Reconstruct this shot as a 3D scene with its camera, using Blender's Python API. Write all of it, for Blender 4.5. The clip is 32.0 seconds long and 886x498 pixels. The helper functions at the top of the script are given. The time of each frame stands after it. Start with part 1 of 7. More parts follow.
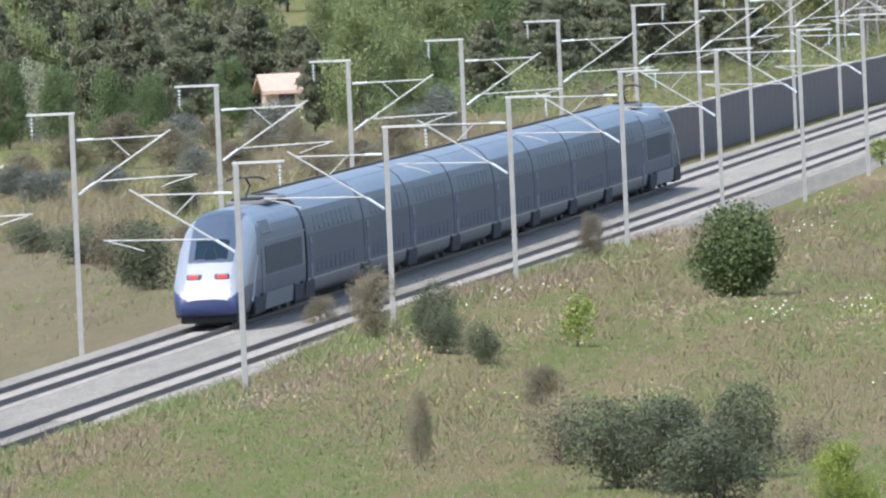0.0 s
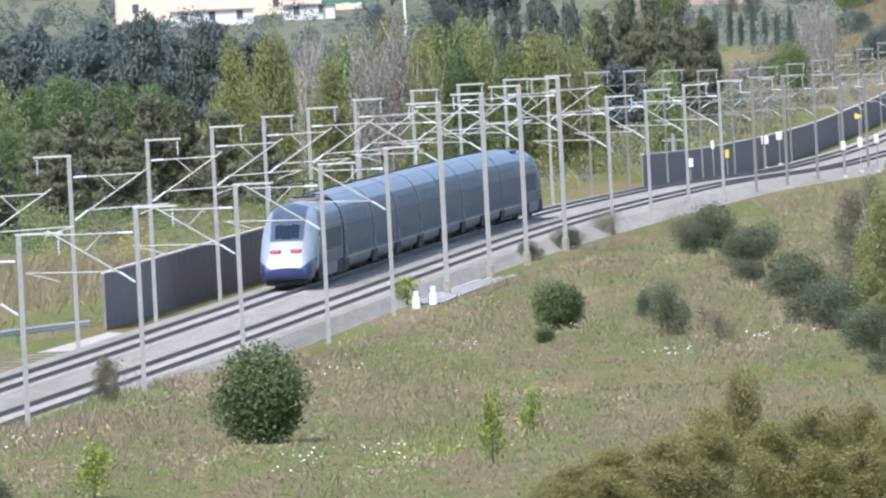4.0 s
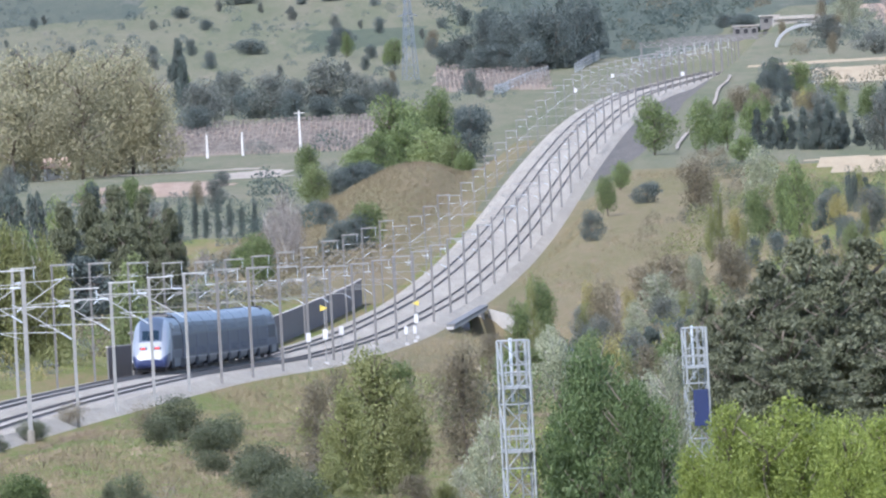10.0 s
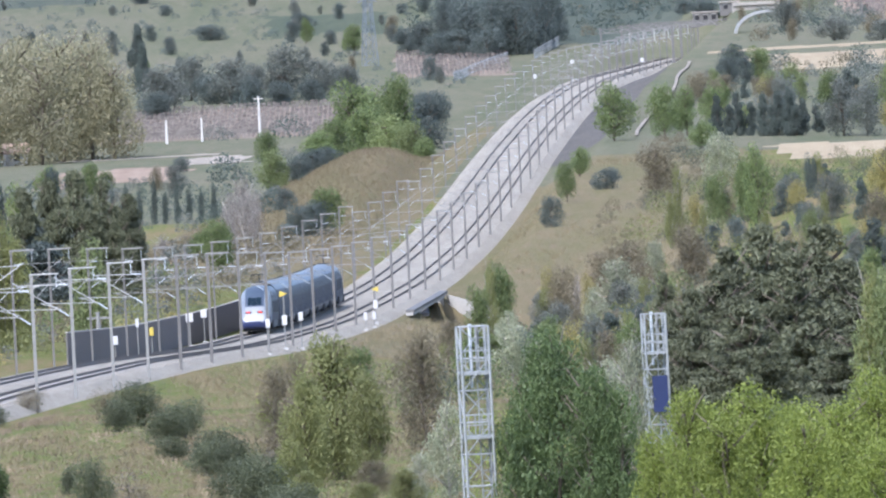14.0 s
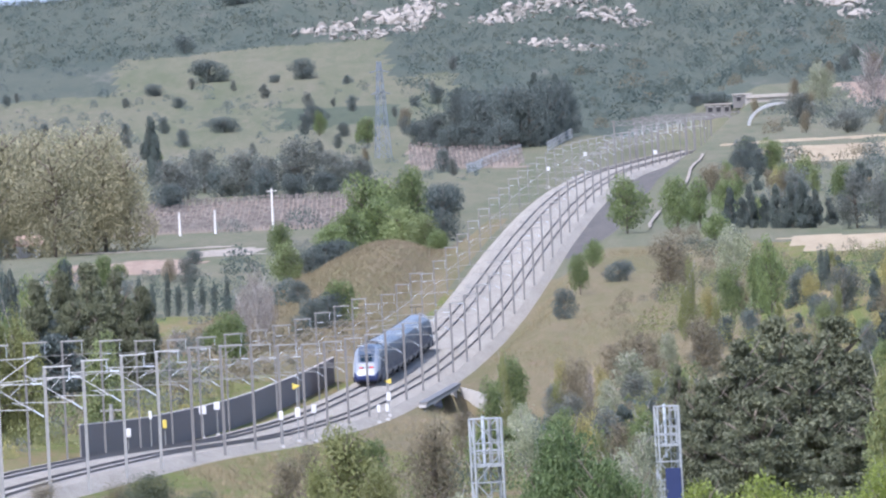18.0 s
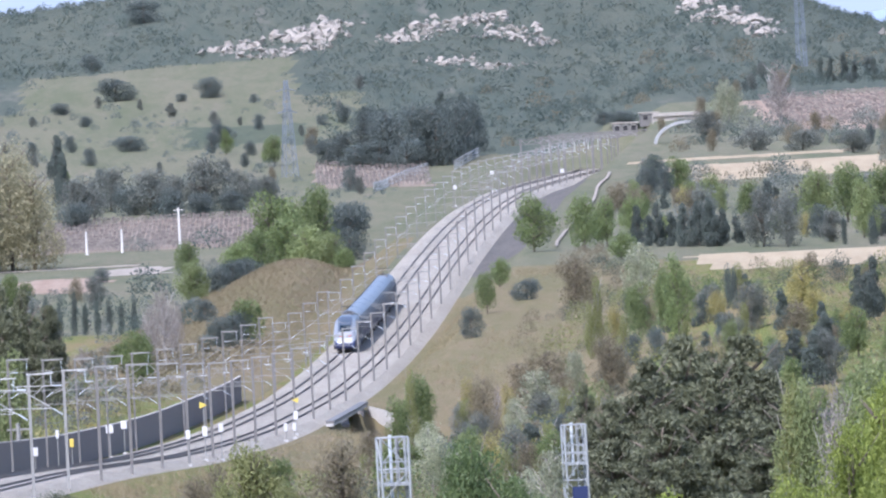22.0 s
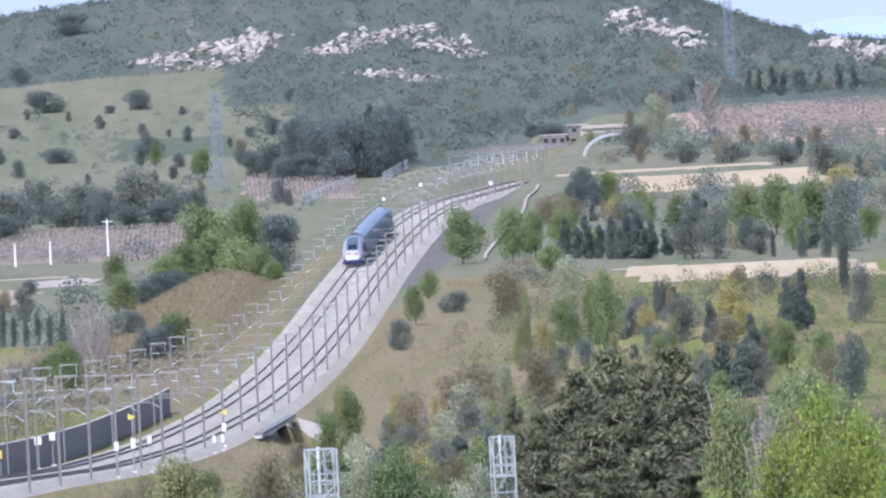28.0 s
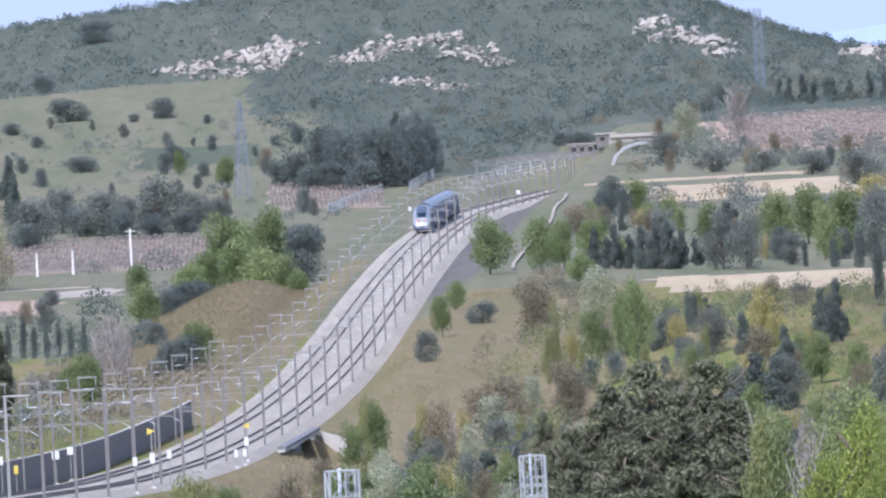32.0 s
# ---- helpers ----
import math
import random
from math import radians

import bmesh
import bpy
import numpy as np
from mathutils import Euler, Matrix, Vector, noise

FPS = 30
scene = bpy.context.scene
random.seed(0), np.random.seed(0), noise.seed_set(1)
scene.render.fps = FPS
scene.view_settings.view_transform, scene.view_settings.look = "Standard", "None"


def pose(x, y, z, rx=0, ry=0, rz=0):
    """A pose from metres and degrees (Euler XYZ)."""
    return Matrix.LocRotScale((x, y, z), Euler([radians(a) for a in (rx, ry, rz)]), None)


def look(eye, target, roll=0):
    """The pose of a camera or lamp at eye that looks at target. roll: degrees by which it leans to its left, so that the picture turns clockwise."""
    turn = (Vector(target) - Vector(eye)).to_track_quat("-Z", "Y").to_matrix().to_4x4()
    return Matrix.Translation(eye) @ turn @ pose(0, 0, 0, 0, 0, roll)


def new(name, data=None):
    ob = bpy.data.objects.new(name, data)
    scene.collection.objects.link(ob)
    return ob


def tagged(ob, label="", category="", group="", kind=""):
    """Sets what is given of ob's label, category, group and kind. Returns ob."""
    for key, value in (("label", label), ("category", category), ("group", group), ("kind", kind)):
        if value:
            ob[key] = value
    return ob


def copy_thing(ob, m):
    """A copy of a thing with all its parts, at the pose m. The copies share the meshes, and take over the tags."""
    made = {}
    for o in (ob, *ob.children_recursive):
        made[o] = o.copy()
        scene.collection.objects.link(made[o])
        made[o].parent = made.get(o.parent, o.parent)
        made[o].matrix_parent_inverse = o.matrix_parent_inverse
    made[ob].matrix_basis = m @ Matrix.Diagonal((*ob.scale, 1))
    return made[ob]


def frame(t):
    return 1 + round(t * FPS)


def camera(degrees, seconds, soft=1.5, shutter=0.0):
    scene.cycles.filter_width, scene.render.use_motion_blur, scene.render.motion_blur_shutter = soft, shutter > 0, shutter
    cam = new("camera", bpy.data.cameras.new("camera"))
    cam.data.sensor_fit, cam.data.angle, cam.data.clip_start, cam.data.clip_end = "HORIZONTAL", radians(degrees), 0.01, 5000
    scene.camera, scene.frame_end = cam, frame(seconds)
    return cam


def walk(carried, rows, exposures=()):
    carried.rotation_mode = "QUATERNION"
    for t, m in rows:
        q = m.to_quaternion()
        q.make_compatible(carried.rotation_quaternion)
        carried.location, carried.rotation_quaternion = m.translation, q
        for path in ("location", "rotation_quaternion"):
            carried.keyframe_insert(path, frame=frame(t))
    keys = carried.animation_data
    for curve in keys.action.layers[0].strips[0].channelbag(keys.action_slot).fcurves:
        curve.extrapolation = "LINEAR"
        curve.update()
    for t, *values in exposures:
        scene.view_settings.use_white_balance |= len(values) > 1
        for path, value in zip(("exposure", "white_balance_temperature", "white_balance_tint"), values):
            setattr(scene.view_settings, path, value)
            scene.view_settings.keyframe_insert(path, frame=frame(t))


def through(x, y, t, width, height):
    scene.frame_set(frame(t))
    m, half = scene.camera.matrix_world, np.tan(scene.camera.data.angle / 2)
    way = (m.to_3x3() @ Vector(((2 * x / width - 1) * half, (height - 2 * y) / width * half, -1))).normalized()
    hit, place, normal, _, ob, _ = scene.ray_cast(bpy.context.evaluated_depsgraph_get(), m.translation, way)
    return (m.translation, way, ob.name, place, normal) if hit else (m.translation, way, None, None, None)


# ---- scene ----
cam = camera(2.9, 32.0, soft=2.3)
# Seconds, place ahead or behind along the view, yaw, pitch, roll. The tripod stands still, but for a creep at the start and the end.
ROWS = [
    (0, -36, -3.3346, -1.7708, -2.496),
    (0.1, -32.4, -3.3186, -1.7174, -2.485),
    (0.2, -28.8, -3.3025, -1.6641, -2.473),
    (0.3, -25.2, -3.2865, -1.6108, -2.461),
    (0.4, -21.6, -3.2705, -1.5575, -2.449),
    (0.5, -18, -3.2544, -1.5042, -2.438),
    (0.6, -14.4, -3.1580, -1.4830, -2.438),
    (0.7, -10.8, -3.0616, -1.4619, -2.439),
    (0.8, -7.2, -2.9652, -1.4407, -2.439),
    (0.9, -3.6, -2.8688, -1.4195, -2.440),
    (1, 0, -2.7723, -1.3983, -2.440),
    (1.5, 0, -2.3267, -1.3917, -2.432),
    (2, 0, -2.1898, -1.4222, -2.463),
    (2.5, 0, -2.1800, -1.4214, -2.552),
    (4.5, 0, -1.4275, -1.3566, -2.966),
    (5, 0, -1.1151, -1.3517, -2.981),
    (5.5, 0, -0.8264, -1.3140, -2.989),
    (6, 0, -0.6511, -1.0451, -3.007),
    (6.5, 0, -0.6752, -0.8706, -2.997),
    (7, 0, -0.6458, -0.7368, -2.978),
    (7.5, 0, -0.6197, -0.6533, -2.994),
    (8, 0, -0.4736, -0.7376, -2.977),
    (8.5, 0, -0.1727, -0.7880, -2.963),
    (9, 0, -0.0001, -0.8181, -2.929),
    (9.5, 0, 0.0645, -0.8300, -2.948),
    (10, 0, 0.0810, -0.8338, -2.965),
    (10.5, 0, 0.0934, -0.8538, -2.934),
    (11, 0, 0.0913, -0.8679, -2.941),
    (11.5, 0, 0.1452, -0.8941, -2.904),
    (12, 0, 0.2274, -0.9128, -2.905),
    (12.5, 0, 0.2662, -0.9144, -2.894),
    (13, 0, 0.2228, -0.9139, -2.908),
    (13.5, 0, 0.2121, -0.9024, -2.906),
    (15.5, 0, 0.2178, -0.8346, -2.871),
    (16, 0, 0.2035, -0.7964, -2.897),
    (16.5, 0, 0.1893, -0.7103, -2.897),
    (17, 0, 0.1801, -0.6548, -2.908),
    (17.5, 0, 0.1714, -0.6125, -2.908),
    (18, 0, 0.1838, -0.5828, -2.906),
    (18.5, 0, 0.2019, -0.5683, -2.905),
    (19, 0, 0.2218, -0.5502, -2.912),
    (19.5, 0, 0.2451, -0.5374, -2.915),
    (20, 0, 0.2580, -0.5320, -2.933),
    (20.5, 0, 0.2666, -0.5280, -2.931),
    (21, 0, 0.3460, -0.5376, -2.908),
    (21.5, 0, 0.4291, -0.5412, -2.942),
    (22, 0, 0.4914, -0.5372, -2.959),
    (22.5, 0, 0.5363, -0.5271, -2.934),
    (23, 0, 0.5607, -0.5241, -2.919),
    (23.5, 0, 0.5808, -0.5240, -2.947),
    (24, 0, 0.5958, -0.5226, -2.928),
    (24.5, 0, 0.6166, -0.5287, -2.901),
    (25, 0, 0.6594, -0.5276, -2.885),
    (25.5, 0, 0.6977, -0.5205, -2.889),
    (27.5, 0, 0.7215, -0.5079, -2.861),
    (28, 0, 0.7268, -0.5094, -2.894),
    (28.5, 0, 0.7301, -0.5094, -2.880),
    (29, 0, 0.7246, -0.5084, -2.862),
    (29.5, 0, 0.7124, -0.5104, -2.892),
    (30, 0, 0.6983, -0.5169, -2.904),
    (30.5, 0, 0.6945, -0.5197, -2.890),
    (31, 0, 0.6943, -0.5236, -2.902),
    (31.1, 3.6, 0.6918, -0.5182, -2.896),
    (31.2, 7.2, 0.6893, -0.5128, -2.891),
    (31.3, 10.8, 0.6868, -0.5073, -2.886),
    (31.4, 14.4, 0.6843, -0.5019, -2.880),
    (31.5, 18, 0.6818, -0.4965, -2.875),
    (31.6, 21.6, 0.6737, -0.4918, -2.876),
    (31.7, 25.2, 0.6656, -0.4871, -2.876),
    (31.8, 28.8, 0.6574, -0.4824, -2.877),
    (31.9, 32.4, 0.6493, -0.4777, -2.878),
    (32, 36, 0.6411, -0.4730, -2.879),
]


def tripod(ahead, yaw, pitch, roll):
    return pose(0, 0, 0, 0, 0, -yaw) @ pose(0, 0, 0, 90 + pitch) @ pose(0, 0, -ahead, 0, 0, roll)


walk(cam, [(t, tripod(ahead, yaw, pitch, roll)) for t, ahead, yaw, pitch, roll in ROWS],
     exposures=[(0, 0.99, 5800, 11), (2, 1.05, 5580, 12), (5, 1.06, 5700, 13), (6.8, 1.12, 5550, 15), (9, 1.04, 5520, 16), (11, 0.98, 5480, 15), (13, 0.96, 5500, 15), (19, 1.0, 5480, 20), (30.8, 0.99, 5480, 20), (32, 0.9, 5480, 20)])

# ---- sky and sun ----
SUN_ELEVATION, SUN_AZIMUTH = radians(52), radians(207)
world = bpy.data.worlds.new("sky")
world.use_nodes = True
sky = world.node_tree.nodes.new("ShaderNodeTexSky")
sky.sky_type, sky.sun_disc, sky.sun_elevation, sky.sun_rotation = "NISHITA", False, SUN_ELEVATION, SUN_AZIMUTH
sky.air_density, sky.dust_density = 1.0, 2.5
world.node_tree.nodes["Background"].inputs["Strength"].default_value = 0.15
world.node_tree.links.new(sky.outputs["Color"], world.node_tree.nodes["Background"].inputs["Color"])
scene.world = world
sun = new("sun", bpy.data.lights.new("sun", "SUN"))
sun.data.energy, sun.data.angle, sun.data.color = 2.8, radians(0.6), (1.0, 0.95, 0.87)
sun_way = Vector((math.sin(SUN_AZIMUTH) * math.cos(SUN_ELEVATION), math.cos(SUN_AZIMUTH) * math.cos(SUN_ELEVATION), math.sin(SUN_ELEVATION)))
sun.matrix_world = look(sun_way * 400 + Vector((0, 900, 0)), Vector((0, 900, 0)))

# ---- lie of the land ----
# The line of the railway: x of the nearer-to-left track's middle over y, and the height of its rails.
def track_x(y):
    return ((1.42e-9 * y - 7.988e-6) * y + 0.04616) * y - 69.21


PROFILE_Y = np.array([-400, 450, 604, 774, 910, 1013, 1217, 1489, 1700, 1898, 2030, 2170, 2511, 2700, 2860, 3050, 3300, 3700, 5200], float)
PROFILE_Z = np.array([-20.4, -20.7, -21.2, -22.1, -22.75, -23.4, -25.7, -29.9, -31.9, -32.5, -32.0, -30.6, -24.2, -21.2, -19.6, -18.8, -18.9, -19.0, -19.0])


def smooth_curve(ys, zs):
    """A curve with an even slope through the knots."""
    ys, zs = np.asarray(ys, float), np.asarray(zs, float)
    step = np.diff(zs) / np.diff(ys)
    slope = np.concatenate([[step[0]], np.where(step[1:] * step[:-1] > 0, 2 * step[1:] * step[:-1] / (step[1:] + step[:-1] + 1e-12), 0), [step[-1]]])

    def value(y):
        y = np.clip(np.asarray(y, float), ys[0], ys[-1])
        i = np.clip(np.searchsorted(ys, y) - 1, 0, len(ys) - 2)
        h = ys[i + 1] - ys[i]
        u = (y - ys[i]) / h
        return ((2 * u**3 - 3 * u**2 + 1) * zs[i] + (u**3 - 2 * u**2 + u) * h * slope[i] + (3 * u**2 - 2 * u**3) * zs[i + 1] + (u**3 - u**2) * h * slope[i + 1])

    return value


track_z = smooth_curve(PROFILE_Y, PROFILE_Z)
LEFT_LAND = smooth_curve([-400, 400, 700, 1000, 1300, 1600, 1900, 2400, 2800, 3200, 3500, 3900, 4300, 4650, 4800, 5200],
                         [-21, -21, -22.6, -24.0, -27.5, -31, -32, -31, -29, -26, -20, -7, 9, 31, 31, 2])
RIGHT_LAND = smooth_curve([-400, 400, 560, 700, 860, 1000, 1300, 1700, 2000, 2400, 2800, 3300, 3700, 4100, 4500, 4750, 5200],
                          [-21, -21, -21.4, -22.2, -23.2, -24.6, -29.5, -33.5, -29, -23.5, -19, -14, -5, 7, 25, 31, 0])


def ease(a, b, v):
    u = np.clip((v - a) / (b - a), 0, 1)
    return u * u * (3 - 2 * u)


def bump(x, y, cx, cy, rx, ry, h):
    return h * np.exp(-(((x - cx) / rx) ** 2) - ((y - cy) / ry) ** 2)


def waves(x, y, size, seed):
    """Soft uneven swells, between about -1 and 1."""
    a, b = x / size + 1.7 * seed, y / size - 0.9 * seed
    return (np.sin(a + 1.3 * np.sin(b * 0.7 + seed)) + np.sin(b * 1.1 + 1.7 * np.sin(a * 0.6 - seed)) + np.sin(0.7 * (a + b) + 2.1 * seed)) / 3


def natural(x, y):
    d = x - track_x(y)
    side = ease(-14, 16, d)
    z = LEFT_LAND(y) * (1 - side) + RIGHT_LAND(y) * side
    z = z + waves(x, y, 23, 1) * 0.3 + waves(x, y * 0.2, 4.3, 6) * 0.13 * (1 - ease(1000, 1300, y)) + waves(x, y, 70, 2) * 0.5 * ease(1000, 1500, y)
    far = ease(2500, 3900, y)
    z = z + far * (waves(x, y, 160, 3) * 2.0 + waves(x, y, 60, 5) * 1.0)
    # the far ridge falls off to both sides
    z = z - ease(4000, 4600, y) * (ease(100, 180, x) * 25 + (1 - ease(-110, 10, x)) * 8.3)
    # mound beside the line, shoulder of the cutting on the other side
    z = z + bump(x, y, 0.2, 2440, 12, 190, 7.5) + bump(x, y, 62, 1880, 26, 190, 7.0)
    # bank above the line
    z = z + bump(x, y, -16, 930, 9, 75, 1.1)
    # sunken lane across the foot of the slope
    z = z - 1.25 * ease(683, 688, y) * (1 - ease(695, 700, y)) * ease(-22, -14, x) * (1 - ease(120, 160, x))
    # hollow where the lane passes under the line
    z = z + bump(x, y, 18, 1785, 15, 85, -4.0)
    # rise under the viewer
    return z + bump(x, y, 0, -5, 60, 60, 19.4)


def ground(x, y):
    """Height of the land at x, y."""
    x, y = np.asarray(x, float), np.asarray(y, float)
    d = x - track_x(y)
    bed = track_z(y) - 0.8
    steep = 5.4 * ease(1688, 1698, y) * (1 - ease(1824, 1834, y))
    close = 1 - ease(690, 790, y)
    edge = 6.9 - 1.25 * close + 2.7 * ease(900, 1120, y)
    keep = ease(-13.5, -7.0, d) * (1 - np.clip((d - edge) / (6.4 - steep - 5.3 * close), 0, 1))
    keep = keep * (1 - ease(3640, 3720, y))
    z = natural(x, y) * (1 - keep) + bed * keep + 0.55 * close * ease(5.9, 7.2, d) * (1 - ease(9, 18, d))
    # the lane's cutting in front of the underpass
    cut = ease(1738, 1746, y) * (1 - ease(1810, 1815, y)) * ease(6.6, 7.4, d) * (1 - ease(17, 24, d))
    return z * (1 - cut) + np.minimum(z, track_z(y) - 5.0) * cut


# ---- materials ----
def material(name, build):
    m = bpy.data.materials.new(name)
    m.use_nodes = True
    tree = m.node_tree
    build(tree, tree.nodes["Principled BSDF"])
    return m


def node(tree, kind, **values):
    n = tree.nodes.new(kind)
    for key, value in values.items():
        if key in n.inputs:
            n.inputs[key].default_value = value
    return n


def coords(tree):
    return tree.nodes.new("ShaderNodeTexCoord").outputs["Object"]


def noise_of(tree, scale, detail=5.0, rough=0.6, vector=None):
    n = node(tree, "ShaderNodeTexNoise", Scale=scale, Detail=detail, Roughness=rough)
    tree.links.new(vector if vector is not None else coords(tree), n.inputs["Vector"])
    return n.outputs["Fac"]


def ramp(tree, fac, stops):
    r = tree.nodes.new("ShaderNodeValToRGB")
    while len(r.color_ramp.elements) < len(stops):
        r.color_ramp.elements.new(0.5)
    for e, (at, colour) in zip(r.color_ramp.elements, stops):
        e.position, e.color = at, (*colour, 1)
    tree.links.new(fac, r.inputs["Fac"])
    return r.outputs["Color"]


def mixed(tree, fac, a, b, blend="MIX"):
    n = tree.nodes.new("ShaderNodeMix")
    n.data_type, n.blend_type = "RGBA", blend
    for slot, value in ((0, fac), (6, a), (7, b)):
        if isinstance(value, (int, float)):
            n.inputs[slot].default_value = value
        elif isinstance(value, tuple):
            n.inputs[slot].default_value = (*value, 1)
        else:
            tree.links.new(value, n.inputs[slot])
    return n.outputs[2]


def bumpy(tree, bsdf, height, strength, distance):
    b = node(tree, "ShaderNodeBump", Strength=strength, Distance=distance)
    tree.links.new(height, b.inputs["Height"])
    tree.links.new(b.outputs["Normal"], bsdf.inputs["Normal"])


def plain(name, colour, rough=0.6, metal=0.0, grain=12.0, vary=0.25, relief=0.0, coat=0.0):
    """A surface with fine grain and broad soiling at two sizes."""
    def build(tree, bsdf):
        dark = tuple(c * (1 - vary) for c in colour)
        light = tuple(min(1, c * (1 + vary * 0.6)) for c in colour)
        fine, broad = noise_of(tree, grain), noise_of(tree, grain * 0.11, 3)
        first = ramp(tree, fine, [(0.3, dark), (0.7, light)])
        second = ramp(tree, broad, [(0.3, dark), (0.7, light)])
        tree.links.new(mixed(tree, 0.5, first, second), bsdf.inputs["Base Color"])
        bsdf.inputs["Roughness"].default_value, bsdf.inputs["Metallic"].default_value = rough, metal
        bsdf.inputs["Coat Weight"].default_value = coat
        if relief:
            bumpy(tree, bsdf, fine, 0.6, relief)
    return material(name, build)


def leafy(name, dark, light, shine=0.55, through=0.42):
    """Leaves that differ from clump to clump and tree to tree, and let some light through."""
    def build(tree, bsdf):
        geo, info = tree.nodes.new("ShaderNodeNewGeometry"), tree.nodes.new("ShaderNodeObjectInfo")
        tone = ramp(tree, geo.outputs["Random Per Island"], [(0.0, dark), (0.55, tuple((a + b) / 2 for a, b in zip(dark, light))), (1.0, light)])
        hue = tree.nodes.new("ShaderNodeHueSaturation")
        spread = node(tree, "ShaderNodeMapRange")
        tree.links.new(info.outputs["Random"], spread.inputs["Value"])
        spread.inputs["To Min"].default_value, spread.inputs["To Max"].default_value = 0.8, 1.25
        tree.links.new(spread.outputs["Result"], hue.inputs["Value"])
        tree.links.new(tone, hue.inputs["Color"])
        broad = noise_of(tree, 0.6, 3)
        final = mixed(tree, ramp(tree, broad, [(0.35, (0, 0, 0)), (0.65, (0.45, 0.45, 0.45))]), hue.outputs["Color"], light)
        tree.links.new(final, bsdf.inputs["Base Color"])
        bsdf.inputs["Roughness"].default_value = shine
        glow = tree.nodes.new("ShaderNodeBsdfTranslucent")
        tree.links.new(final, glow.inputs["Color"])
        both = tree.nodes.new("ShaderNodeMixShader")
        both.inputs["Fac"].default_value = through
        tree.links.new(bsdf.outputs["BSDF"], both.inputs[1])
        tree.links.new(glow.outputs["BSDF"], both.inputs[2])
        tree.links.new(both.outputs["Shader"], tree.nodes["Material Output"].inputs["Surface"])
    return material(name, build)


def land_material(name, greens, dries, soil, scale=0.05, share=(0.42, 0.6)):
    """Rough grassland: green and dry tufts, with bare soil in places."""
    def build(tree, bsdf):
        drawn = node(tree, "ShaderNodeMapping")
        drawn.inputs["Scale"].default_value = (1, 0.09, 1)
        tree.links.new(coords(tree), drawn.inputs["Vector"])
        where = drawn.outputs["Vector"]
        broad, middle, fine = (noise_of(tree, s, 6, 0.65, where) for s in (scale, scale * 7, scale * 70))
        green = ramp(tree, fine, [(0.3, greens[0]), (0.7, greens[1])])
        dry = ramp(tree, fine, [(0.3, dries[0]), (0.7, dries[1])])
        patch = mixed(tree, 0.45, broad, middle)
        grass = mixed(tree, ramp(tree, patch, [(share[0], (0, 0, 0)), (share[1], (1, 1, 1))]), green, dry)
        bare = ramp(tree, noise_of(tree, scale * 3, 5, 0.7, where), [(0.6, (0, 0, 0)), (0.72, (0.8, 0.8, 0.8))])
        tree.links.new(mixed(tree, bare, grass, soil), bsdf.inputs["Base Color"])
        bsdf.inputs["Roughness"].default_value = 0.95
        bsdf.inputs["Specular IOR Level"].default_value = 0.1
        bumpy(tree, bsdf, fine, 0.9, 0.25)
    return material(name, build)


GRASS = land_material("grassland", ((0.105, 0.13, 0.034), (0.19, 0.205, 0.062)), ((0.165, 0.129, 0.062), (0.27, 0.215, 0.108)), (0.20, 0.14, 0.088), 0.22, (0.44, 0.56))
BALLAST = land_material("ballast_stone", ((0.25, 0.226, 0.182), (0.42, 0.385, 0.318)), ((0.31, 0.28, 0.228), (0.51, 0.468, 0.388)), (0.28, 0.245, 0.195), 0.25)
RAIL = plain("rusty_rail", (0.10, 0.075, 0.06), 0.55, 0.3, 3, 0.3)
SLEEPER = plain("grey_sleeper_concrete", (0.34, 0.31, 0.265), 0.9, grain=3, vary=0.25, relief=0.01)
CONCRETE = plain("pale_concrete", (0.46, 0.44, 0.40), 0.85, grain=3, vary=0.2, relief=0.01)
STEEL = plain("galvanised_steel", (0.25, 0.245, 0.225), 0.6, 0.0, 4, 0.2)
STEEL_DULL = plain("weathered_and_shaded_steel", (0.15, 0.142, 0.13), 0.65, 0.0, 4, 0.25)
INSULATOR = plain("pale_insulator", (0.50, 0.54, 0.56), 0.4, 0, 8, 0.1)
BARRIER = plain("barrier_panel", (0.165, 0.138, 0.122), 0.85, 0, 2, 0.22, 0.01)
BARRIER_CAP = plain("barrier_capping", (0.55, 0.50, 0.44), 0.8, 0, 3, 0.15)
SILVER = plain("silver_blue_paint", (0.165, 0.175, 0.19), 0.5, 0.1, 1.2, 0.10)
ROOFPAINT = plain("pale_roof_paint", (0.185, 0.22, 0.25), 0.5, 0.1, 0.8, 0.12)
WHITE = plain("white_paint", (0.33, 0.33, 0.315), 0.4, 0, 2, 0.05, coat=0.2)
BLUE = plain("dark_blue_paint", (0.022, 0.032, 0.095), 0.4, 0, 2, 0.15, coat=0.2)
DARK = plain("dark_underframe", (0.025, 0.025, 0.027), 0.8, 0.1, 5, 0.3)
GRILLE = plain("dark_grille", (0.07, 0.075, 0.085), 0.7, 0.2, 6, 0.2)
BARK = plain("grey_bark", (0.16, 0.13, 0.10), 0.9, 0, 5, 0.35, 0.02)
PALEBARK = plain("pale_bark", (0.36, 0.33, 0.29), 0.9, 0, 5, 0.3, 0.02)
TILE = plain("clay_roof_tile", (0.46, 0.33, 0.25), 0.85, 0, 2, 0.25)
RENDER_WALL = plain("ochre_wall_render", (0.62, 0.50, 0.38), 0.9, 0, 1.5, 0.15)


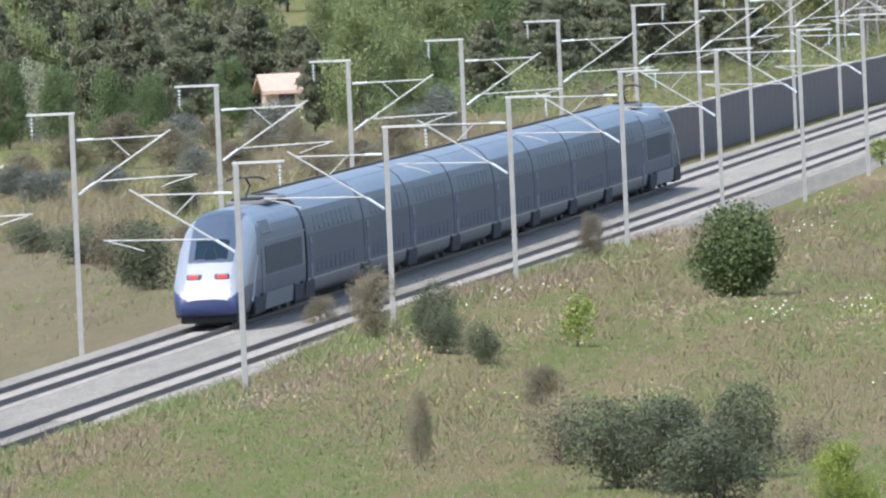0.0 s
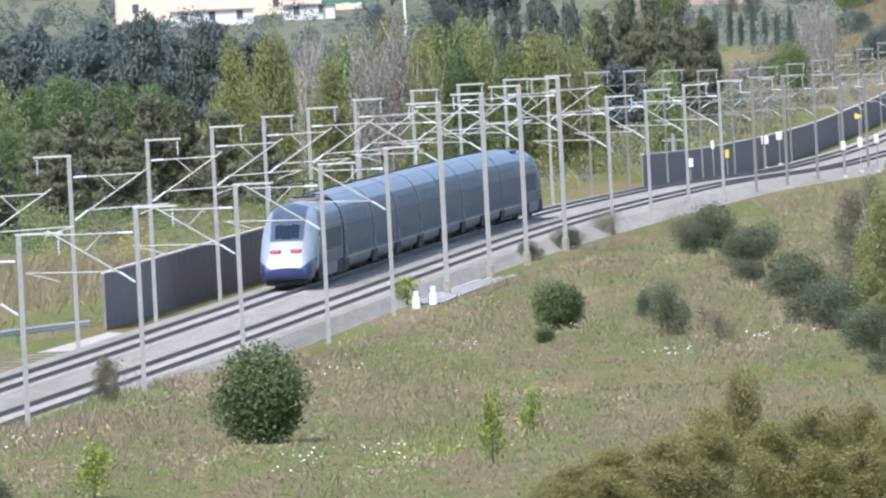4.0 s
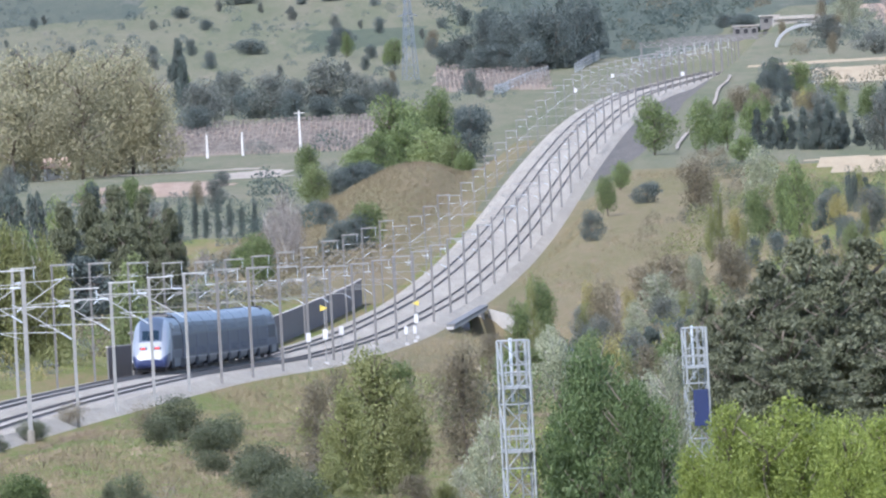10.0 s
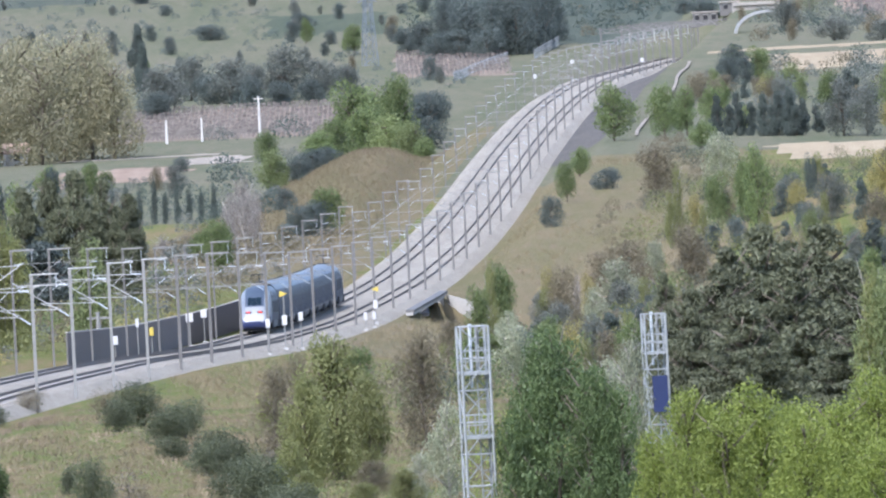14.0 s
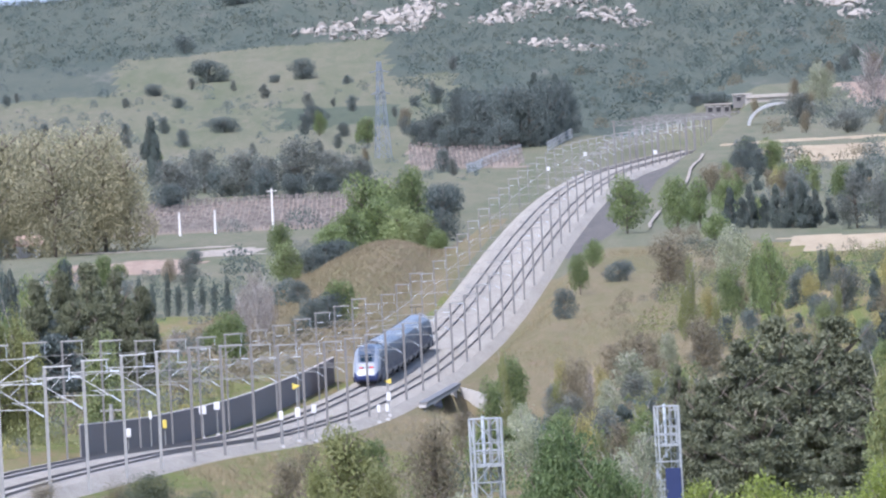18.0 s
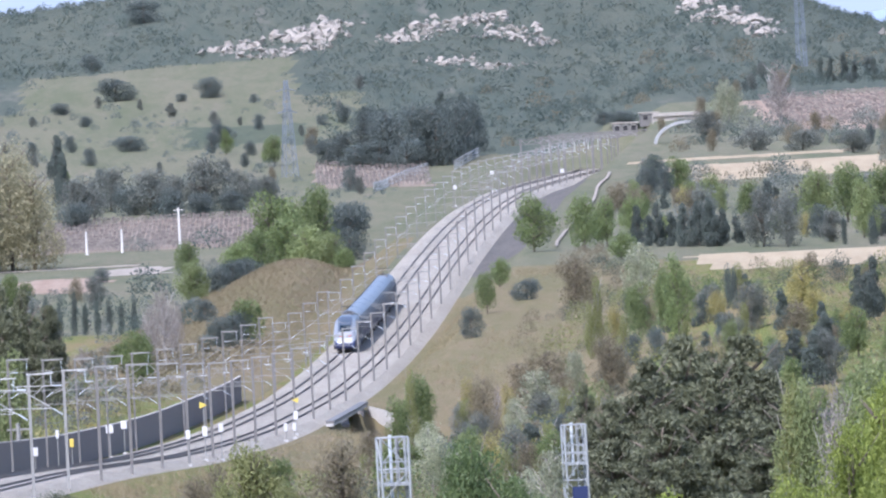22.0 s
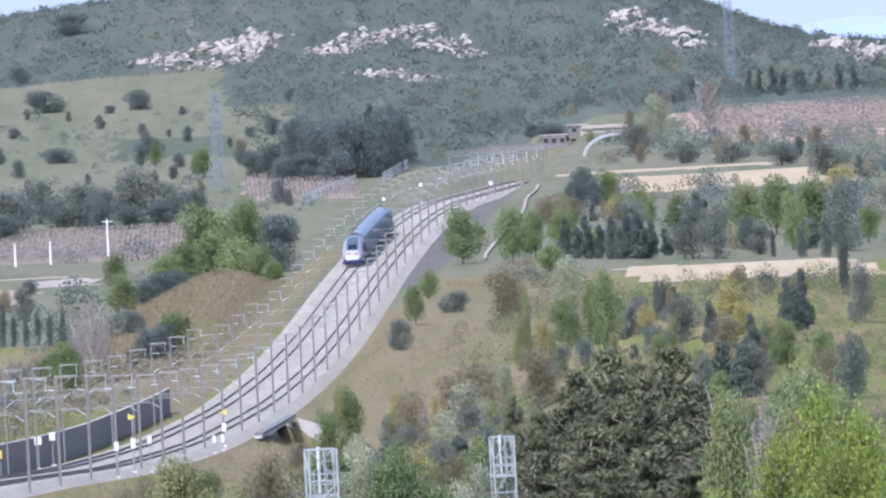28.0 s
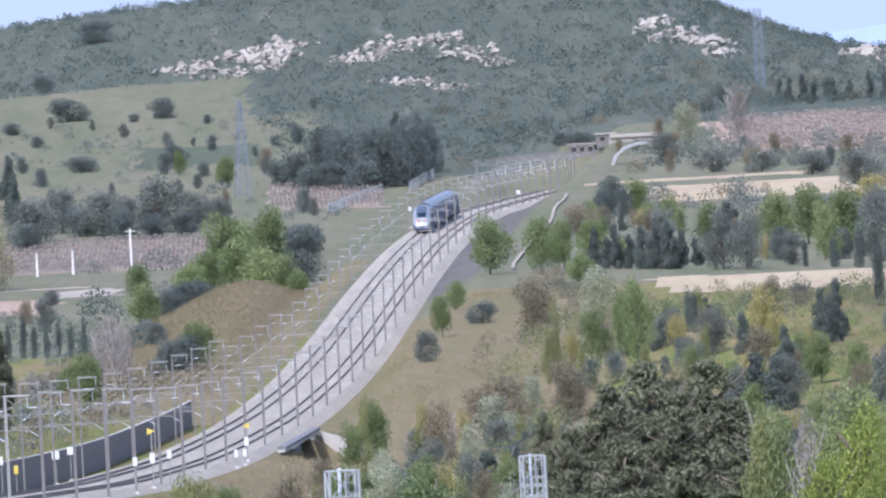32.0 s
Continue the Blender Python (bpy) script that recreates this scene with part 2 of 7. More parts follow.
def glass_dark(tree, bsdf):
    bsdf.inputs["Base Color"].default_value = (0.012, 0.022, 0.03, 1)
    bsdf.inputs["Roughness"].default_value = 0.15
    bsdf.inputs["Specular IOR Level"].default_value = 0.18


GLASS = material("dark_cab_glass", glass_dark)


def red_glow(tree, bsdf):
    bsdf.inputs["Base Color"].default_value = (0.6, 0.03, 0.03, 1)
    bsdf.inputs["Emission Color"].default_value = (1.0, 0.08, 0.07, 1)
    bsdf.inputs["Emission Strength"].default_value = 0.3


REDLAMP = material("red_tail_lamp", red_glow)


# ---- building helpers ----
class Shape:
    """Collects faces for one mesh."""
    def __init__(self):
        self.v, self.f = [], []

    def add(self, verts, faces):
        n = len(self.v)
        self.v += [tuple(p) for p in verts]
        self.f += [tuple(i + n for i in face) for face in faces]
        return self

    def box(self, x0, y0, z0, x1, y1, z1, bevel=0.0):
        if bevel <= 0:
            v = [(x, y, z) for z in (z0, z1) for y in (y0, y1) for x in (x0, x1)]
            return self.add(v, [(0, 2, 3, 1), (4, 5, 7, 6), (0, 1, 5, 4), (1, 3, 7, 5), (3, 2, 6, 7), (2, 0, 4, 6)])
        b, rings = bevel, []
        for z, k in ((z0, b), (z0 + b, 0), (z1 - b, 0), (z1, b)):
            rings.append([(x0 + b, y0 + k, z), (x1 - b, y0 + k, z), (x1 - k, y0 + b, z), (x1 - k, y1 - b, z), (x1 - b, y1 - k, z), (x0 + b, y1 - k, z), (x0 + k, y1 - b, z), (x0 + k, y0 + b, z)])
        faces = [tuple(range(7, -1, -1)), tuple(range(24, 32))]
        for r in range(3):
            faces += [(8 * r + i, 8 * r + (i + 1) % 8, 8 * r + 8 + (i + 1) % 8, 8 * r + 8 + i) for i in range(8)]
        return self.add([p for ring in rings for p in ring], faces)

    def tube(self, points, radius, sides=6, radius_end=None, cap=True):
        points = [Vector(p) for p in points]
        rings, last = [], len(points) - 1
        for i, p in enumerate(points):
            way = (points[min(i + 1, last)] - points[max(i - 1, 0)]).normalized()
            a = way.orthogonal().normalized()
            if abs(way.z) < 0.9:
                a = Vector((0, 0, 1)).cross(way).normalized()
            else:
                a = Vector((1, 0, 0)).cross(way).normalized()
            b = way.cross(a)
            r = radius if radius_end is None else radius + (radius_end - radius) * i / max(1, last)
            rings.append([p + a * (r * math.cos(2 * math.pi * k / sides)) + b * (r * math.sin(2 * math.pi * k / sides)) for k in range(sides)])
        faces = [(r * sides + k, r * sides + (k + 1) % sides, (r + 1) * sides + (k + 1) % sides, (r + 1) * sides + k) for r in range(last) for k in range(sides)]
        if cap:
            faces += [tuple(range(sides - 1, -1, -1)), tuple(range(last * sides, last * sides + sides))]
        return self.add([q for ring in rings for q in ring], faces)

    def sweep(self, section, stations, closed=True):
        """section: (across, up) pairs; stations: (x, y, z) along the line."""
        n = len(section)
        v = [(x + a, y, z + u) for x, y, z in stations for a, u in section]
        m = n if closed else n - 1
        return self.add(v, [(s * n + i, s * n + (i + 1) % n, (s + 1) * n + (i + 1) % n, (s + 1) * n + i) for s in range(len(stations) - 1) for i in range(m)])

    def mesh(self, name, mat, soft=False):
        me = bpy.data.meshes.new(name)
        me.from_pydata(self.v, [], self.f)
        me.materials.append(mat)
        if soft:
            me.shade_smooth()
        me.update()
        return me


def part(name, shape, mat, parent=None, label="", soft=False, at=None):
    ob = new(name, shape.mesh(name, mat, soft) if isinstance(shape, Shape) else shape)
    if parent is not None:
        ob.parent = parent
    if at is not None:
        ob.matrix_basis = at
    if label:
        ob["label"] = label
    return ob


def shared(name, me, parent, m):
    """Another object on the same mesh."""
    ob = new(name, me)
    ob.parent = parent
    ob.matrix_basis = m
    return ob


def thing(name, label, category, m=None, group="", kind=""):
    ob = new(name)
    if m is not None:
        ob.matrix_basis = m
    return tagged(ob, label, category, group, kind)


def whole(name, shape, mat, label, category, m=None, group="", kind="", soft=False):
    ob = part(name, shape, mat, None, "", soft, m)
    return tagged(ob, label, category, group, kind)


# ---- the land ----
def land_grid():
    ys = np.concatenate([np.arange(-400, 380, 30), np.arange(380, 1200, 5), np.arange(1200, 2200, 8), np.arange(2200, 4300, 7), np.arange(4300, 4900, 14), [4900, 4960]])
    near = [0, 1.5, 3, 4.5, 6, 7, 8, 9, 10, 11, 12, 13, 14, 15.5, 17, 19]
    out = [260, 310, 400, 550, 800, 1200, 1800, 2600]
    ds = np.array([-h for h in out[::-1]] + list(np.arange(-240, -20, 2.5)) + [-h for h in near[:0:-1]] + near + list(np.arange(21, 130, 2.2)) + [140, 152, 166, 180, 200, 225] + out) + 2.4
    gy, gd = np.meshgrid(ys, ds, indexing="ij")
    gx = gd + track_x(gy)
    gz = ground(gx, gy)
    far = ease(600, 1400, np.abs(gd))
    return gx, gy, gz * (1 - far) + (gz * 0.5 - 12) * far


GRID = land_grid()


def land():
    rows, cols = GRID[0].shape
    i = np.arange((rows - 1) * cols).reshape(rows - 1, cols)[:, :-1].ravel()
    s = Shape()
    s.v = np.stack([g.ravel() for g in GRID], 1).tolist()
    s.f = np.stack([i, i + 1, i + cols + 1, i + cols], 1).tolist()
    whole("ground", s, GRASS, "rough grassland with green and dry patches", "ground", kind="structure", soft=True)


land()


# ---- the railway ----
RIGHT = 4.8          # from one track's middle to the other's
stations = [(track_x(y), y, float(track_z(y))) for y in np.arange(380, 3800, 10.0)]


def railway():
    bed, v = Shape(), []
    for x, y, z in stations:
        out = float(ease(900, 1120, y)) * 1.6
        v += [(x - 3.9, y, z - 0.95), (x - 2.3, y, z - 0.2), (x + 6.6 + out * 0.4, y, z - 0.2), (x + 7.5 + out, y, z - 0.95)]
    bed.add(v, [(4 * i + k, 4 * i + k + 1, 4 * i + k + 5, 4 * i + k + 4) for i in range(len(stations) - 1) for k in range(3)])
    whole("ballast", bed, BALLAST, "pale grey crushed stone ballast under two tracks", "ballast", kind="structure")
    head = [(-0.036, 0), (-0.036, -0.04), (-0.012, -0.05), (-0.012, -0.13), (-0.07, -0.15), (-0.07, -0.172), (0.07, -0.172), (0.07, -0.15), (0.012, -0.13), (0.012, -0.05), (0.036, -0.04), (0.036, 0)]
    for middle in (0, RIGHT):
        track = thing("railway_track", "two rusty steel rails on concrete sleepers in ballast", "railway track", kind="structure")
        for side in (-0.7175, 0.7175):
            s = Shape().sweep([(a + middle + side, u) for a, u in head], stations)
            part("rail", s, RAIL, track)
        sleepers = Shape()
        for y in np.arange(520, 1250, 0.6):
            x, z = track_x(y) + middle, float(track_z(y))
            sleepers.box(x - 1.2, y - 0.13, z - 0.36, x + 1.2, y + 0.13, z - 0.174)
        tagged(part("sleepers", sleepers, SLEEPER, track), kind="stuff")


railway()

# ---- the train ----
SPEED, TAIL_START = 68.1, 604.0
CAR_LENGTHS = [22.15, 21.85] + [18.7] * 6 + [21.85, 22.15]
DUPLEX = [(0.0, 0.38), (1.1, 0.38), (1.36, 0.55), (1.43, 0.92), (1.435, 1.0), (1.44, 1.15), (1.45, 1.5), (1.45, 2.05), (1.43, 2.65), (1.40, 2.95), (1.32, 3.3), (1.2, 3.58), (0.98, 3.9), (0.7, 4.13), (0.36, 4.27), (0.0, 4.32)]


def ring(half, width=1.0, bottom=None, top=None):
    """A full cross-section from half of one, squeezed to a width and to a bottom and top."""
    lo, hi = half[0][1], half[-1][1]
    lo2, hi2 = lo if bottom is None else bottom, hi if top is None else top
    pts = [(x * width, lo2 + (z - lo) / (hi - lo) * (hi2 - lo2)) for x, z in half]
    return pts + [(-x, z) for x, z in pts[-2:0:-1]]


def fine(half, step):
    out = []
    for (x0, z0), (x1, z1) in zip(half, half[1:]):
        n = max(1, int(math.hypot(x1 - x0, z1 - z0) / step))
        out += [(x0 + (x1 - x0) * i / n, z0 + (z1 - z0) * i / n) for i in range(n)]
    return out + [half[-1]]


def loft(stations, sort, ends=True):
    """stations: (y, ring). Gives a Shape for each name that sort(x, y, z) returns for a face's middle."""
    shapes, n = {}, len(stations[0][1])
    v = [(x, y, z) for y, r in stations for x, z in r]
    faces = [(s * n + i, s * n + (i + 1) % n, (s + 1) * n + (i + 1) % n, (s + 1) * n + i) for s in range(len(stations) - 1) for i in range(n)]
    if ends:
        faces += [tuple(range(n - 1, -1, -1)), tuple(range(len(v) - n, len(v)))]
    for f in faces:
        c = np.mean([v[i] for i in f], axis=0)
        shapes.setdefault(sort(*c), []).append(f)
    out = {}
    for key, fs in shapes.items():
        used = {i: k for k, i in enumerate(sorted({i for f in fs for i in f}))}
        s = Shape()
        s.add([v[i] for i in used], [tuple(used[i] for i in f) for f in fs])
        out[key] = s
    return out


def bogie(car, y):
    frame_part = Shape().box(-1.15, -1.5, 0.42, 1.15, 1.5, 0.72, 0.06)
    for side in (-1, 1):
        frame_part.box(side * 1.3 - 0.17, -1.75, 0.3, side * 1.3 + 0.17, 1.75, 0.78, 0.05)
        for dy in (-1.5, 1.5):
            frame_part.box(side * 1.36 - 0.12, dy - 0.25, 0.28, side * 1.36 + 0.12, dy + 0.25, 0.98, 0.05)
    b = part("bogie", frame_part, DARK, car, "dark bogie frame", at=pose(0, y, 0))
    wheel = bpy.data.meshes.get("wheel")
    if wheel is None:
        s = Shape()
        for r, x0, x1 in ((0.46, 0.66, 0.80), (0.50, 0.62, 0.66)):
            s.tube([(x0, 0, 0), (x1, 0, 0)], r, 18)
        wheel = s.mesh("wheel", STEEL_DULL)
    for dy in (-1.5, 1.5):
        shared("wheel", wheel, b, pose(0, dy, 0.46))
        shared("wheel", wheel, b, pose(0, dy, 0.46, 0, 0, 180))


PC_HALF = [(0.0, 0.3), (1.05, 0.3), (1.28, 0.5), (1.37, 0.9), (1.405, 1.4), (1.405, 2.2), (1.39, 2.7), (1.33, 3.15), (1.22, 3.5), (1.05, 3.75), (0.8, 3.95), (0.45, 4.07), (0.0, 4.1)]
NOSE_TOP = smooth_curve([-11.05, -10.9, -10.5, -10.0, -9.4, -8.6, -7.6, -6.6, -5.6, -4.6], [1.0, 1.35, 1.8, 2.12, 2.42, 2.9, 3.42, 3.8, 4.02, 4.1])
NOSE_WIDE = smooth_curve([-11.05, -10.9, -10.5, -10.0, -9.2, -8.0, -6.0], [0.72, 0.82, 0.91, 0.95, 0.975, 0.99, 1.0])


def power_car(label):
    car = thing("power_car", label, "train car", group="cars of the train")
    half = fine(PC_HALF, 0.075)

    def sort(x, y, z):
        if y > -9.1 + 1.35 * (z - 0.5):
            if z > 3.45 and y > -6:
                return "roof"
            return "lower_side" if z < 1.55 else "side"
        if z < 0.80 + 0.34 * x * x:
            return "skirt"
        if abs(x) < 0.62 and 2.42 < z < 3.1:
            return "windscreen"
        if abs(x) < 0.84 and z > 2.3:
            return "brow"
        if abs(x) < 0.84:
            return "nose_panel"
        return "cab"

    ys = [-11.05, -11.0, -10.95, -10.9, -10.82, -10.74, -10.66] + list(np.arange(-10.6, -4.5, 0.09)) + [-4.4, -2, 0, 2, 4, 6, 8, 10, 11]
    stations = [(y, ring(half, float(NOSE_WIDE(y)), 0.3 + 0.1 * (y < -10.7), float(NOSE_TOP(y)))) for y in ys]
    looks = {"roof": (ROOFPAINT, "pale blue-grey roof"), "lower_side": (LOWER, "darker blue-grey lower side"), "side": (SILVER, "silver-grey side"), "skirt": (BLUE, "dark blue nose skirt"),
             "windscreen": (GLASS, "dark one-piece windscreen"), "brow": (BROW, "slate-blue brow round the windscreen"), "nose_panel": (WHITE, "white nose panel"), "cab": (CABPAINT, "pale silver cab corner")}
    for key, s in loft(stations, sort).items():
        part(key, s, looks[key][0], car, looks[key][1], soft=True)
    for side in (-1, 1):
        lamp = Shape().box(-0.17, -0.10, -0.06, 0.17, 0.14, 0.06, 0.02)
        t = part("tail_lamp", lamp, REDLAMP, car, "lit red tail lamp", at=pose(side * 0.52, -10.52, 1.81, 0, 0, side * 10))
        part("lamp_surround", Shape().box(-0.27, -0.06, -0.1, 0.27, 0.16, 0.1, 0.03), LOWER, t)
        stripe = Shape().tube([(side * 1.41, -9.1 + 1.35 * (z - 0.5), z) for z in (0.8, 1.2, 1.6, 2.0, 2.4)], 0.05, 6)
        part("stripe", stripe, WHITE, car, "white sloping stripe")
        door = Shape().box(-0.012, -0.35, 0.85, 0.012, 0.35, 2.6, 0.005)
        part("cab_door", door, SILVER, car, at=pose(side * 1.415, -4.6, 0))
        panel = Shape().box(-0.02, -3.7, 1.62, 0.02, 9.4, 2.66, 0.008)
        p = part("side_panel", panel, GRILLE, car, "dark louvred side panel", at=pose(side * 1.40, 0.2, 0))
        slats = Shape()
        for k in range(14):
            slats.box(-0.03, -3.6, 1.66 + k * 0.07, 0.03, 9.3, 1.685 + k * 0.07)
        part("louvres", slats, GRILLE, p)
        vent = Shape().box(-0.03, -1.6, -0.26, 0.03, 1.6, 0.26, 0.01)
        v = part("roof_vent", vent, GRILLE, car, "dark roof-side vent", at=pose(side * 1.255, -2.1, 3.36, 0, -side * 22, 0))
        for k in range(6):
            part("vent_bar", Shape().box(-0.045, -1.55 + k * 0.61, -0.24, 0.045, -1.50 + k * 0.61, 0.24), ROOFPAINT, v)
        rib = Shape().box(-0.02, -3.6, -0.03, 0.02, 10.9, 0.03)
        part("side_rib", rib, ROOFPAINT, car, at=pose(side * 1.40, 0, 2.86))
    hump = Shape().box(-0.75, 3.4, 4.05, 0.75, 10.8, 4.24, 0.05)
    part("roof_fairing", hump, STEEL_DULL, car)
    p = part("pantograph", Shape().box(-0.55, 3.4, 4.24, 0.55, 5.0, 4.32, 0.02), DARK, car, "folded dark pantograph")
    part("arm", Shape().tube([(0, 3.6, 4.34), (0, 5.3, 4.75), (0, 3.9, 5.05)], 0.045, 6), DARK, p)
    part("pan_head", Shape().tube([(-0.75, 3.9, 4.98), (-0.5, 3.9, 5.08), (0.5, 3.9, 5.08), (0.75, 3.9, 4.98)], 0.045, 6), DARK, p)
    part("coupling_ring", loft([(y, ring(fine(PC_HALF, 0.3), 1.004, 0.5, 4.105)) for y in (10.8, 11.2)], lambda x, y, z: "ring")["ring"], DARK, car, "dark gangway bellows")
    part("underframe", Shape().box(-1.1, -8.5, 0.32, 1.1, 10.5, 0.6, 0.05), DARK, car)
    part("snow_plough", Shape().box(-1.05, -10.7, 0.12, 1.05, -10.3, 0.42, 0.05), DARK, car)
    for side in (-1, 1):
        for y in (-6.6, 7.6):
            part("bogie_opening", Shape().box(-0.03, -1.75, 0.26, 0.03, 1.75, 0.92, 0.02), DARK, car, "dark opening over the bogie", at=pose(side * 1.365, y, 0, 0, side * 6, 0))
        part("skirt_panel", Shape().box(-0.02, -4.4, 0.36, 0.02, 5.3, 0.98, 0.015), SILVER, car, "pale skirt panel", at=pose(side * 1.372, 0, 0, 0, side * 6, 0))
    for side in (-0.3, 0.3):
        part("wiper", Shape().tube([(side, -9.62, 2.42), (side * 0.4, -9.2, 2.85)], 0.018, 5), DARK, car)
    bogie(car, -6.6), bogie(car, 7.6)
    return car


def trailer(length, door_end, label):
    car = thing("passenger_car", label, "train car", group="cars of the train")
    h = length / 2
    half = fine(DUPLEX, 0.3)

    def sort(x, y, z):
        if z > 3.58:
            return "roof"
        if z > 2.65:
            return "upper_side"
        return "lower_side" if z < 0.92 else "pale_line" if z < 1.0 else "side"

    for key, s in loft([(y, ring(half)) for y in (-h + 0.12, -h + 0.25, 0, h - 0.25, h - 0.12)], sort).items():
        part(key, s, {"roof": ROOFPAINT, "upper_side": CARSIDE, "side": MIDBAND, "pale_line": CABPAINT, "lower_side": SILVER}[key], car, {"roof": "pale blue-grey roof", "upper_side": "grey upper band", "side": "slate-blue window band", "pale_line": "thin pale line", "lower_side": "silver-grey skirt"}[key], soft=True)
    pane_low, pane_high = bpy.data.meshes.get("low_pane"), bpy.data.meshes.get("high_pane")
    if pane_low is None:
        pane_low = Shape().box(-0.012, -0.72, -0.27, 0.012, 0.72, 0.27, 0.01).mesh("low_pane", TINT)
        pane_high = Shape().box(-0.012, -0.72, -0.29, 0.012, 0.72, 0.29, 0.01).mesh("high_pane", HIGHTINT)
    count = int((length - 4.6) / 1.75)
    for side in (-1, 1):
        for k in range(count):
            y = -h + 1.9 + k * 1.75 + (2.2 if door_end < 0 else 0)
            shared("low_window", pane_low, car, pose(side * 1.447, y, 1.42))
            shared("high_window", pane_high, car, pose(side * 1.385, y, 3.02, 0, -side * 11, 0))
        dy = -h + 1.5 if door_end < 0 else h - 1.5
        d = part("door", Shape().box(-0.015, -0.5, 0.62, 0.015, 0.5, 2.55, 0.01), DOORPAINT, car, "bluish plug door", at=pose(side * 1.447, dy, 0))
        part("door_window", Shape().box(-0.02, -0.28, 1.55, 0.02, 0.28, 2.3, 0.01), TINT, d)
    part("roof_cable", Shape().tube([(-0.55, -h + 0.1, 4.3), (-0.55, h - 0.1, 4.3)], 0.05, 5), DARK, car, "dark cable along the roof")
    part("gangway_ring", loft([(y, ring(half, 1.001, 0.45, 4.326)) for y in (-h - 0.2, -h + 0.2)], lambda x, y, z: "ring")["ring"], DARK, car, "dark gangway bellows")
    part("underframe", Shape().box(-1.1, -h + 0.5, 0.3, 1.1, h - 0.5, 0.5, 0.05), DARK, car)
    for side in (-1, 1):
        part("bogie_opening", Shape().box(-0.03, -1.7, 0.3, 0.03, 1.7, 0.9, 0.02), DARK, car, "dark opening over the bogie", at=pose(side * 1.425, -h, 0, 0, side * 5, 0))
    bogie(car, -h)
    return car


LOWER = plain("slate_blue_paint", (0.10, 0.112, 0.14), 0.5, 0.1, 1.2, 0.12)
MIDBAND = plain("slate_blue_band", (0.076, 0.086, 0.113), 0.5, 0.0, 0.7, 0.16)
CARSIDE = plain("slate_grey_paint", (0.122, 0.133, 0.144), 0.5, 0.0, 0.7, 0.16)
DOORPAINT = plain("dusk_blue_paint", (0.11, 0.13, 0.2), 0.42, 0.1, 1.2, 0.1, coat=0.2)
BROW = plain("brow_paint", (0.06, 0.078, 0.105), 0.45, 0.0, 1.2, 0.12)
CABPAINT = plain("pale_silver_paint", (0.245, 0.26, 0.275), 0.4, 0.1, 1.2, 0.08, coat=0.1)
HIGHTINT = plain("grey_tinted_glass", (0.112, 0.126, 0.143), 0.5, 0.0, 2, 0.1)
TINT = plain("tinted_glass", (0.062, 0.075, 0.112), 0.5, 0.0, 2, 0.1)
for paint in (LOWER, MIDBAND, CARSIDE, SILVER, TINT, HIGHTINT, DOORPAINT):
    shader = paint.node_tree.nodes["Principled BSDF"]
    shader.inputs["Specular IOR Level"].default_value = 0.12
    shader.inputs["Metallic"].default_value, shader.inputs["Coat Weight"].default_value = 0.0, 0.0
rear = power_car("silver and white power car with red tail lamps lit")
front = power_car("silver power car at the train's head, its nose pointing away")
first_trailer = trailer(21.85, -1, "slate-grey double-deck passenger car next to a power car")
last_trailer = trailer(21.85, 1, "slate-grey double-deck passenger car next to a power car")
middle_trailer = trailer(18.7, -1, "slate-grey double-deck passenger car with pale roof")
train = [rear, first_trailer, middle_trailer] + [copy_thing(middle_trailer, Matrix()) for _ in range(5)] + [last_trailer, front]
# where each car's middle is behind or ahead of the tail
OFFSETS, run = [], 0.0
for length in CAR_LENGTHS:
    OFFSETS.append(run + length / 2)
    run += length


def on_track(s, turned=False):
    a, b = s - 7.0, s + 7.0
    p, q = Vector((track_x(a), a, float(track_z(a)))), Vector((track_x(b), b, float(track_z(b))))
    way = q - p
    mid = (p + q) / 2
    m = pose(mid.x, mid.y, mid.z, math.degrees(math.atan2(way.z, way.y)), 0, -math.degrees(math.atan2(way.x, way.y)))
    return m @ pose(0, 0, 0, 0, 0, 180) if turned else m


def motions():
    for car, offset in zip(train, OFFSETS):
        walk(car, [(t, on_track(TAIL_START + SPEED * t + offset, car is front)) for t in range(0, 33, 2)])


    # the lorry crosses on the lane and then turns off down the slope
    lane = lambda x, y, turn: pose(x, y, float(ground(x, y)) + 0.03, 0, 0, turn)
    walk(blue_lorry, [(t, lane(0.49 - 11.6 * (t - 6.0), 691.5, 0)) for t in (0, 2, 4, 5, 5.5, 6, 6.5, 6.7)]
         + [(7.1, lane(-11.2, 690.0, 18)), (7.6, lane(-14.0, 686, 50)), (8.2, lane(-15.5, 679, 78)), (9.0, lane(-17.0, 667, 76)), (10.0, lane(-18.8, 650, 84)), (13.0, lane(-19, 600, 90)), (16.0, lane(-19, 580, 90)), (32.0, lane(-19, 580, 90))])


# ---- overhead line ----
ARM = plain("bright_zinc_tube", (0.40, 0.40, 0.375), 0.55, 0.0, 4, 0.15)

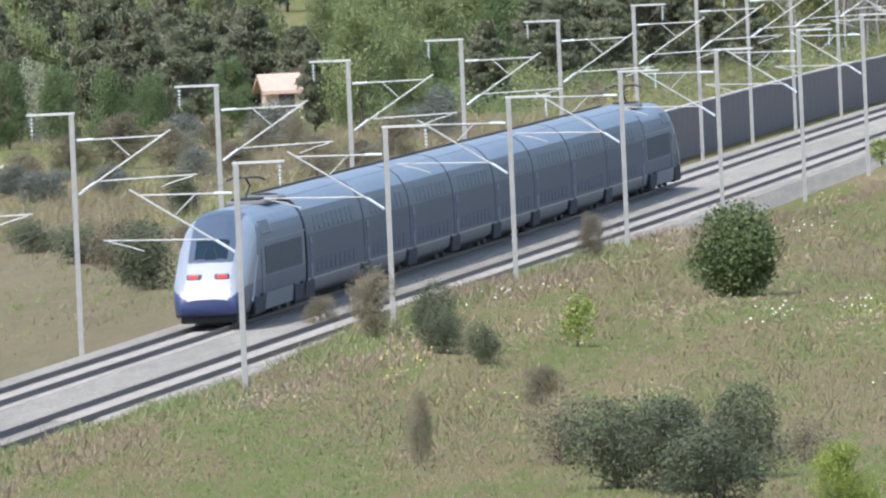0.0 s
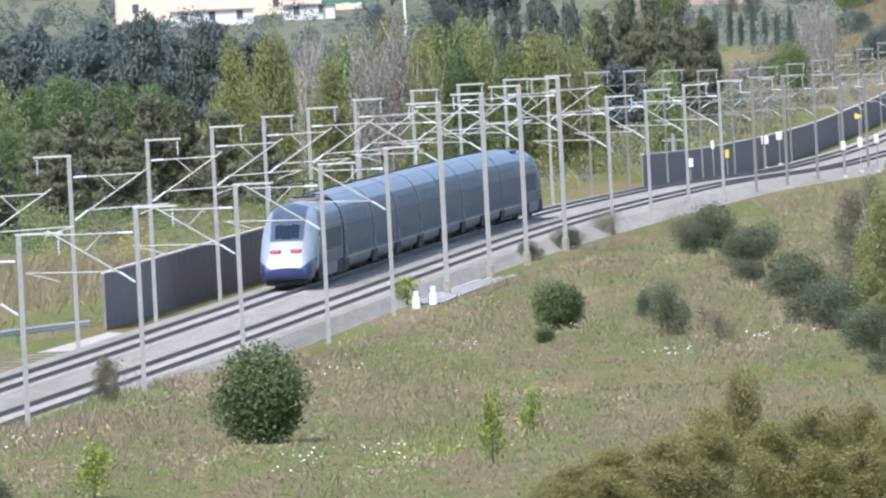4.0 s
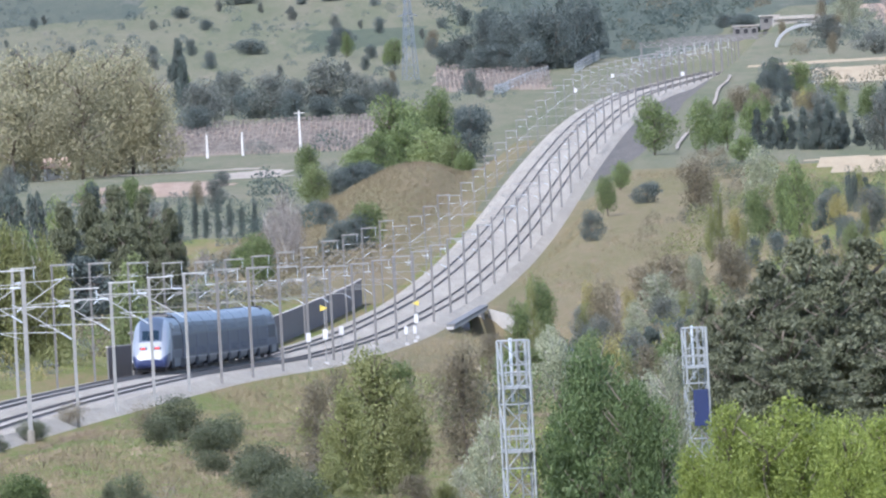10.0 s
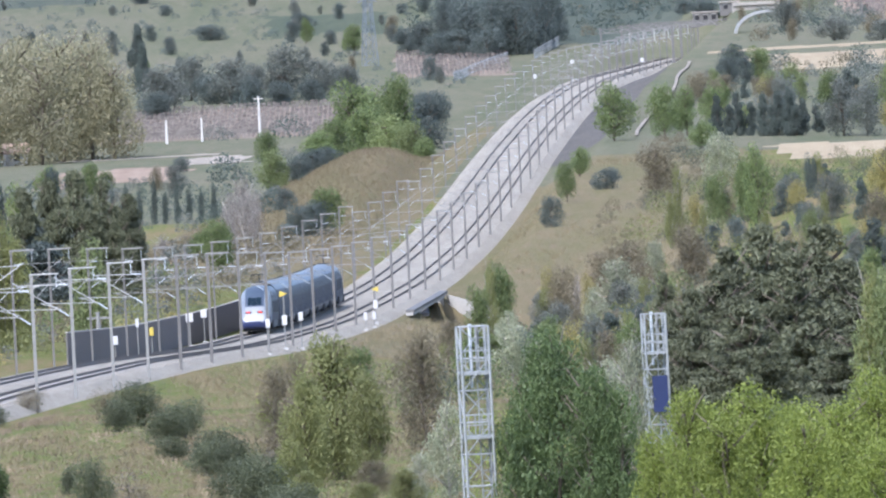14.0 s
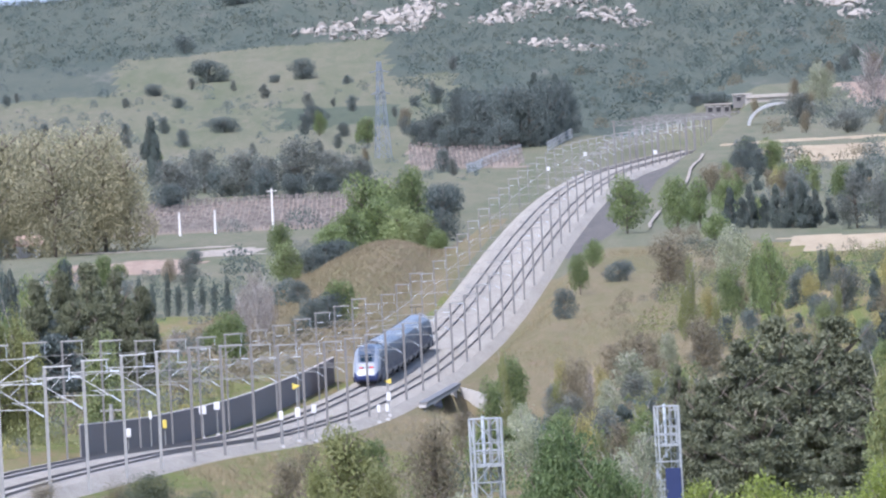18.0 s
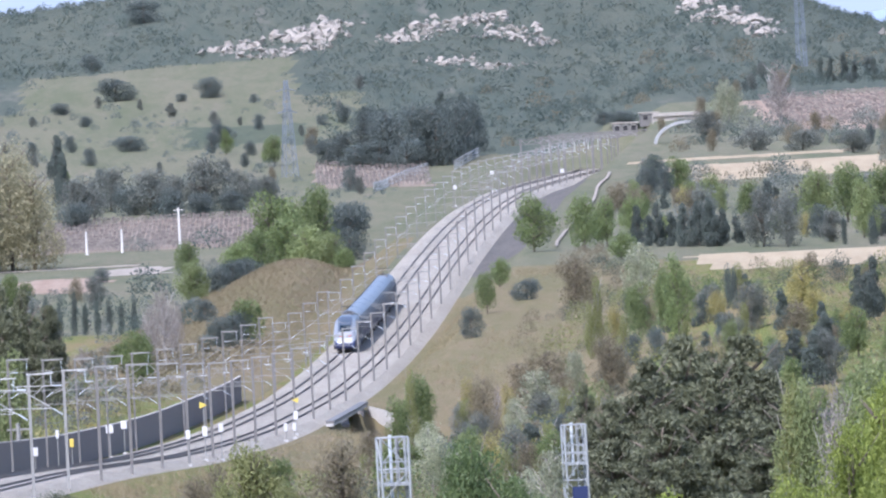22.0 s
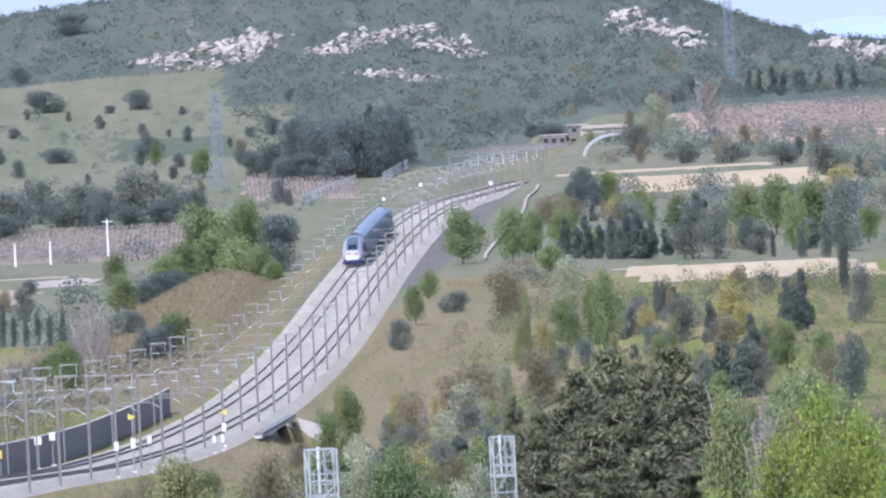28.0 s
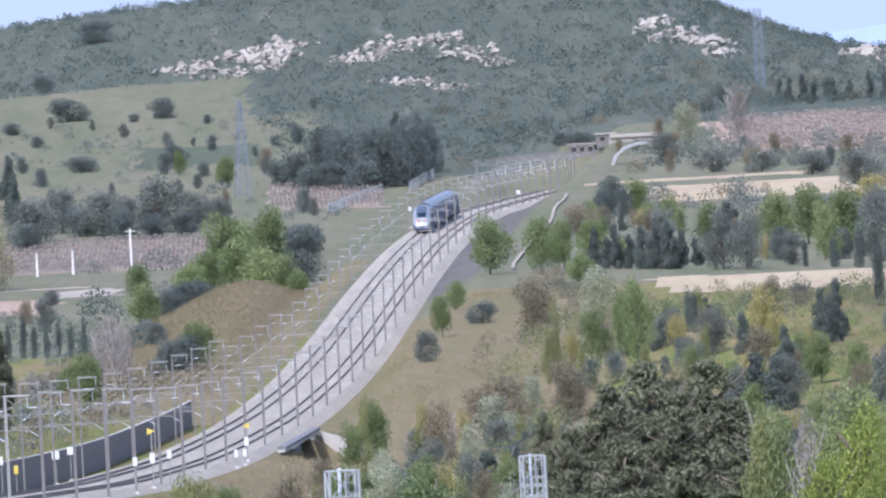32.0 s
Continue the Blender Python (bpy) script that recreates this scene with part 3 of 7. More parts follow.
def mast(height, reach, arm_way, beam, name, label, far=False):
    """A steel mast; reach: how far and to which side its bracket holds the wires (- is to its left)."""
    m = thing(name, label, "catenary mast", group="masts along the railway")
    thin = 0.6 if far else 1.0
    tube_paint = STEEL if far else ARM
    w = beam / 2
    post = Shape()
    flange = 0.03
    outline = [(-w, -w), (w, -w), (w, -w + flange), (0.012, -w + flange), (0.012, w - flange), (w, w - flange), (w, w), (-w, w), (-w, w - flange), (-0.012, w - flange), (-0.012, -w + flange), (-w, -w + flange)]
    post.add([(x, y, z) for z in (-0.6, height) for x, y in outline], [tuple(range(11, -1, -1)), tuple(range(12, 24))] + [(i, (i + 1) % 12, 12 + (i + 1) % 12, 12 + i) for i in range(12)])
    # Darker steel on the far posts puts their shade into the colour.
    part("post", post, STEEL_DULL if far else STEEL, m)
    part("footing", Shape().box(-0.2, -0.2, -1.6, 0.2, 0.2, -0.6, 0.05), BALLAST, m)
    side = 1 if reach > 0 else -1
    part("top_arm", Shape().box(min(0, arm_way * 1.5) - 0.12, -0.07, height - 0.02, max(0, arm_way * 1.5) + 0.12, 0.07, height + (0.1 if far else 0.07), 0.01), tube_paint, m)
    string = Shape()
    for k in range(5):
        string.tube([(arm_way * 1.45, 0, height - 0.12 - k * 0.13), (arm_way * 1.45, 0, height - 0.17 - k * 0.13)], 0.055 * thin, 8)
    string.tube([(arm_way * 1.45, 0, height), (arm_way * 1.45, 0, height - 0.8)], 0.012, 5)
    part("insulator_string", string, INSULATOR, m)
    top, low = height - 0.95, height - 2.9
    part("stay_tube", Shape().tube([(side * 0.15, 0, top), (reach, 0, top + 0.05)], 0.032 * thin, 6), tube_paint, m)
    part("bracket_tube", Shape().tube([(side * 0.15, 0, low), (reach + side * 0.25, 0, top + 0.25)], 0.038 * thin, 6), tube_paint, m)
    part("strut", Shape().tube([(reach * 0.42, 0, top), (reach * 0.62, 0, low + (top + 0.25 - low) * 0.6)], 0.025, 6), tube_paint, m)
    arm_z = low + 0.45
    part("registration_arm", Shape().tube([(reach * 0.28, 0, arm_z), (reach * 1.35, 0, arm_z + 0.1)], 0.03, 6), tube_paint, m)
    part("steady_arm", Shape().tube([(reach * 1.3, 0, arm_z + 0.05), (reach * 1.1, 0, arm_z - 0.12), (reach * 0.95, 0, arm_z - 0.3)], 0.025, 6), tube_paint, m)
    for z in (top, low):
        end = (side * 0.75, 0, z + (0.02 if z == top else 0.42))
        part("insulator", Shape().tube([(side * 0.16, 0, z), end], 0.048 * thin, 8), INSULATOR, m)
    return m


MAST_Y = [540, 590, 638.5, 689.7, 740.5, 790.4, 834, 874, 909, 941.5, 978.5, 1028, 1072, 1120]
MAST_Y += [1168, 1217, 1268] + [1268 + 57 * k for k in range(1, 42)]


def masts():
    kinds = {}
    for row in (0, 1):
        for y in MAST_Y:
            tall = 1 if 850 < y < 1010 else 0
            if row == 0:
                key, d = ("right", tall, y > 1200), 8.2 - 0.9 * float(ease(1250, 1600, y))
                spec = (8.3 if tall else 7.6, -3.3, -1 if tall else 1, 0.25 if tall else 0.21 if y > 1200 else 0.19, "catenary_mast", "grey galvanised steel mast holding the overhead wires", y > 1200)
            else:
                y = y + 3
                out = 1 if 800 < y else 0
                low = 1 if y > 2180 else 0.5 if y > 1950 else 0
                key, d = ("left", out, y > 1200, low), -3.4 - 0.8 * low
                spec = (8.5 - 3.0 * low, 3.3, 1 if out else -1, 0.15 if y > 1200 else 0.19, "catenary_mast", "grey galvanised steel mast with a long top arm", y > 1200)
            x = track_x(y) + d
            base = float(track_z(y)) - 0.3
            if row == 0 and tall:
                base += 0.9
            m = pose(x, y, base, 0, 0, 1.5)
            if key not in kinds:
                kinds[key] = mast(*spec)
                kinds[key].matrix_basis = m
            else:
                copy_thing(kinds[key], m)


masts()


def wires():
    for d, z, r in ((0, 5.05, 0.009), (0, 6.4, 0.009), (RIGHT, 5.05, 0.009), (RIGHT, 6.4, 0.009)):
        s = Shape()
        line = [(track_x(y) + d, y, float(track_z(y)) + z - (0.0 if z < 6 or k % 2 == 0 else 0.7)) for k, y in enumerate(np.arange(480, 3700, 25.0))]
        s.tube(line, r, 4)
        whole("overhead_wire", s, STEEL_DULL, "thin copper overhead wire along the track", "overhead wire", group="overhead wires")


wires()


# ---- noise barrier ----
def barrier(y0, y1, d):
    wall = thing("noise_barrier", "dark brown panelled noise barrier with a pale capping beside the track", "noise barrier", kind="structure")
    panel = Shape().box(-0.06, 0.04, -0.9, 0.06, 3.96, 2.0, 0.01).mesh("barrier_panel", BARRIER)
    cap = Shape().box(-0.1, 0.0, 2.0, 0.1, 4.0, 2.1, 0.01).mesh("capping", BARRIER_CAP)
    post = Shape().box(-0.066, -0.09, -1.0, 0.066, 0.09, 1.99, 0.01).mesh("barrier_post", STEEL_DULL)
    y = y0
    while y < y1:
        x, z = track_x(y) + d, float(track_z(y)) - 0.1
        tilt = math.degrees(math.atan2(float(track_z(y + 4)) - float(track_z(y)), 4))
        m = pose(x, y, z, tilt, 0, -math.degrees(math.atan2(track_x(y + 4) - track_x(y), 4)))
        for name, me in (("panel", panel), ("capping", cap), ("post", post)):
            shared(name, me, wall, m)
        y += 4.0


barrier(839, 1152, -6.0)
barrier(1342, 1904, -6.0)

# ---- trees and bushes ----
def foliage(lobes, count, size, seed, thin=0.0, droop=0.0, long=1.0):
    """Leaf clumps spread over lobes (x, y, z, rx, ry, rz): small bent leaves, thick at the surface and ragged outside."""
    g = np.random.default_rng(seed)
    lobes = np.array(lobes, float)
    weight = (lobes[:, 3] * lobes[:, 4] + lobes[:, 4] * lobes[:, 5] + lobes[:, 3] * lobes[:, 5])
    which = g.choice(len(lobes), count, p=weight / weight.sum())
    way = g.normal(size=(count, 3))
    way /= np.linalg.norm(way, axis=1)[:, None]
    depth = 1.0 - np.abs(g.normal(size=count)) * 0.22 + g.exponential(0.05 + thin, count)
    centre = lobes[which, :3] + way * lobes[which, 3:] * depth[:, None]
    a = np.cross(way + g.normal(size=(count, 3)) * 0.7, g.normal(size=(count, 3)))
    a /= np.linalg.norm(a, axis=1)[:, None] + 1e-9
    n = way + g.normal(size=(count, 3)) * 0.6
    b = np.cross(n, a)
    b /= np.linalg.norm(b, axis=1)[:, None] + 1e-9
    b[:, 2] -= droop
    s = size * (0.55 + 0.9 * g.random(count))[:, None]
    lift = way * s * 0.35
    p = np.stack([centre - a * s * long, centre - b * s * 0.6 + lift, centre + a * s * long, centre + b * s * 0.6 + lift], 1).reshape(-1, 3)
    i = np.arange(count) * 4
    out = Shape()
    out.v = p.tolist()
    out.f = np.concatenate([np.stack([i, i + 1, i + 2], 1), np.stack([i, i + 2, i + 3], 1)]).tolist()
    return out


def limbs(seed, height, spread, count, start=0.3, radius=0.03, lean=0.6):
    """A tapered trunk and its limbs, for a tree of height 1."""
    g = np.random.default_rng(seed)
    s = Shape()
    top = [(0, 0, -0.03)] + [(g.normal() * 0.012 * k, g.normal() * 0.012 * k, height * k / 4) for k in range(1, 5)]
    s.tube(top, radius, 7, radius * 0.3)
    for _ in range(count):
        z = height * (start + (0.95 - start) * g.random())
        turn = g.random() * 2 * math.pi
        r = spread * (0.5 + 0.6 * g.random()) * (1.15 - 0.5 * z / height)
        dx, dy = math.cos(turn) * r, math.sin(turn) * r
        rise = r * lean * (0.6 + g.random())
        s.tube([(0, 0, z), (dx * 0.5, dy * 0.5, z + rise * 0.45), (dx, dy, z + rise)], radius * 0.45, 5, radius * 0.1)
    return s


def lobes_of(seed, count, z0, z1, width, size, taper=0.0, flat=0.8):
    g = np.random.default_rng(seed + 77)
    out = []
    for k in range(count):
        u = (k + 0.5) / count
        z = z0 + (z1 - z0) * u
        swell = math.sin(math.pi * (0.16 + 0.72 * u)) ** 0.8 if taper < 0.8 else 1.0
        r = width * (1 - taper * u) * swell * math.sqrt(g.random()) * 0.95
        turn = g.random() * 2 * math.pi
        q = size * (0.7 + 0.6 * g.random()) * (1 - 0.5 * taper * u)
        out.append((r * math.cos(turn), r * math.sin(turn), z, q, q, q * flat))
    return out


def layers_of(seed):
    """Lobes along drooping tiers of branches, for a broad layered conifer."""
    g = np.random.default_rng(seed + 5)
    out = []
    for k in range(13):
        u = k / 12
        reach = 0.50 * (1 - u) ** 0.75 + 0.05
        for j in range(8 if k < 9 else 5):
            turn = g.random() * 2 * math.pi
            far = reach * (0.75 + 0.4 * g.random())
            z = 0.10 + 0.84 * u + g.normal() * 0.02
            for v in (0.35, 0.65, 0.95):
                q = 0.085 * (1.15 - 0.4 * v) * (1.1 - 0.5 * u)
                out.append((far * v * math.cos(turn), far * v * math.sin(turn), z - 0.05 * v * v + 0.02 * v, q, q, q * 0.42))
    return out


LEAF = {
    # Oak tones carry distance haze in the colour: paler and bluer than the leaves.
    "holm": leafy("grey_green_hazed_oak_leaves", (0.064, 0.08, 0.072), (0.13, 0.155, 0.135), 0.6, 0.3),
    "pine": leafy("dark_pine_needles", (0.054, 0.062, 0.035), (0.152, 0.16, 0.085), 0.6, 0.2),
    "green": leafy("green_leaves", (0.074, 0.105, 0.039), (0.228, 0.278, 0.103)),
    "lime": leafy("young_lime_leaves", (0.108, 0.139, 0.021), (0.323, 0.377, 0.081)),
    "poplar": leafy("thin_spring_leaves", (0.125, 0.135, 0.045), (0.285, 0.295, 0.115)),
    # Blue is raised in this leaf tone to imitate haze over far trees.
    "olive": leafy("grey_green_hazed_leaves", (0.078, 0.089, 0.075), (0.21, 0.222, 0.182)),
    "brown": leafy("brown_green_twigs", (0.102, 0.090, 0.054), (0.282, 0.240, 0.150)),
    "bare": leafy("grey_brown_twigs", (0.143, 0.121, 0.105), (0.330, 0.292, 0.248)),
    "gold": leafy("yellow_spring_leaves", (0.200, 0.173, 0.053), (0.441, 0.389, 0.147)),
    "spring": leafy("spring_green_leaves", (0.122, 0.152, 0.056), (0.275, 0.315, 0.13)),
    "deep": leafy("deep_green_leaves", (0.052, 0.084, 0.03), (0.165, 0.222, 0.08)),
    "spruce": leafy("blue_green_needles", (0.042, 0.055, 0.046), (0.105, 0.128, 0.105), 0.6, 0.2),
    "pale": leafy("whitish_blossom", (0.18, 0.19, 0.11), (0.42, 0.435, 0.29)),
    "ochre": leafy("ochre_budding_leaves", (0.205, 0.192, 0.108), (0.36, 0.335, 0.2)),
    "hedge": leafy("olive_brown_leaves", (0.123, 0.117, 0.035), (0.294, 0.259, 0.085)),
    "dense": leafy("dark_glossy_leaves", (0.058, 0.085, 0.03), (0.16, 0.205, 0.068)),
    "rush": leafy("grey_green_stems", (0.066, 0.079, 0.042), (0.15, 0.163, 0.089)),
}
PROTOS = {}


def proto(kind, variant):
    """A tree or bush of height 1 and width 1, built once for each kind and variant."""
    key = (kind, variant)
    if key in PROTOS:
        return PROTOS[key]
    seed = sum(map(ord, kind)) * 7 + variant * 131
    specs = {
        # kind: leaves, bark, lobes(count, z0, z1, width, size, taper, flat), leaf count, leaf size, thin, limbs
        # Pines take the haze-tinted oak leaves.
        "pine": ("holm", BARK, (17, 0.22, 0.86, 0.36, 0.17, 0.45, 0.62), 5200, 0.0185, 0.10, 14),
        "broad": ("green", BARK, (16, 0.25, 0.83, 0.34, 0.19, 0.25, 0.85), 5200, 0.017, 0.06, 12),
        "lime": ("spring", BARK, (18, 0.16, 0.86, 0.34, 0.18, 0.35, 0.95), 5000, 0.017, 0.10, 12),
        "near_pine": ("pine", BARK, (46, 0.14, 0.92, 0.42, 0.11, 0.72, 0.5), 14000, 0.0125, 0.10, 26),
        "cedar": ("pine", BARK, None, 17000, 0.0115, 0.10, 26),
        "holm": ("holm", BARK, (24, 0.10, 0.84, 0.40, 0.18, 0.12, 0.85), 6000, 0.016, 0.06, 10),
        "olive": ("olive", BARK, (22, 0.14, 0.84, 0.38, 0.17, 0.2, 0.9), 5200, 0.0155, 0.09, 14),
        "near_broad": ("deep", BARK, (40, 0.14, 0.88, 0.40, 0.125, 0.3, 0.85), 13000, 0.0108, 0.07, 18),
        "near_spring": ("spring", BARK, (40, 0.10, 0.90, 0.38, 0.13, 0.3, 0.95), 11000, 0.0115, 0.10, 18),
        "near_lime": ("lime", BARK, (34, 0.12, 0.90, 0.36, 0.12, 0.4, 0.95), 13000, 0.0102, 0.12, 16),
        "near_poplar": ("poplar", BARK, (40, 0.08, 0.90, 0.38, 0.12, 0.45, 1.1), 12000, 0.0125, 0.14, 24),
        "near_brown": ("brown", BARK, (30, 0.12, 0.86, 0.36, 0.13, 0.3, 0.9), 8000, 0.011, 0.12, 22),
        "hedge": ("hedge", BARK, (22, 0.16, 0.86, 0.34, 0.15, 0.35, 1.3), 9000, 0.0125, 0.08, 26),
        "near_pale": ("pale", PALEBARK, (28, 0.14, 0.86, 0.34, 0.12, 0.3, 0.95), 4500, 0.0125, 0.14, 18),
        "poplar": ("poplar", PALEBARK, (15, 0.16, 0.88, 0.26, 0.15, 0.55, 1.25), 3600, 0.0155, 0.12, 16),
        "thin": ("bare", PALEBARK, (13, 0.28, 0.88, 0.28, 0.14, 0.5, 1.3), 1700, 0.012, 0.2, 22),
        "brown": ("brown", BARK, (15, 0.15, 0.80, 0.36, 0.20, 0.2, 0.85), 4200, 0.0155, 0.10, 14),
        "ochre": ("ochre", BARK, (26, 0.14, 0.86, 0.40, 0.16, 0.25, 0.9), 6500, 0.013, 0.13, 22),
        "pale": ("pale", PALEBARK, (14, 0.18, 0.82, 0.33, 0.18, 0.3, 0.9), 4000, 0.0155, 0.1, 12),
        "gold": ("gold", BARK, (13, 0.15, 0.82, 0.32, 0.19, 0.3, 1.0), 3600, 0.016, 0.1, 10),
        "cypress": ("spruce", BARK, (13, 0.08, 0.90, 0.13, 0.26, 0.6, 1.1), 2600, 0.02, 0.03, 0),
        "fir": ("spruce", BARK, (16, 0.10, 0.90, 0.34, 0.18, 0.85, 0.7), 4200, 0.0185, 0.08, 10),
        "bush": ("dense", BARK, (16, 0.26, 0.74, 0.27, 0.26, 0.1, 0.95), 12000, 0.019, 0.03, 6),
        "broom": ("rush", BARK, (12, 0.20, 0.72, 0.32, 0.24, 0.15, 1.1), 6000, 0.0135, 0.08, 10),
        "scrub": ("brown", BARK, (11, 0.20, 0.70, 0.34, 0.22, 0.2, 0.95), 2600, 0.015, 0.14, 14),
        "twigs": ("bare", BARK, (9, 0.30, 0.80, 0.34, 0.20, 0.1, 0.9), 420, 0.016, 0.2, 22),
        "sapling": ("lime", BARK, (9, 0.22, 0.85, 0.22, 0.15, 0.3, 1.1), 700, 0.028, 0.12, 8),
    }
    leaf, bark, lob, count, size, thin, arms = specs[kind]
    ob = thing(kind, "tree", "tree", pose(0, 0, -500))
    low = kind in ("bush", "broom", "scrub", "twigs")
    part("trunk", limbs(seed, 0.55 if low else 0.86, 0.33, arms, 0.08 if low else 0.22, 0.018 if low else 0.022, 0.9 if kind in ("poplar", "thin") else 0.55), bark, ob, soft=True)
    part("crown", foliage(layers_of(seed) if lob is None else lobes_of(seed, *lob), count, size, seed, thin, 0.0, 1.6 if kind in ("pine", "near_pine", "cedar", "fir", "cypress", "broom") else 1.15), LEAF[leaf], ob)
    PROTOS[key] = ob
    return ob


NAMES = {
    "cedar": ("cedar_tree", "large dark conifer with broad layered branches", "tree"),
    "holm": ("holm_oak", "dense grey-green evergreen oak with a round crown, tinted for haze", "tree"),
    "olive": ("grey_green_tree", "soft grey-green tree with a rounded crown, tinted for haze", "tree"),
    "pine": ("pine_tree", "dark green pine with a broad uneven crown, tinted bluish for haze", "tree"),
    "broad": ("broadleaf_tree", "green broadleaf tree in full spring leaf", "tree"),
    "lime": ("spring_tree", "bright lime-green tree in young leaf", "tree"),
    "near_pine": ("pine_tree", "large dark pine with layered drooping branches", "tree"),
    "near_broad": ("broadleaf_tree", "tall green broadleaf tree in full spring leaf", "tree"),
    "near_spring": ("spring_tree", "soft olive-green tree coming into leaf", "tree"),
    "near_lime": ("spring_tree", "bright lime-green tree in young leaf", "tree"),
    "near_poplar": ("poplar_tree", "tall yellow-green tree with thin spring leaves", "tree"),
    "near_brown": ("budding_tree", "brown tree just coming into bud", "tree"),
    "hedge": ("olive_bush", "tall olive-brown bush with upright leafy twigs", "bush"),
    "near_pale": ("blossom_tree", "pale tree with whitish-green blossom", "tree"),
    "poplar": ("poplar_tree", "slender poplar with thin pale green leaves", "tree"),
    "thin": ("bare_tree", "almost bare grey-brown tree with fine twigs", "tree"),
    "brown": ("budding_tree", "brownish tree just coming into bud", "tree"),
    "ochre": ("plane_tree", "large ochre-green plane tree coming into leaf", "tree"),
    "pale": ("blossom_tree", "pale whitish tree in blossom", "tree"),
    "gold": ("yellow_tree", "small tree with yellow spring leaves", "tree"),
    "cypress": ("cypress_tree", "narrow dark cypress standing in a row", "tree"),
    "fir": ("fir_tree", "dark conical conifer among other trees", "tree"),
    "bush": ("round_bush", "dense round dark green bush on the grass slope", "bush"),
    "broom": ("broom_bush", "grey-green broom bush on the grass slope", "bush"),
    "scrub": ("scrub_bush", "brownish dry scrub bush", "bush"),
    "twigs": ("dry_shrub", "leafless twiggy shrub beside the track", "bush"),
    "sapling": ("sapling", "young bright green sapling in the grass", "sapling"),
}
planted = {}


def plant(kind, rows, sink=0.03):
    """rows: x, y, height, width."""
    name, label, category = NAMES[kind]
    for x, y, h, w in rows:
        k = planted[kind] = planted.get(kind, -1) + 1
        g = random.Random(k * 31 + len(kind))
        m = pose(x, y, float(ground(x, y)) - sink * h, 0, 0, g.uniform(0, 360)) @ Matrix.Diagonal((w, w, h, 1))
        ob = proto(kind, k % 3)
        if ob.name.split(".")[0] in NAMES and ob.location.z < -400:
            ob.matrix_basis = m
        else:
            ob = copy_thing(ob, Matrix())
            ob.matrix_basis = m
        ob.name = name
        tagged(ob, label, category, "trees" if category == "tree" else "bushes")


# where the trees and bushes stand: x, y, height, width
plant("near_pine", [(-77.9, 1080, 7.7, 5.9), (-75.1, 1085, 8, 6.7), (-71.6, 1080, 6.5, 5.6), (-74.8, 1060, 5.5, 5.1), (-68.9, 1060, 4.2, 4.1), (-80, 1090, 6.8, 5.3), (-65.5, 1250, 7.4, 6.5), (-63.9, 1260, 8.7, 6.9), (-61.7, 1270, 8.9, 6.6), (-59.1, 1280, 9.6, 7), (-57.1, 1290, 9.2, 6.2), (-54, 1280, 8.2, 6.2), (-50.5, 1270, 7, 5.3), (-59, 1240, 6.6, 6.4), (-62.9, 1230, 5.3, 6), (-89.4, 1060, 9.3, 6.5), (-87.1, 1070, 10.1, 6.6), (-83.1, 1060, 9.4, 6.2), (-79.7, 1055, 8.2, 5.8), (-86.7, 1040, 7.1, 5)])
plant("near_pine", [(-80.3, 1040, 6.5, 5), (-77.1, 1050, 7, 5.1), (-92.5, 1060, 8.3, 5.1), (-100.3, 1180, 11.2, 6.5), (-95.5, 1190, 11.4, 6.9), (-87.1, 1180, 10.2, 6.5), (-81.9, 1160, 8.8, 5.6), (-92, 1200, 11.1, 6.2), (-36.2, 1800, 13.6, 6.8), (-33.7, 1810, 14.5, 7.2), (-30.9, 1800, 15.2, 7.6), (-28.2, 1810, 14.1, 7), (-25.5, 1800, 12.4, 6.2), (-32.5, 1780, 11.2, 6.3), (-29, 1780, 11, 6.9), (-26.5, 1780, 10, 5.2)])
plant("near_spring", [(-109.3, 1320, 12.8, 7.2), (-103.8, 1330, 13, 7.3), (-94.1, 1320, 11.7, 6.8), (-88.9, 1300, 11, 6.3), (-100.3, 1340, 12.6, 6.9), (-85.8, 1350, 11.9, 7.4), (-82.4, 1330, 10.8, 7.3), (-81.4, 1380, 12.6, 8.5), (-79.8, 1400, 13.7, 9), (-77.2, 1400, 12.3, 8.1), (-84.4, 1400, 13.3, 8.6), (-84, 1300, 8.3, 5.9), (-75.2, 1300, 7.9, 7.1)])
plant("near_lime", [(23.3, 700, 10.2, 5.1), (25.4, 700, 9.3, 4.6), (21.3, 680, 8.9, 4.4), (22.8, 660, 8.7, 4.4), (13.5, 640, 7, 5.4), (11.2, 650, 6.9, 4.2), (14.8, 620, 6.1, 4)])
plant("near_spring", [(22.8, 800, 8.6, 4.5), (27.2, 820, 9.6, 6.3), (28.5, 800, 8.3, 5.2), (26.5, 840, 7.9, 4.7), (26.2, 760, 6.6, 4.7)])
plant("near_lime", [(9.4, 620, 5.6, 3), (12, 620, 6.3, 4.4), (1.2, 562, 2.3, 2.7), (2.3, 560, 2, 2.5), (-4.9, 775, 1.8, 1.5), (-2, 600, 1.7, 1.9), (-14.7, 429.9, 2.1, 2.8)])
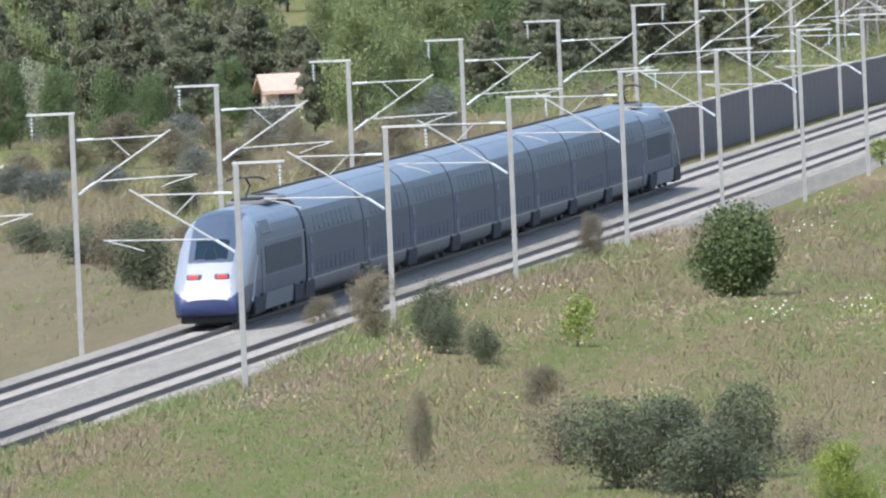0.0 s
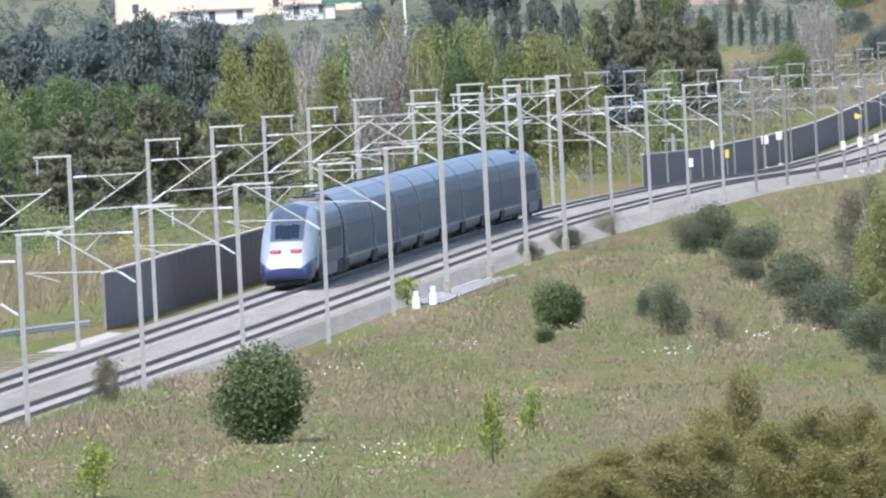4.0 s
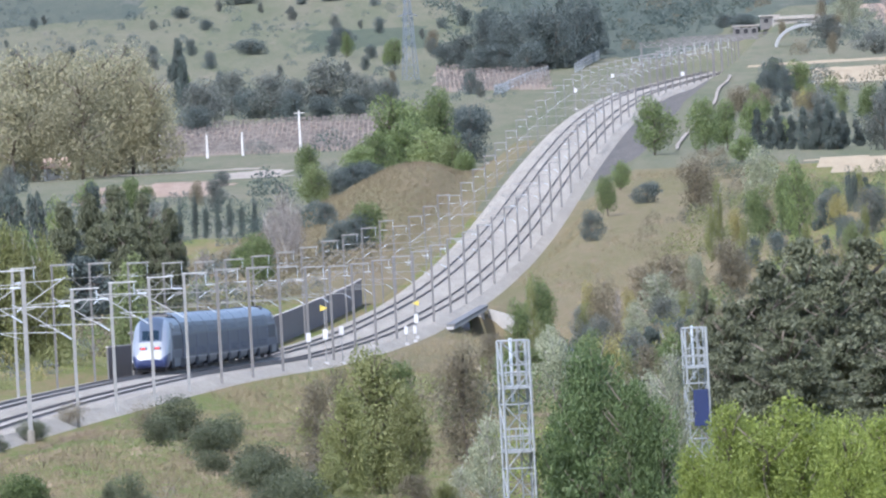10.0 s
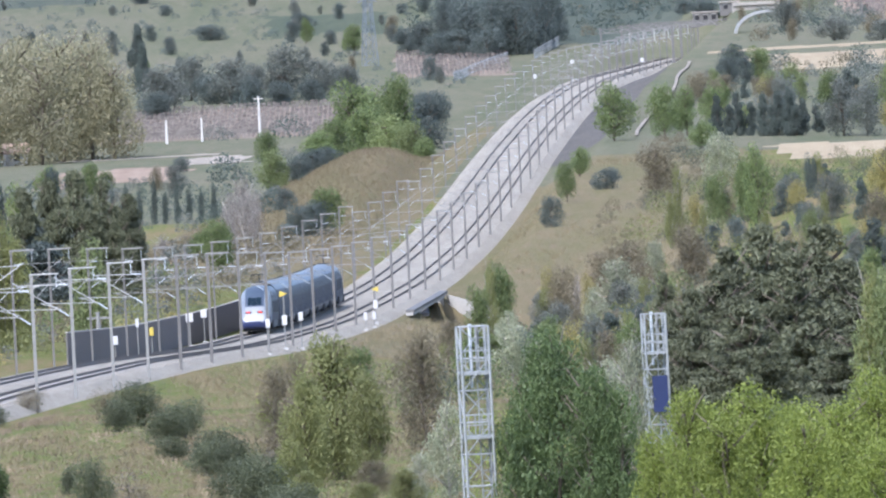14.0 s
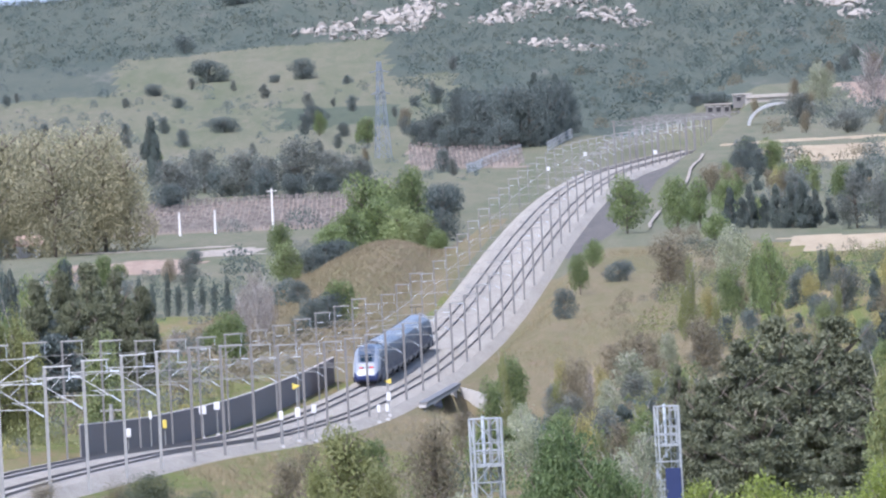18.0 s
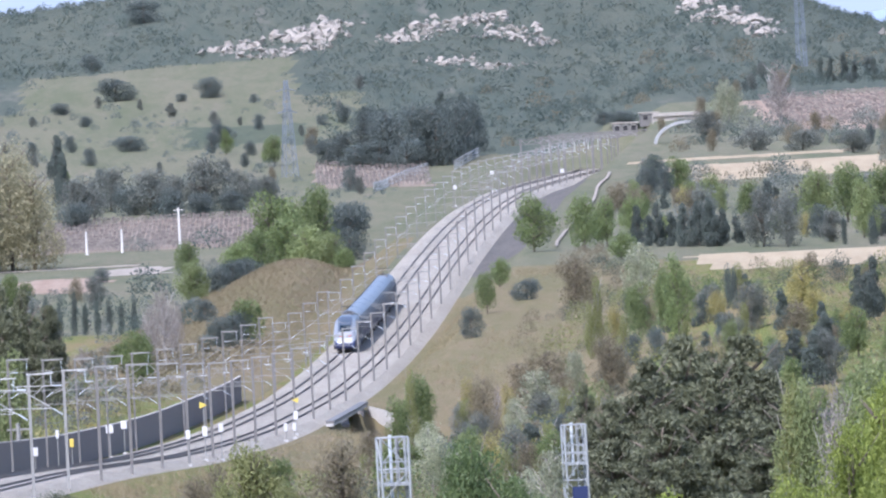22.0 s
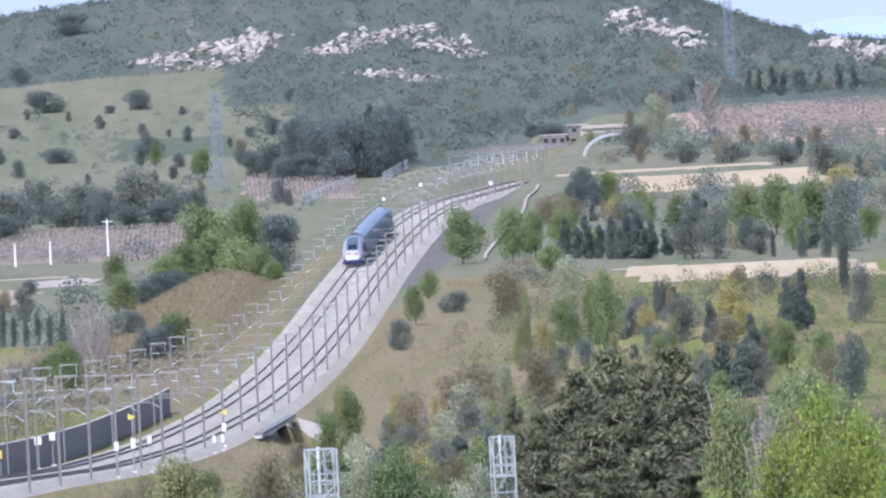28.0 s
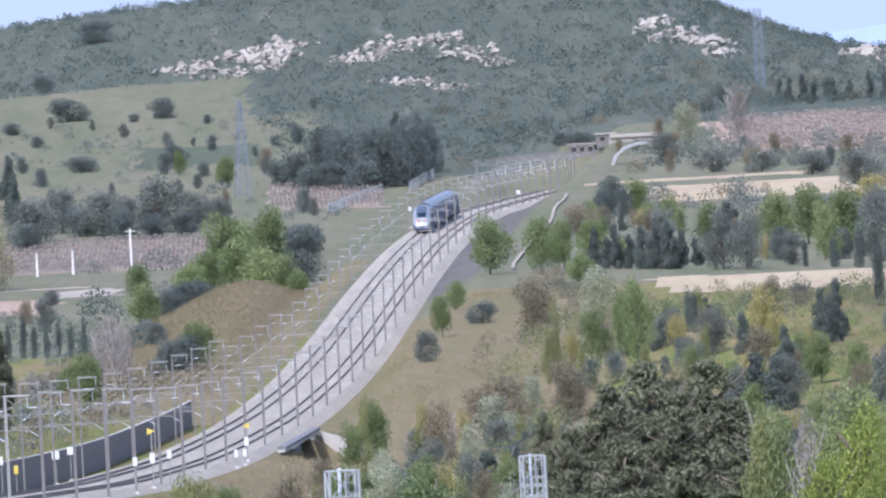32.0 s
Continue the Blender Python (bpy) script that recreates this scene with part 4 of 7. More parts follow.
plant("near_broad", [(-71.2, 1010, 5.3, 3.6), (-76.9, 990, 5.5, 3.8), (-83.8, 1000, 5.7, 3.9), (-80.6, 1000, 5.2, 3.6), (-75.2, 1000, 4.9, 3.2), (-85.6, 1000, 6.1, 3.9), (-71.5, 1150, 5.3, 5.2), (-67.8, 1150, 4.9, 5.6), (-64.7, 1140, 3.2, 4), (-67.9, 1120, 2.4, 4.3), (-71.8, 1130, 3.6, 4), (-77.2, 1450, 10.6, 8), (-73.9, 1460, 11.3, 8.5), (-70.2, 1460, 10.8, 8), (-66.9, 1470, 10.1, 7.6), (-71.8, 1330, 7.8, 6.4), (-41.3, 1450, 12.3, 6.2), (-36.8, 1450, 11.7, 5.8), (6.6, 682, 8.8, 5.1), (5.4, 684, 7.4, 3.7)])
plant("near_broad", [(7.8, 680, 7.4, 3.7), (9.1, 680, 6.5, 3.2), (-1.9, 562, 2.8, 2.7), (-1.3, 545, 2, 1.9), (5.8, 610, 1.1, 2.6)])
plant("pine", [(-135.4, 1900, 10.7, 8.6), (-131.8, 1910, 11.1, 8.6), (-126.8, 1900, 11.5, 8.6), (-123.8, 1920, 10.3, 8.1), (-107.3, 1950, 12.7, 8.8), (-103.5, 1950, 13.2, 8.8), (-99.3, 1940, 11.3, 8.1), (-95.7, 1950, 11.8, 8.8), (-87.9, 1950, 10.1, 7.6), (-84.5, 1960, 11.8, 8.2), (-138.5, 1900, 10.2, 8), (-121.9, 1950, 10.8, 6.3), (-112.8, 1980, 12, 7.7), (-164.4, 2250, 11.7, 8), (-160.9, 2260, 8.5, 8), (-160.1, 2270, 9.3, 8.1), (-156.4, 2280, 9.9, 8.1), (-155.6, 2290, 10.7, 8.1), (-148.6, 2250, 8.1, 8), (-147.8, 2260, 8.9, 8)])
plant("pine", [(-144, 2270, 9.5, 8.1), (-143.1, 2280, 10.3, 8.1), (-139.4, 2290, 7.1, 8.1), (-135.5, 2250, 8.5, 8), (-131.7, 2260, 9.1, 8), (-130.8, 2270, 9.9, 8.1), (-127, 2280, 6.7, 8.1), (-126.1, 2290, 7.5, 8.1), (-119.5, 2250, 8.8, 8), (-118.5, 2260, 9.5, 8), (-114.8, 2270, 6.4, 8.1), (-113.8, 2280, 7.1, 8.1), (-109.8, 2290, 7.7, 8.1), (-106.4, 2250, 9.2, 8), (-102.6, 2260, 6.1, 8), (-101.6, 2270, 6.8, 8.1), (-97.5, 2280, 7.3, 8.1), (-96.5, 2290, 8.1, 8.1), (-90.5, 2250, 5.7, 8), (-89.4, 2260, 6.4, 8)])
plant("pine", [(-32.7, 1700, 8.7, 11), (-97.7, 2000, 13.8, 7.7), (-87.9, 1900, 14.9, 7.4), (-81.2, 1900, 14, 7), (-35.2, 1800, 9.6, 5.2), (-32.4, 1820, 9.7, 6.5), (-29.7, 1850, 8.8, 5.4), (-26.8, 1850, 10.7, 5.4), (-32.1, 1900, 9.6, 6.1), (-103.2, 3350, 19.9, 10), (-99.7, 3350, 18.2, 9.1), (-92.4, 3350, 17.8, 8.9), (-90.8, 2850, 15.5, 7.8), (-98.9, 2850, 15.9, 10.1), (-75.3, 2600, 11.8, 9.2), (-70.8, 2600, 10.6, 6.7), (-67.1, 2650, 7.9, 7.7)])
plant("near_poplar", [(-59.7, 1450, 13.2, 6.6), (-56.8, 1460, 13.6, 6.8), (-43.8, 1450, 12.7, 6.4), (-39.4, 1460, 12.7, 6.4), (-34.5, 1450, 12.5, 6.2), (-121, 1700, 16.5, 8.2), (-50.1, 1400, 11.2, 5.6), (-48.6, 1500, 13.7, 6.8), (-44.8, 1500, 13.8, 6.9), (-41.9, 1500, 13.9, 7), (-32.7, 1450, 10.7, 5.4), (-50.9, 1480, 13.4, 6.7), (-30.3, 1450, 10.1, 5), (-36.4, 1450, 11.4, 5.7), (-2.4, 800, 7.1, 5.2), (-3.7, 790, 5.5, 3.3), (-0.9, 790, 5.1, 3.3), (-4.4, 775, 2.7, 2.4), (-3.7, 765, 1.4, 2.1), (-1.1, 742, 1.2, 2.4)])
plant("near_poplar", [(0.6, 735, 1.9, 2.1)])
plant("thin", [(-53.3, 1440, 12.5, 5.1), (-49.1, 1440, 13.7, 5.5), (-46.6, 1450, 14.2, 5.7), (-46.2, 1400, 11, 4.4), (-48.9, 1450, 13.7, 7), (-57.4, 1500, 13, 5.2), (-55.1, 1500, 14.5, 5.8), (-46, 1400, 13.1, 5.2), (-45.8, 1450, 14.8, 5.9), (-82.7, 2850, 16.3, 10.1), (23.2, 760, 8.4, 3.4), (97.4, 3452, 14.3, 11.7), (29.9, 980, 6.8, 1.5), (30.7, 990, 6.6, 1.3), (19.8, 1772, 6, 2.4), (-15.5, 2046, 9.3, 5.8), (-17.3, 2064, 7, 4.9), (-25.4, 2062, 3.5, 4.2), (-14.3, 2058, 7, 4.2)])
plant("near_brown", [(-55.7, 760, 1.3, 3.4), (1.9, 860, 6.4, 3.9), (-5.2, 820, 5.5, 3.2), (-4.2, 840, 5.7, 2.8), (-2.2, 805, 2.1, 2.6), (-0.8, 775, 1.6, 2.3), (-55.2, 711.5, 3, 4.4)])
plant("near_pale", [(5, 672, 2.2, 2.4), (2.5, 730, 5.2, 2.8), (10.8, 780, 6.9, 3.4), (9.6, 770, 6.1, 3), (1.3, 745, 2.5, 2.2)])
plant("cypress", [(3.8, 660, 2.1, 1.3), (-36.5, 2330, 4.6, 1.6), (-35, 2330, 4.4, 1.6), (-33.2, 2330, 5.4, 1.6), (-31.5, 2330, 4.8, 1.6), (-29.5, 2330, 6, 1.6), (-28.1, 2330, 4.2, 1.6), (-26.5, 2330, 4.5, 1.6), (-24.9, 2330, 4.6, 1.6), (-23.3, 2330, 3.9, 1.6), (-21.5, 2330, 4.9, 1.6), (5.3, 640, 2.3, 2.1), (74.5, 2362, 3.7, 1.4), (78, 2354, 4.1, 2.4), (81.2, 2346, 5.3, 2.4), (68.5, 1928, 6.9, 2.4), (47.4, 1916, 4.7, 1.8), (73.1, 2378, 3.2, 1.3), (47.9, 1908, 4.3, 1.3)])
plant("poplar", [(-46.3, 1500, 10.9, 5.8), (-41.3, 1550, 11.7, 6), (-42.9, 1400, 11.7, 3.9), (-36.6, 1450, 11.7, 3.9), (-32.8, 1450, 12.5, 4.1), (-31.2, 1450, 11.8, 3.9), (-49.9, 1400, 11.5, 3.8), (-41.4, 1400, 11, 3.6), (22.4, 800, 8.5, 2.8), (32.7, 1900, 8.1, 3.1), (31.4, 1880, 6.4, 2.5), (11.2, 1778, 8.5, 2.8), (13, 1798, 6.7, 2.4), (34.6, 1858, 5, 2.5)])
plant("broad", [(-33.6, 1500, 11.9, 6.8), (-50.1, 1450, 13.5, 6.8), (-43.3, 1500, 13.9, 7), (-41, 1500, 14.1, 7), (-17.8, 1950, 7.2, 4.4), (48.1, 2474, 6.5, 5.5), (61.9, 2790, 6.1, 5.9), (33.1, 2400, 8.6, 7.5), (39.8, 2384, 8.6, 6), (43.4, 2416, 7.4, 5.1), (25.7, 2194, 4, 3.3), (22.9, 2094, 5.5, 3.4), (37.2, 1908, 6.2, 4.1), (40.4, 1852, 10.2, 4.1), (39.7, 1892, 7.7, 3.2), (55.8, 1744, 5.3, 4.5), (58.6, 1728, 5, 4.5), (81.4, 2418, 10.4, 7.8), (79.2, 2492, 9.1, 8), (66.7, 2536, 6, 5.2)])
plant("broad", [(11.9, 1790, 8.6, 4.9), (9.6, 1758, 6.6, 3.6), (43.9, 2342, 4, 4.8), (47.1, 1682, 4.6, 3.4), (35.4, 1770, 3.6, 3.6), (4.8, 2944, 12.8, 7.4), (-6.4, 2150, 6.4, 6.1), (-19, 2040, 5.4, 5.3), (-20.6, 2050, 3.9, 4.2), (7.9, 2790, 3.8, 4.7)])
plant("fir", [(-45.1, 1750, 14.7, 4), (-42, 1750, 15.2, 4.1), (-40.1, 1750, 15.4, 4.2), (-37.8, 1750, 15.3, 4.1), (-33.9, 1850, 14.7, 5.4), (-45.3, 1750, 14.5, 3.9), (-43.6, 1750, 15, 4.1), (-41, 1760, 15.8, 4.3), (-38.8, 1760, 15.2, 4.1), (-76.9, 3100, 24.5, 6.6), (116.5, 3800, 5.7, 3.1), (118.6, 3800, 6.2, 3.1), (121.4, 3800, 6.7, 3.4), (123.8, 3800, 4.5, 3.1), (128, 3800, 5.1, 3.1), (131.7, 3800, 4.9, 3.1), (135.9, 3800, 6.2, 3.1), (139.2, 3800, 6, 3.1), (47.7, 2414, 6.1, 3.4), (50.1, 2398, 6.4, 3.2)])
plant("fir", [(52, 2398, 5.1, 3.1), (53.5, 2390, 6.5, 3.2), (55.4, 2386, 6.6, 3.2), (56.8, 2384, 7.4, 3.2), (58.6, 2384, 5.7, 3.2), (60.9, 2398, 3.9, 3.1), (49.2, 2406, 4.7, 3.2), (54.5, 2388, 4.7, 3.8), (57.7, 2382, 4.5, 3.6), (50.6, 1822, 4.7, 2.8), (48.5, 1710, 6.2, 4.6), (50.2, 1706, 5.6, 4.2), (52.7, 1748, 5.3, 3.2), (58.8, 1830, 5.5, 2.7), (60.3, 1826, 6.3, 2.8), (45.4, 1938, 2.8, 2.4), (59.2, 1816, 5.2, 3.4), (45.2, 1690, 3.4, 3.9), (-48.5, 3676, 10.9, 5.5), (17.5, 3920, 4, 2.9)])
plant("fir", [(34.8, 3936, 6, 4.5), (38.8, 3844, 9.1, 5.2), (-46.5, 3532, 13.7, 5.7), (-45.2, 3492, 10.7, 4.7)])
plant("lime", [(-41.1, 2000, 11.7, 5.8), (-23.9, 1450, 10.3, 5.2), (75.3, 2498, 8.2, 7.2), (64, 2660, 5.1, 6), (78.3, 2396, 8.5, 5.7), (60.1, 2638, 4.5, 4.5), (28.6, 1762, 3.3, 3.6), (44.4, 1794, 4, 3), (2.6, 2778, 8.1, 10.9), (-1.1, 2814, 9.6, 7.6), (-35.1, 2108, 3.4, 2.9)])
plant("ochre", [(-83.8, 2960, 18.6, 16.7), (-73.4, 2990, 20.6, 21), (-62.3, 2995, 22.4, 21), (-50.6, 2990, 22, 21), (-75.2, 2960, 20.6, 15.2), (-69.6, 2970, 22.1, 15.9), (-64.2, 2960, 23.2, 16.8), (-59.4, 2980, 23.2, 16.8), (-52.5, 2960, 22.9, 16.7), (-47.6, 2970, 21.9, 15.9), (-43.7, 2960, 18.2, 13.9), (-78.4, 2950, 16.4, 12.5), (-55.6, 2940, 18.7, 15.1), (-67.1, 2940, 17.4, 15.1)])
plant("brown", [(49.4, 2618, 5.5, 6.7), (53.1, 2632, 4.5, 4.5), (33, 2062, 7.7, 6.6), (25.7, 1830, 5.9, 6.8), (23.2, 1844, 4.3, 4.4), (31.8, 1794, 7.4, 5.5), (16.7, 1592, 7.1, 3.6), (26.9, 1800, 4.9, 3.7), (23.4, 1000, 10.4, 3.2), (50.8, 1782, 5.1, 5.1), (42.7, 1700, 4.6, 4), (57.9, 1692, 5.2, 3.4)])
plant("bush", [(-24.9, 619.2, 3.6, 4), (-18.2, 781.5, 2.3, 2.9), (-18.3, 759, 0.8, 1)])
plant("gold", [(53.6, 1852, 4.8, 7), (17, 1780, 7.3, 3.1), (21.3, 1798, 5.2, 2.8), (53.9, 1824, 3.7, 3.7), (99.5, 2808, 4.8, 8.6)])
plant("pale", [(40.9, 2072, 7.5, 5.6), (28.8, 1822, 5.3, 3.5), (23.6, 1758, 7.5, 7), (89.2, 3532, 9.6, 8.9), (45.2, 1778, 3, 3.6), (21.4, 1766, 4.8, 3.6), (25.5, 1754, 4.8, 4.2)])
plant("broom", [(-33.7, 573.7, 2.4, 2.2), (-31.5, 562, 1.6, 1.6), (-12.9, 760.2, 2.8, 2.2), (-14.6, 792.4, 1.4, 1.1), (-22.2, 983.8, 1.4, 2.5), (-23.6, 955.4, 1.3, 1.7), (-12.7, 920.5, 2.6, 4), (-10.4, 896.4, 2.2, 2.9), (-6.6, 771.7, 2.2, 3.3), (-4.6, 724.9, 1.8, 2.6), (-10.4, 847.4, 1.4, 2.1), (-2.7, 681.3, 1.6, 3), (-8.5, 813.1, 1.8, 2.9), (-11.1, 883, 2.1, 3.4), (-8.1, 824.5, 2.3, 3.3), (-7.3, 799.7, 2.3, 3.3), (-5.7, 757, 2.4, 3.6), (-3.7, 709.5, 2.3, 3.3), (-1.9, 672.8, 2.2, 3.2), (-13.9, 908.3, 1.8, 2.6)])
plant("broom", [(-20.1, 449.5, 3, 3.4), (-18.1, 456.7, 2.9, 3.1), (-21.8, 452.9, 2.7, 3.3), (-18.5, 439.7, 2.6, 3.6)])
plant("hedge", [(-12.5, 545, 1.4, 3.3), (-11.1, 548, 1.8, 3.4), (-9.7, 552, 1.9, 3.6), (-8.2, 556, 1.9, 3.2), (-6.6, 560, 1.9, 3.4), (-5.1, 562, 2.2, 3.4), (-3.7, 566, 2.1, 3.1), (-7.5, 566, 3.4, 2.7), (-8.4, 560, 2.6, 2.5), (-2.8, 560, 1.7, 2.7), (-1.4, 560, 1.1, 2.5), (-12.2, 525, 1.7, 3.4), (-11, 527, 1.8, 3.4), (-9.5, 530, 1.9, 3.6), (-8, 530, 1.9, 3.4), (-6.5, 532, 2, 3.4), (-4.9, 532, 2.1, 3.4), (-3.4, 535, 2, 3.3), (-1.9, 535, 1.4, 3.1)])
plant("scrub", [(-37.8, 603.7, 2.9, 2.2), (-41, 620.3, 1.1, 1.8), (-10.4, 738.5, 2, 1.9), (-21, 1027.2, 1.7, 3), (-15.6, 974, 1.7, 2.8), (-11.6, 922.4, 1.3, 1.8), (-28.4, 470.2, 2.3, 0.9), (-24.3, 470.3, 2.5, 2.9), (-17.1, 467.4, 1.6, 2.2)])
plant("twigs", [(-34.4, 704.8, 2.3, 2.3), (-5.3, 807.4, 1.6, 2.1), (-11.6, 772.5, 1.8, 2.2)])
plant("sapling", [(-29, 576.4, 2, 2.4), (-16, 583.8, 2.6, 2.1), (-15.3, 612.2, 1.9, 1.6), (-27.4, 858.3, 1.6, 2.9), (-6.3, 934.3, 1.9, 2.4)])
plant("olive", [(63.8, 2370, 8.9, 7.1), (66.8, 2364, 8.3, 5.9), (84.4, 2372, 10.9, 6.8), (47.7, 1836, 5.5, 5), (44.9, 1812, 4, 3.3), (46.8, 1716, 4.8, 3.3), (73.5, 2378, 4.8, 4.8), (51.7, 1706, 5.8, 4), (66.5, 1830, 6.8, 3.7), (79.6, 3328, 6.4, 8.3), (85.8, 3220, 4.7, 9.4), (93.6, 3184, 4.1, 8.6), (101.2, 3136, 4.5, 8.5), (103.6, 2974, 6.6, 9.1), (-40.7, 3334, 10.4, 13.1), (-35, 3424, 9.6, 10.7), (-9.5, 3410, 7.9, 8.6), (-27, 3388, 9.4, 12.6), (-16.1, 3392, 11.5, 14.3), (-22.5, 3368, 8.5, 6.9)])
plant("olive", [(-4, 3388, 6.9, 8), (-37.8, 3372, 6.9, 8)])
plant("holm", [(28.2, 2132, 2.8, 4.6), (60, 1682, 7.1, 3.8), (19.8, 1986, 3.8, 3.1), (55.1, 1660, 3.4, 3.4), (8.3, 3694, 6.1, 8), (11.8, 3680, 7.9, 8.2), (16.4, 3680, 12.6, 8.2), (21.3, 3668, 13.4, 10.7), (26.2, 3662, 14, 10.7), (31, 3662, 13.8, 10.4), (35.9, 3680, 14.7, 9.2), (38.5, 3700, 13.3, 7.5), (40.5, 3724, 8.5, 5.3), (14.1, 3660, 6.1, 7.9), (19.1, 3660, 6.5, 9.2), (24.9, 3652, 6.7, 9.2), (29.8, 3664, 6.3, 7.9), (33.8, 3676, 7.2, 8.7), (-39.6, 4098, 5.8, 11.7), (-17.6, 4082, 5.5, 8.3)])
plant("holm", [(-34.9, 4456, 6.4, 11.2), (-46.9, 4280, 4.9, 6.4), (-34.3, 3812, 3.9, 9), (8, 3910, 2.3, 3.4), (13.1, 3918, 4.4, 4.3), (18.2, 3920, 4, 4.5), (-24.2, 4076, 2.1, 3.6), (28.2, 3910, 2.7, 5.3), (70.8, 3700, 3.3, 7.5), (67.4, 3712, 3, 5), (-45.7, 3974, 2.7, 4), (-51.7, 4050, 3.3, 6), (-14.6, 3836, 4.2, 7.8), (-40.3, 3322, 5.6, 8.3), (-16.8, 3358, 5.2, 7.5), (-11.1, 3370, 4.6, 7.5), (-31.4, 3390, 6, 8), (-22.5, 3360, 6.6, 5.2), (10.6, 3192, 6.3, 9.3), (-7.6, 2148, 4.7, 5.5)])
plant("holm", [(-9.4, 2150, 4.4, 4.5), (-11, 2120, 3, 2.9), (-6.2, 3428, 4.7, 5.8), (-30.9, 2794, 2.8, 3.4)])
plant("cedar", [(18.3, 930, 9.2, 7.8), (20.7, 945, 10.3, 8.3), (24.2, 955, 9.9, 8.8), (21.8, 925, 8.8, 8.2), (26.1, 935, 6.8, 7), (16.2, 915, 7.2, 5.6), (24.6, 915, 4.7, 7.3), (18.7, 905, 6.5, 7.5), (27.6, 930, 4.6, 4.9), (15.6, 960, 7.5, 3.8)])

plant("broom", [(-52.5, 692, 3.2, 3.8), (-59.3, 742, 2, 3.5), (-63, 760, 1.9, 3.1), (-60.2, 818, 2.3, 2.5)])
plant("near_brown", [(-72.4, 940, 3.5, 4.8), (-70.2, 944, 2.8, 4.2), (-74.2, 926, 2.5, 4.1), (-62.2, 884, 2.2, 3.9), (-57.6, 878, 2.8, 3.3), (-72.1, 866, 2.5, 3.8), (-55.5, 912, 3.2, 3.7), (-56.9, 904, 1.9, 3.4), (-84.7, 1012, 2.9, 3.1)])
plant("near_pale", [(-83.8, 1022, 5.6, 5.2)])
plant("olive", [(-57, 980, 3.5, 3.7), (-66.2, 970, 3.1, 3.9), (-66.5, 854, 1.8, 3.2), (-69.4, 850, 1.8, 3.5), (-64, 880, 1.9, 3)])
plant("near_spring", [(-63, 1004, 8.7, 5.8), (-60.1, 1006, 6.4, 4.1)])
plant("near_pine", [(-92.8, 1178, 6.6, 6), (-81, 1092, 7.5, 5.9), (-77.7, 1120, 7.5, 6.1), (-66.3, 1012, 6.2, 4.1), (-61, 1102, 6.2, 5.2), (-62.7, 1222, 6, 5.8)])
plant("near_lime", [(16.7, 650, 6, 4.8), (19.3, 690, 7.5, 4.9), (14.9, 655, 5.8, 4.7), (12, 660, 6.1, 4.3), (18.1, 640, 4.5, 4.1)])
plant("cedar", [(25.1, 945, 8, 7.9), (22.4, 960, 9, 7.1), (26.4, 925, 5.7, 6), (18.8, 950, 7.4, 6.7)])
plant("near_brown", [(-69.7, 974, 2.4, 3.5), (-66, 958, 2.2, 3.4), (-64.4, 962, 2.5, 2.8)])
plant("olive", [(-71.1, 970, 2.6, 3.1), (-72.4, 862, 1.8, 2.5), (-70.2, 850, 1.8, 2.2)])
plant("broad", [(-2.9, 2720, 14.2, 12), (4.4, 2700, 14.7, 8.2), (-7.8, 2620, 6.8, 8.9), (-1.1, 2680, 9.7, 10), (-5.4, 2650, 7.9, 8.1), (7.6, 2560, 4, 5.2)])
plant("lime", [(2.5, 2640, 7.7, 10.7), (-14.6, 2520, 6.2, 7.2), (0.2, 2740, 13, 8.4), (5.7, 2620, 6.7, 7.1)])
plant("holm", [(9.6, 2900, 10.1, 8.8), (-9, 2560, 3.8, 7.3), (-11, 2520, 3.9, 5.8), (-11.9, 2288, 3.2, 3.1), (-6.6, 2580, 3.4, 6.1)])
plant("thin", [(-16, 2108, 9.6, 6), (-17.8, 2120, 7.2, 5), (-14.8, 2136, 7.3, 4.3)])
plant("near_brown", [(-36.3, 580, 2.6, 2.8), (-40.2, 610, 1.8, 1.9), (-28.5, 474, 2.3, 1), (-33.3, 674, 2.1, 1.8), (-19.7, 478, 1.4, 2.4), (-27.8, 528, 1.5, 2)])
plant("broom", [(-33.2, 568, 1.8, 2.1), (-21.6, 480, 1.8, 2.8)])
plant("near_spring", [(-87.3, 1062, 7.5, 6.1), (-88.8, 1122, 7.1, 4.6), (-64.1, 1384, 7.2, 7.5)])


def wood(seed, count, kinds, y0, y1, d0, d1, low, high, keep):
    """Trees strewn over a stretch of land beside the line."""
    g = random.Random(seed)
    for _ in range(count):
        y = g.uniform(y0, y1)
        x = float(track_x(y)) + g.uniform(d0, d1)
        h = g.uniform(low, high)
        kind = g.choice(kinds)
        if keep(x, y):
            plant(kind, [(x, y, h, h * g.uniform(0.62, 0.95))])


def off_fields(x, y):
    return not any(ya < y < yb and xa < x < xb for ya, yb, xa, xb in ((1960, 2400, 44, 92), (2640, 3210, 60, 106), (3400, 3720, 96, 170), (3090, 3360, -56, -1), (2660, 3080, -62, -18), (3530, 3700, 4, 31)))


wood(1, 150, ["broad", "olive", "brown", "poplar", "fir", "holm", "broad", "gold"], 1150, 1950, 33, 64, 2.4, 4.6, off_fields)
wood(2, 46, ["broad", "brown", "olive", "poplar", "pale"], 1150, 1700, 22, 40, 2.5, 5.0, off_fields)
wood(3, 80, ["broad", "olive", "holm", "brown", "lime", "fir", "gold"], 2380, 3000, 27, 75, 3.0, 6.0, off_fields)
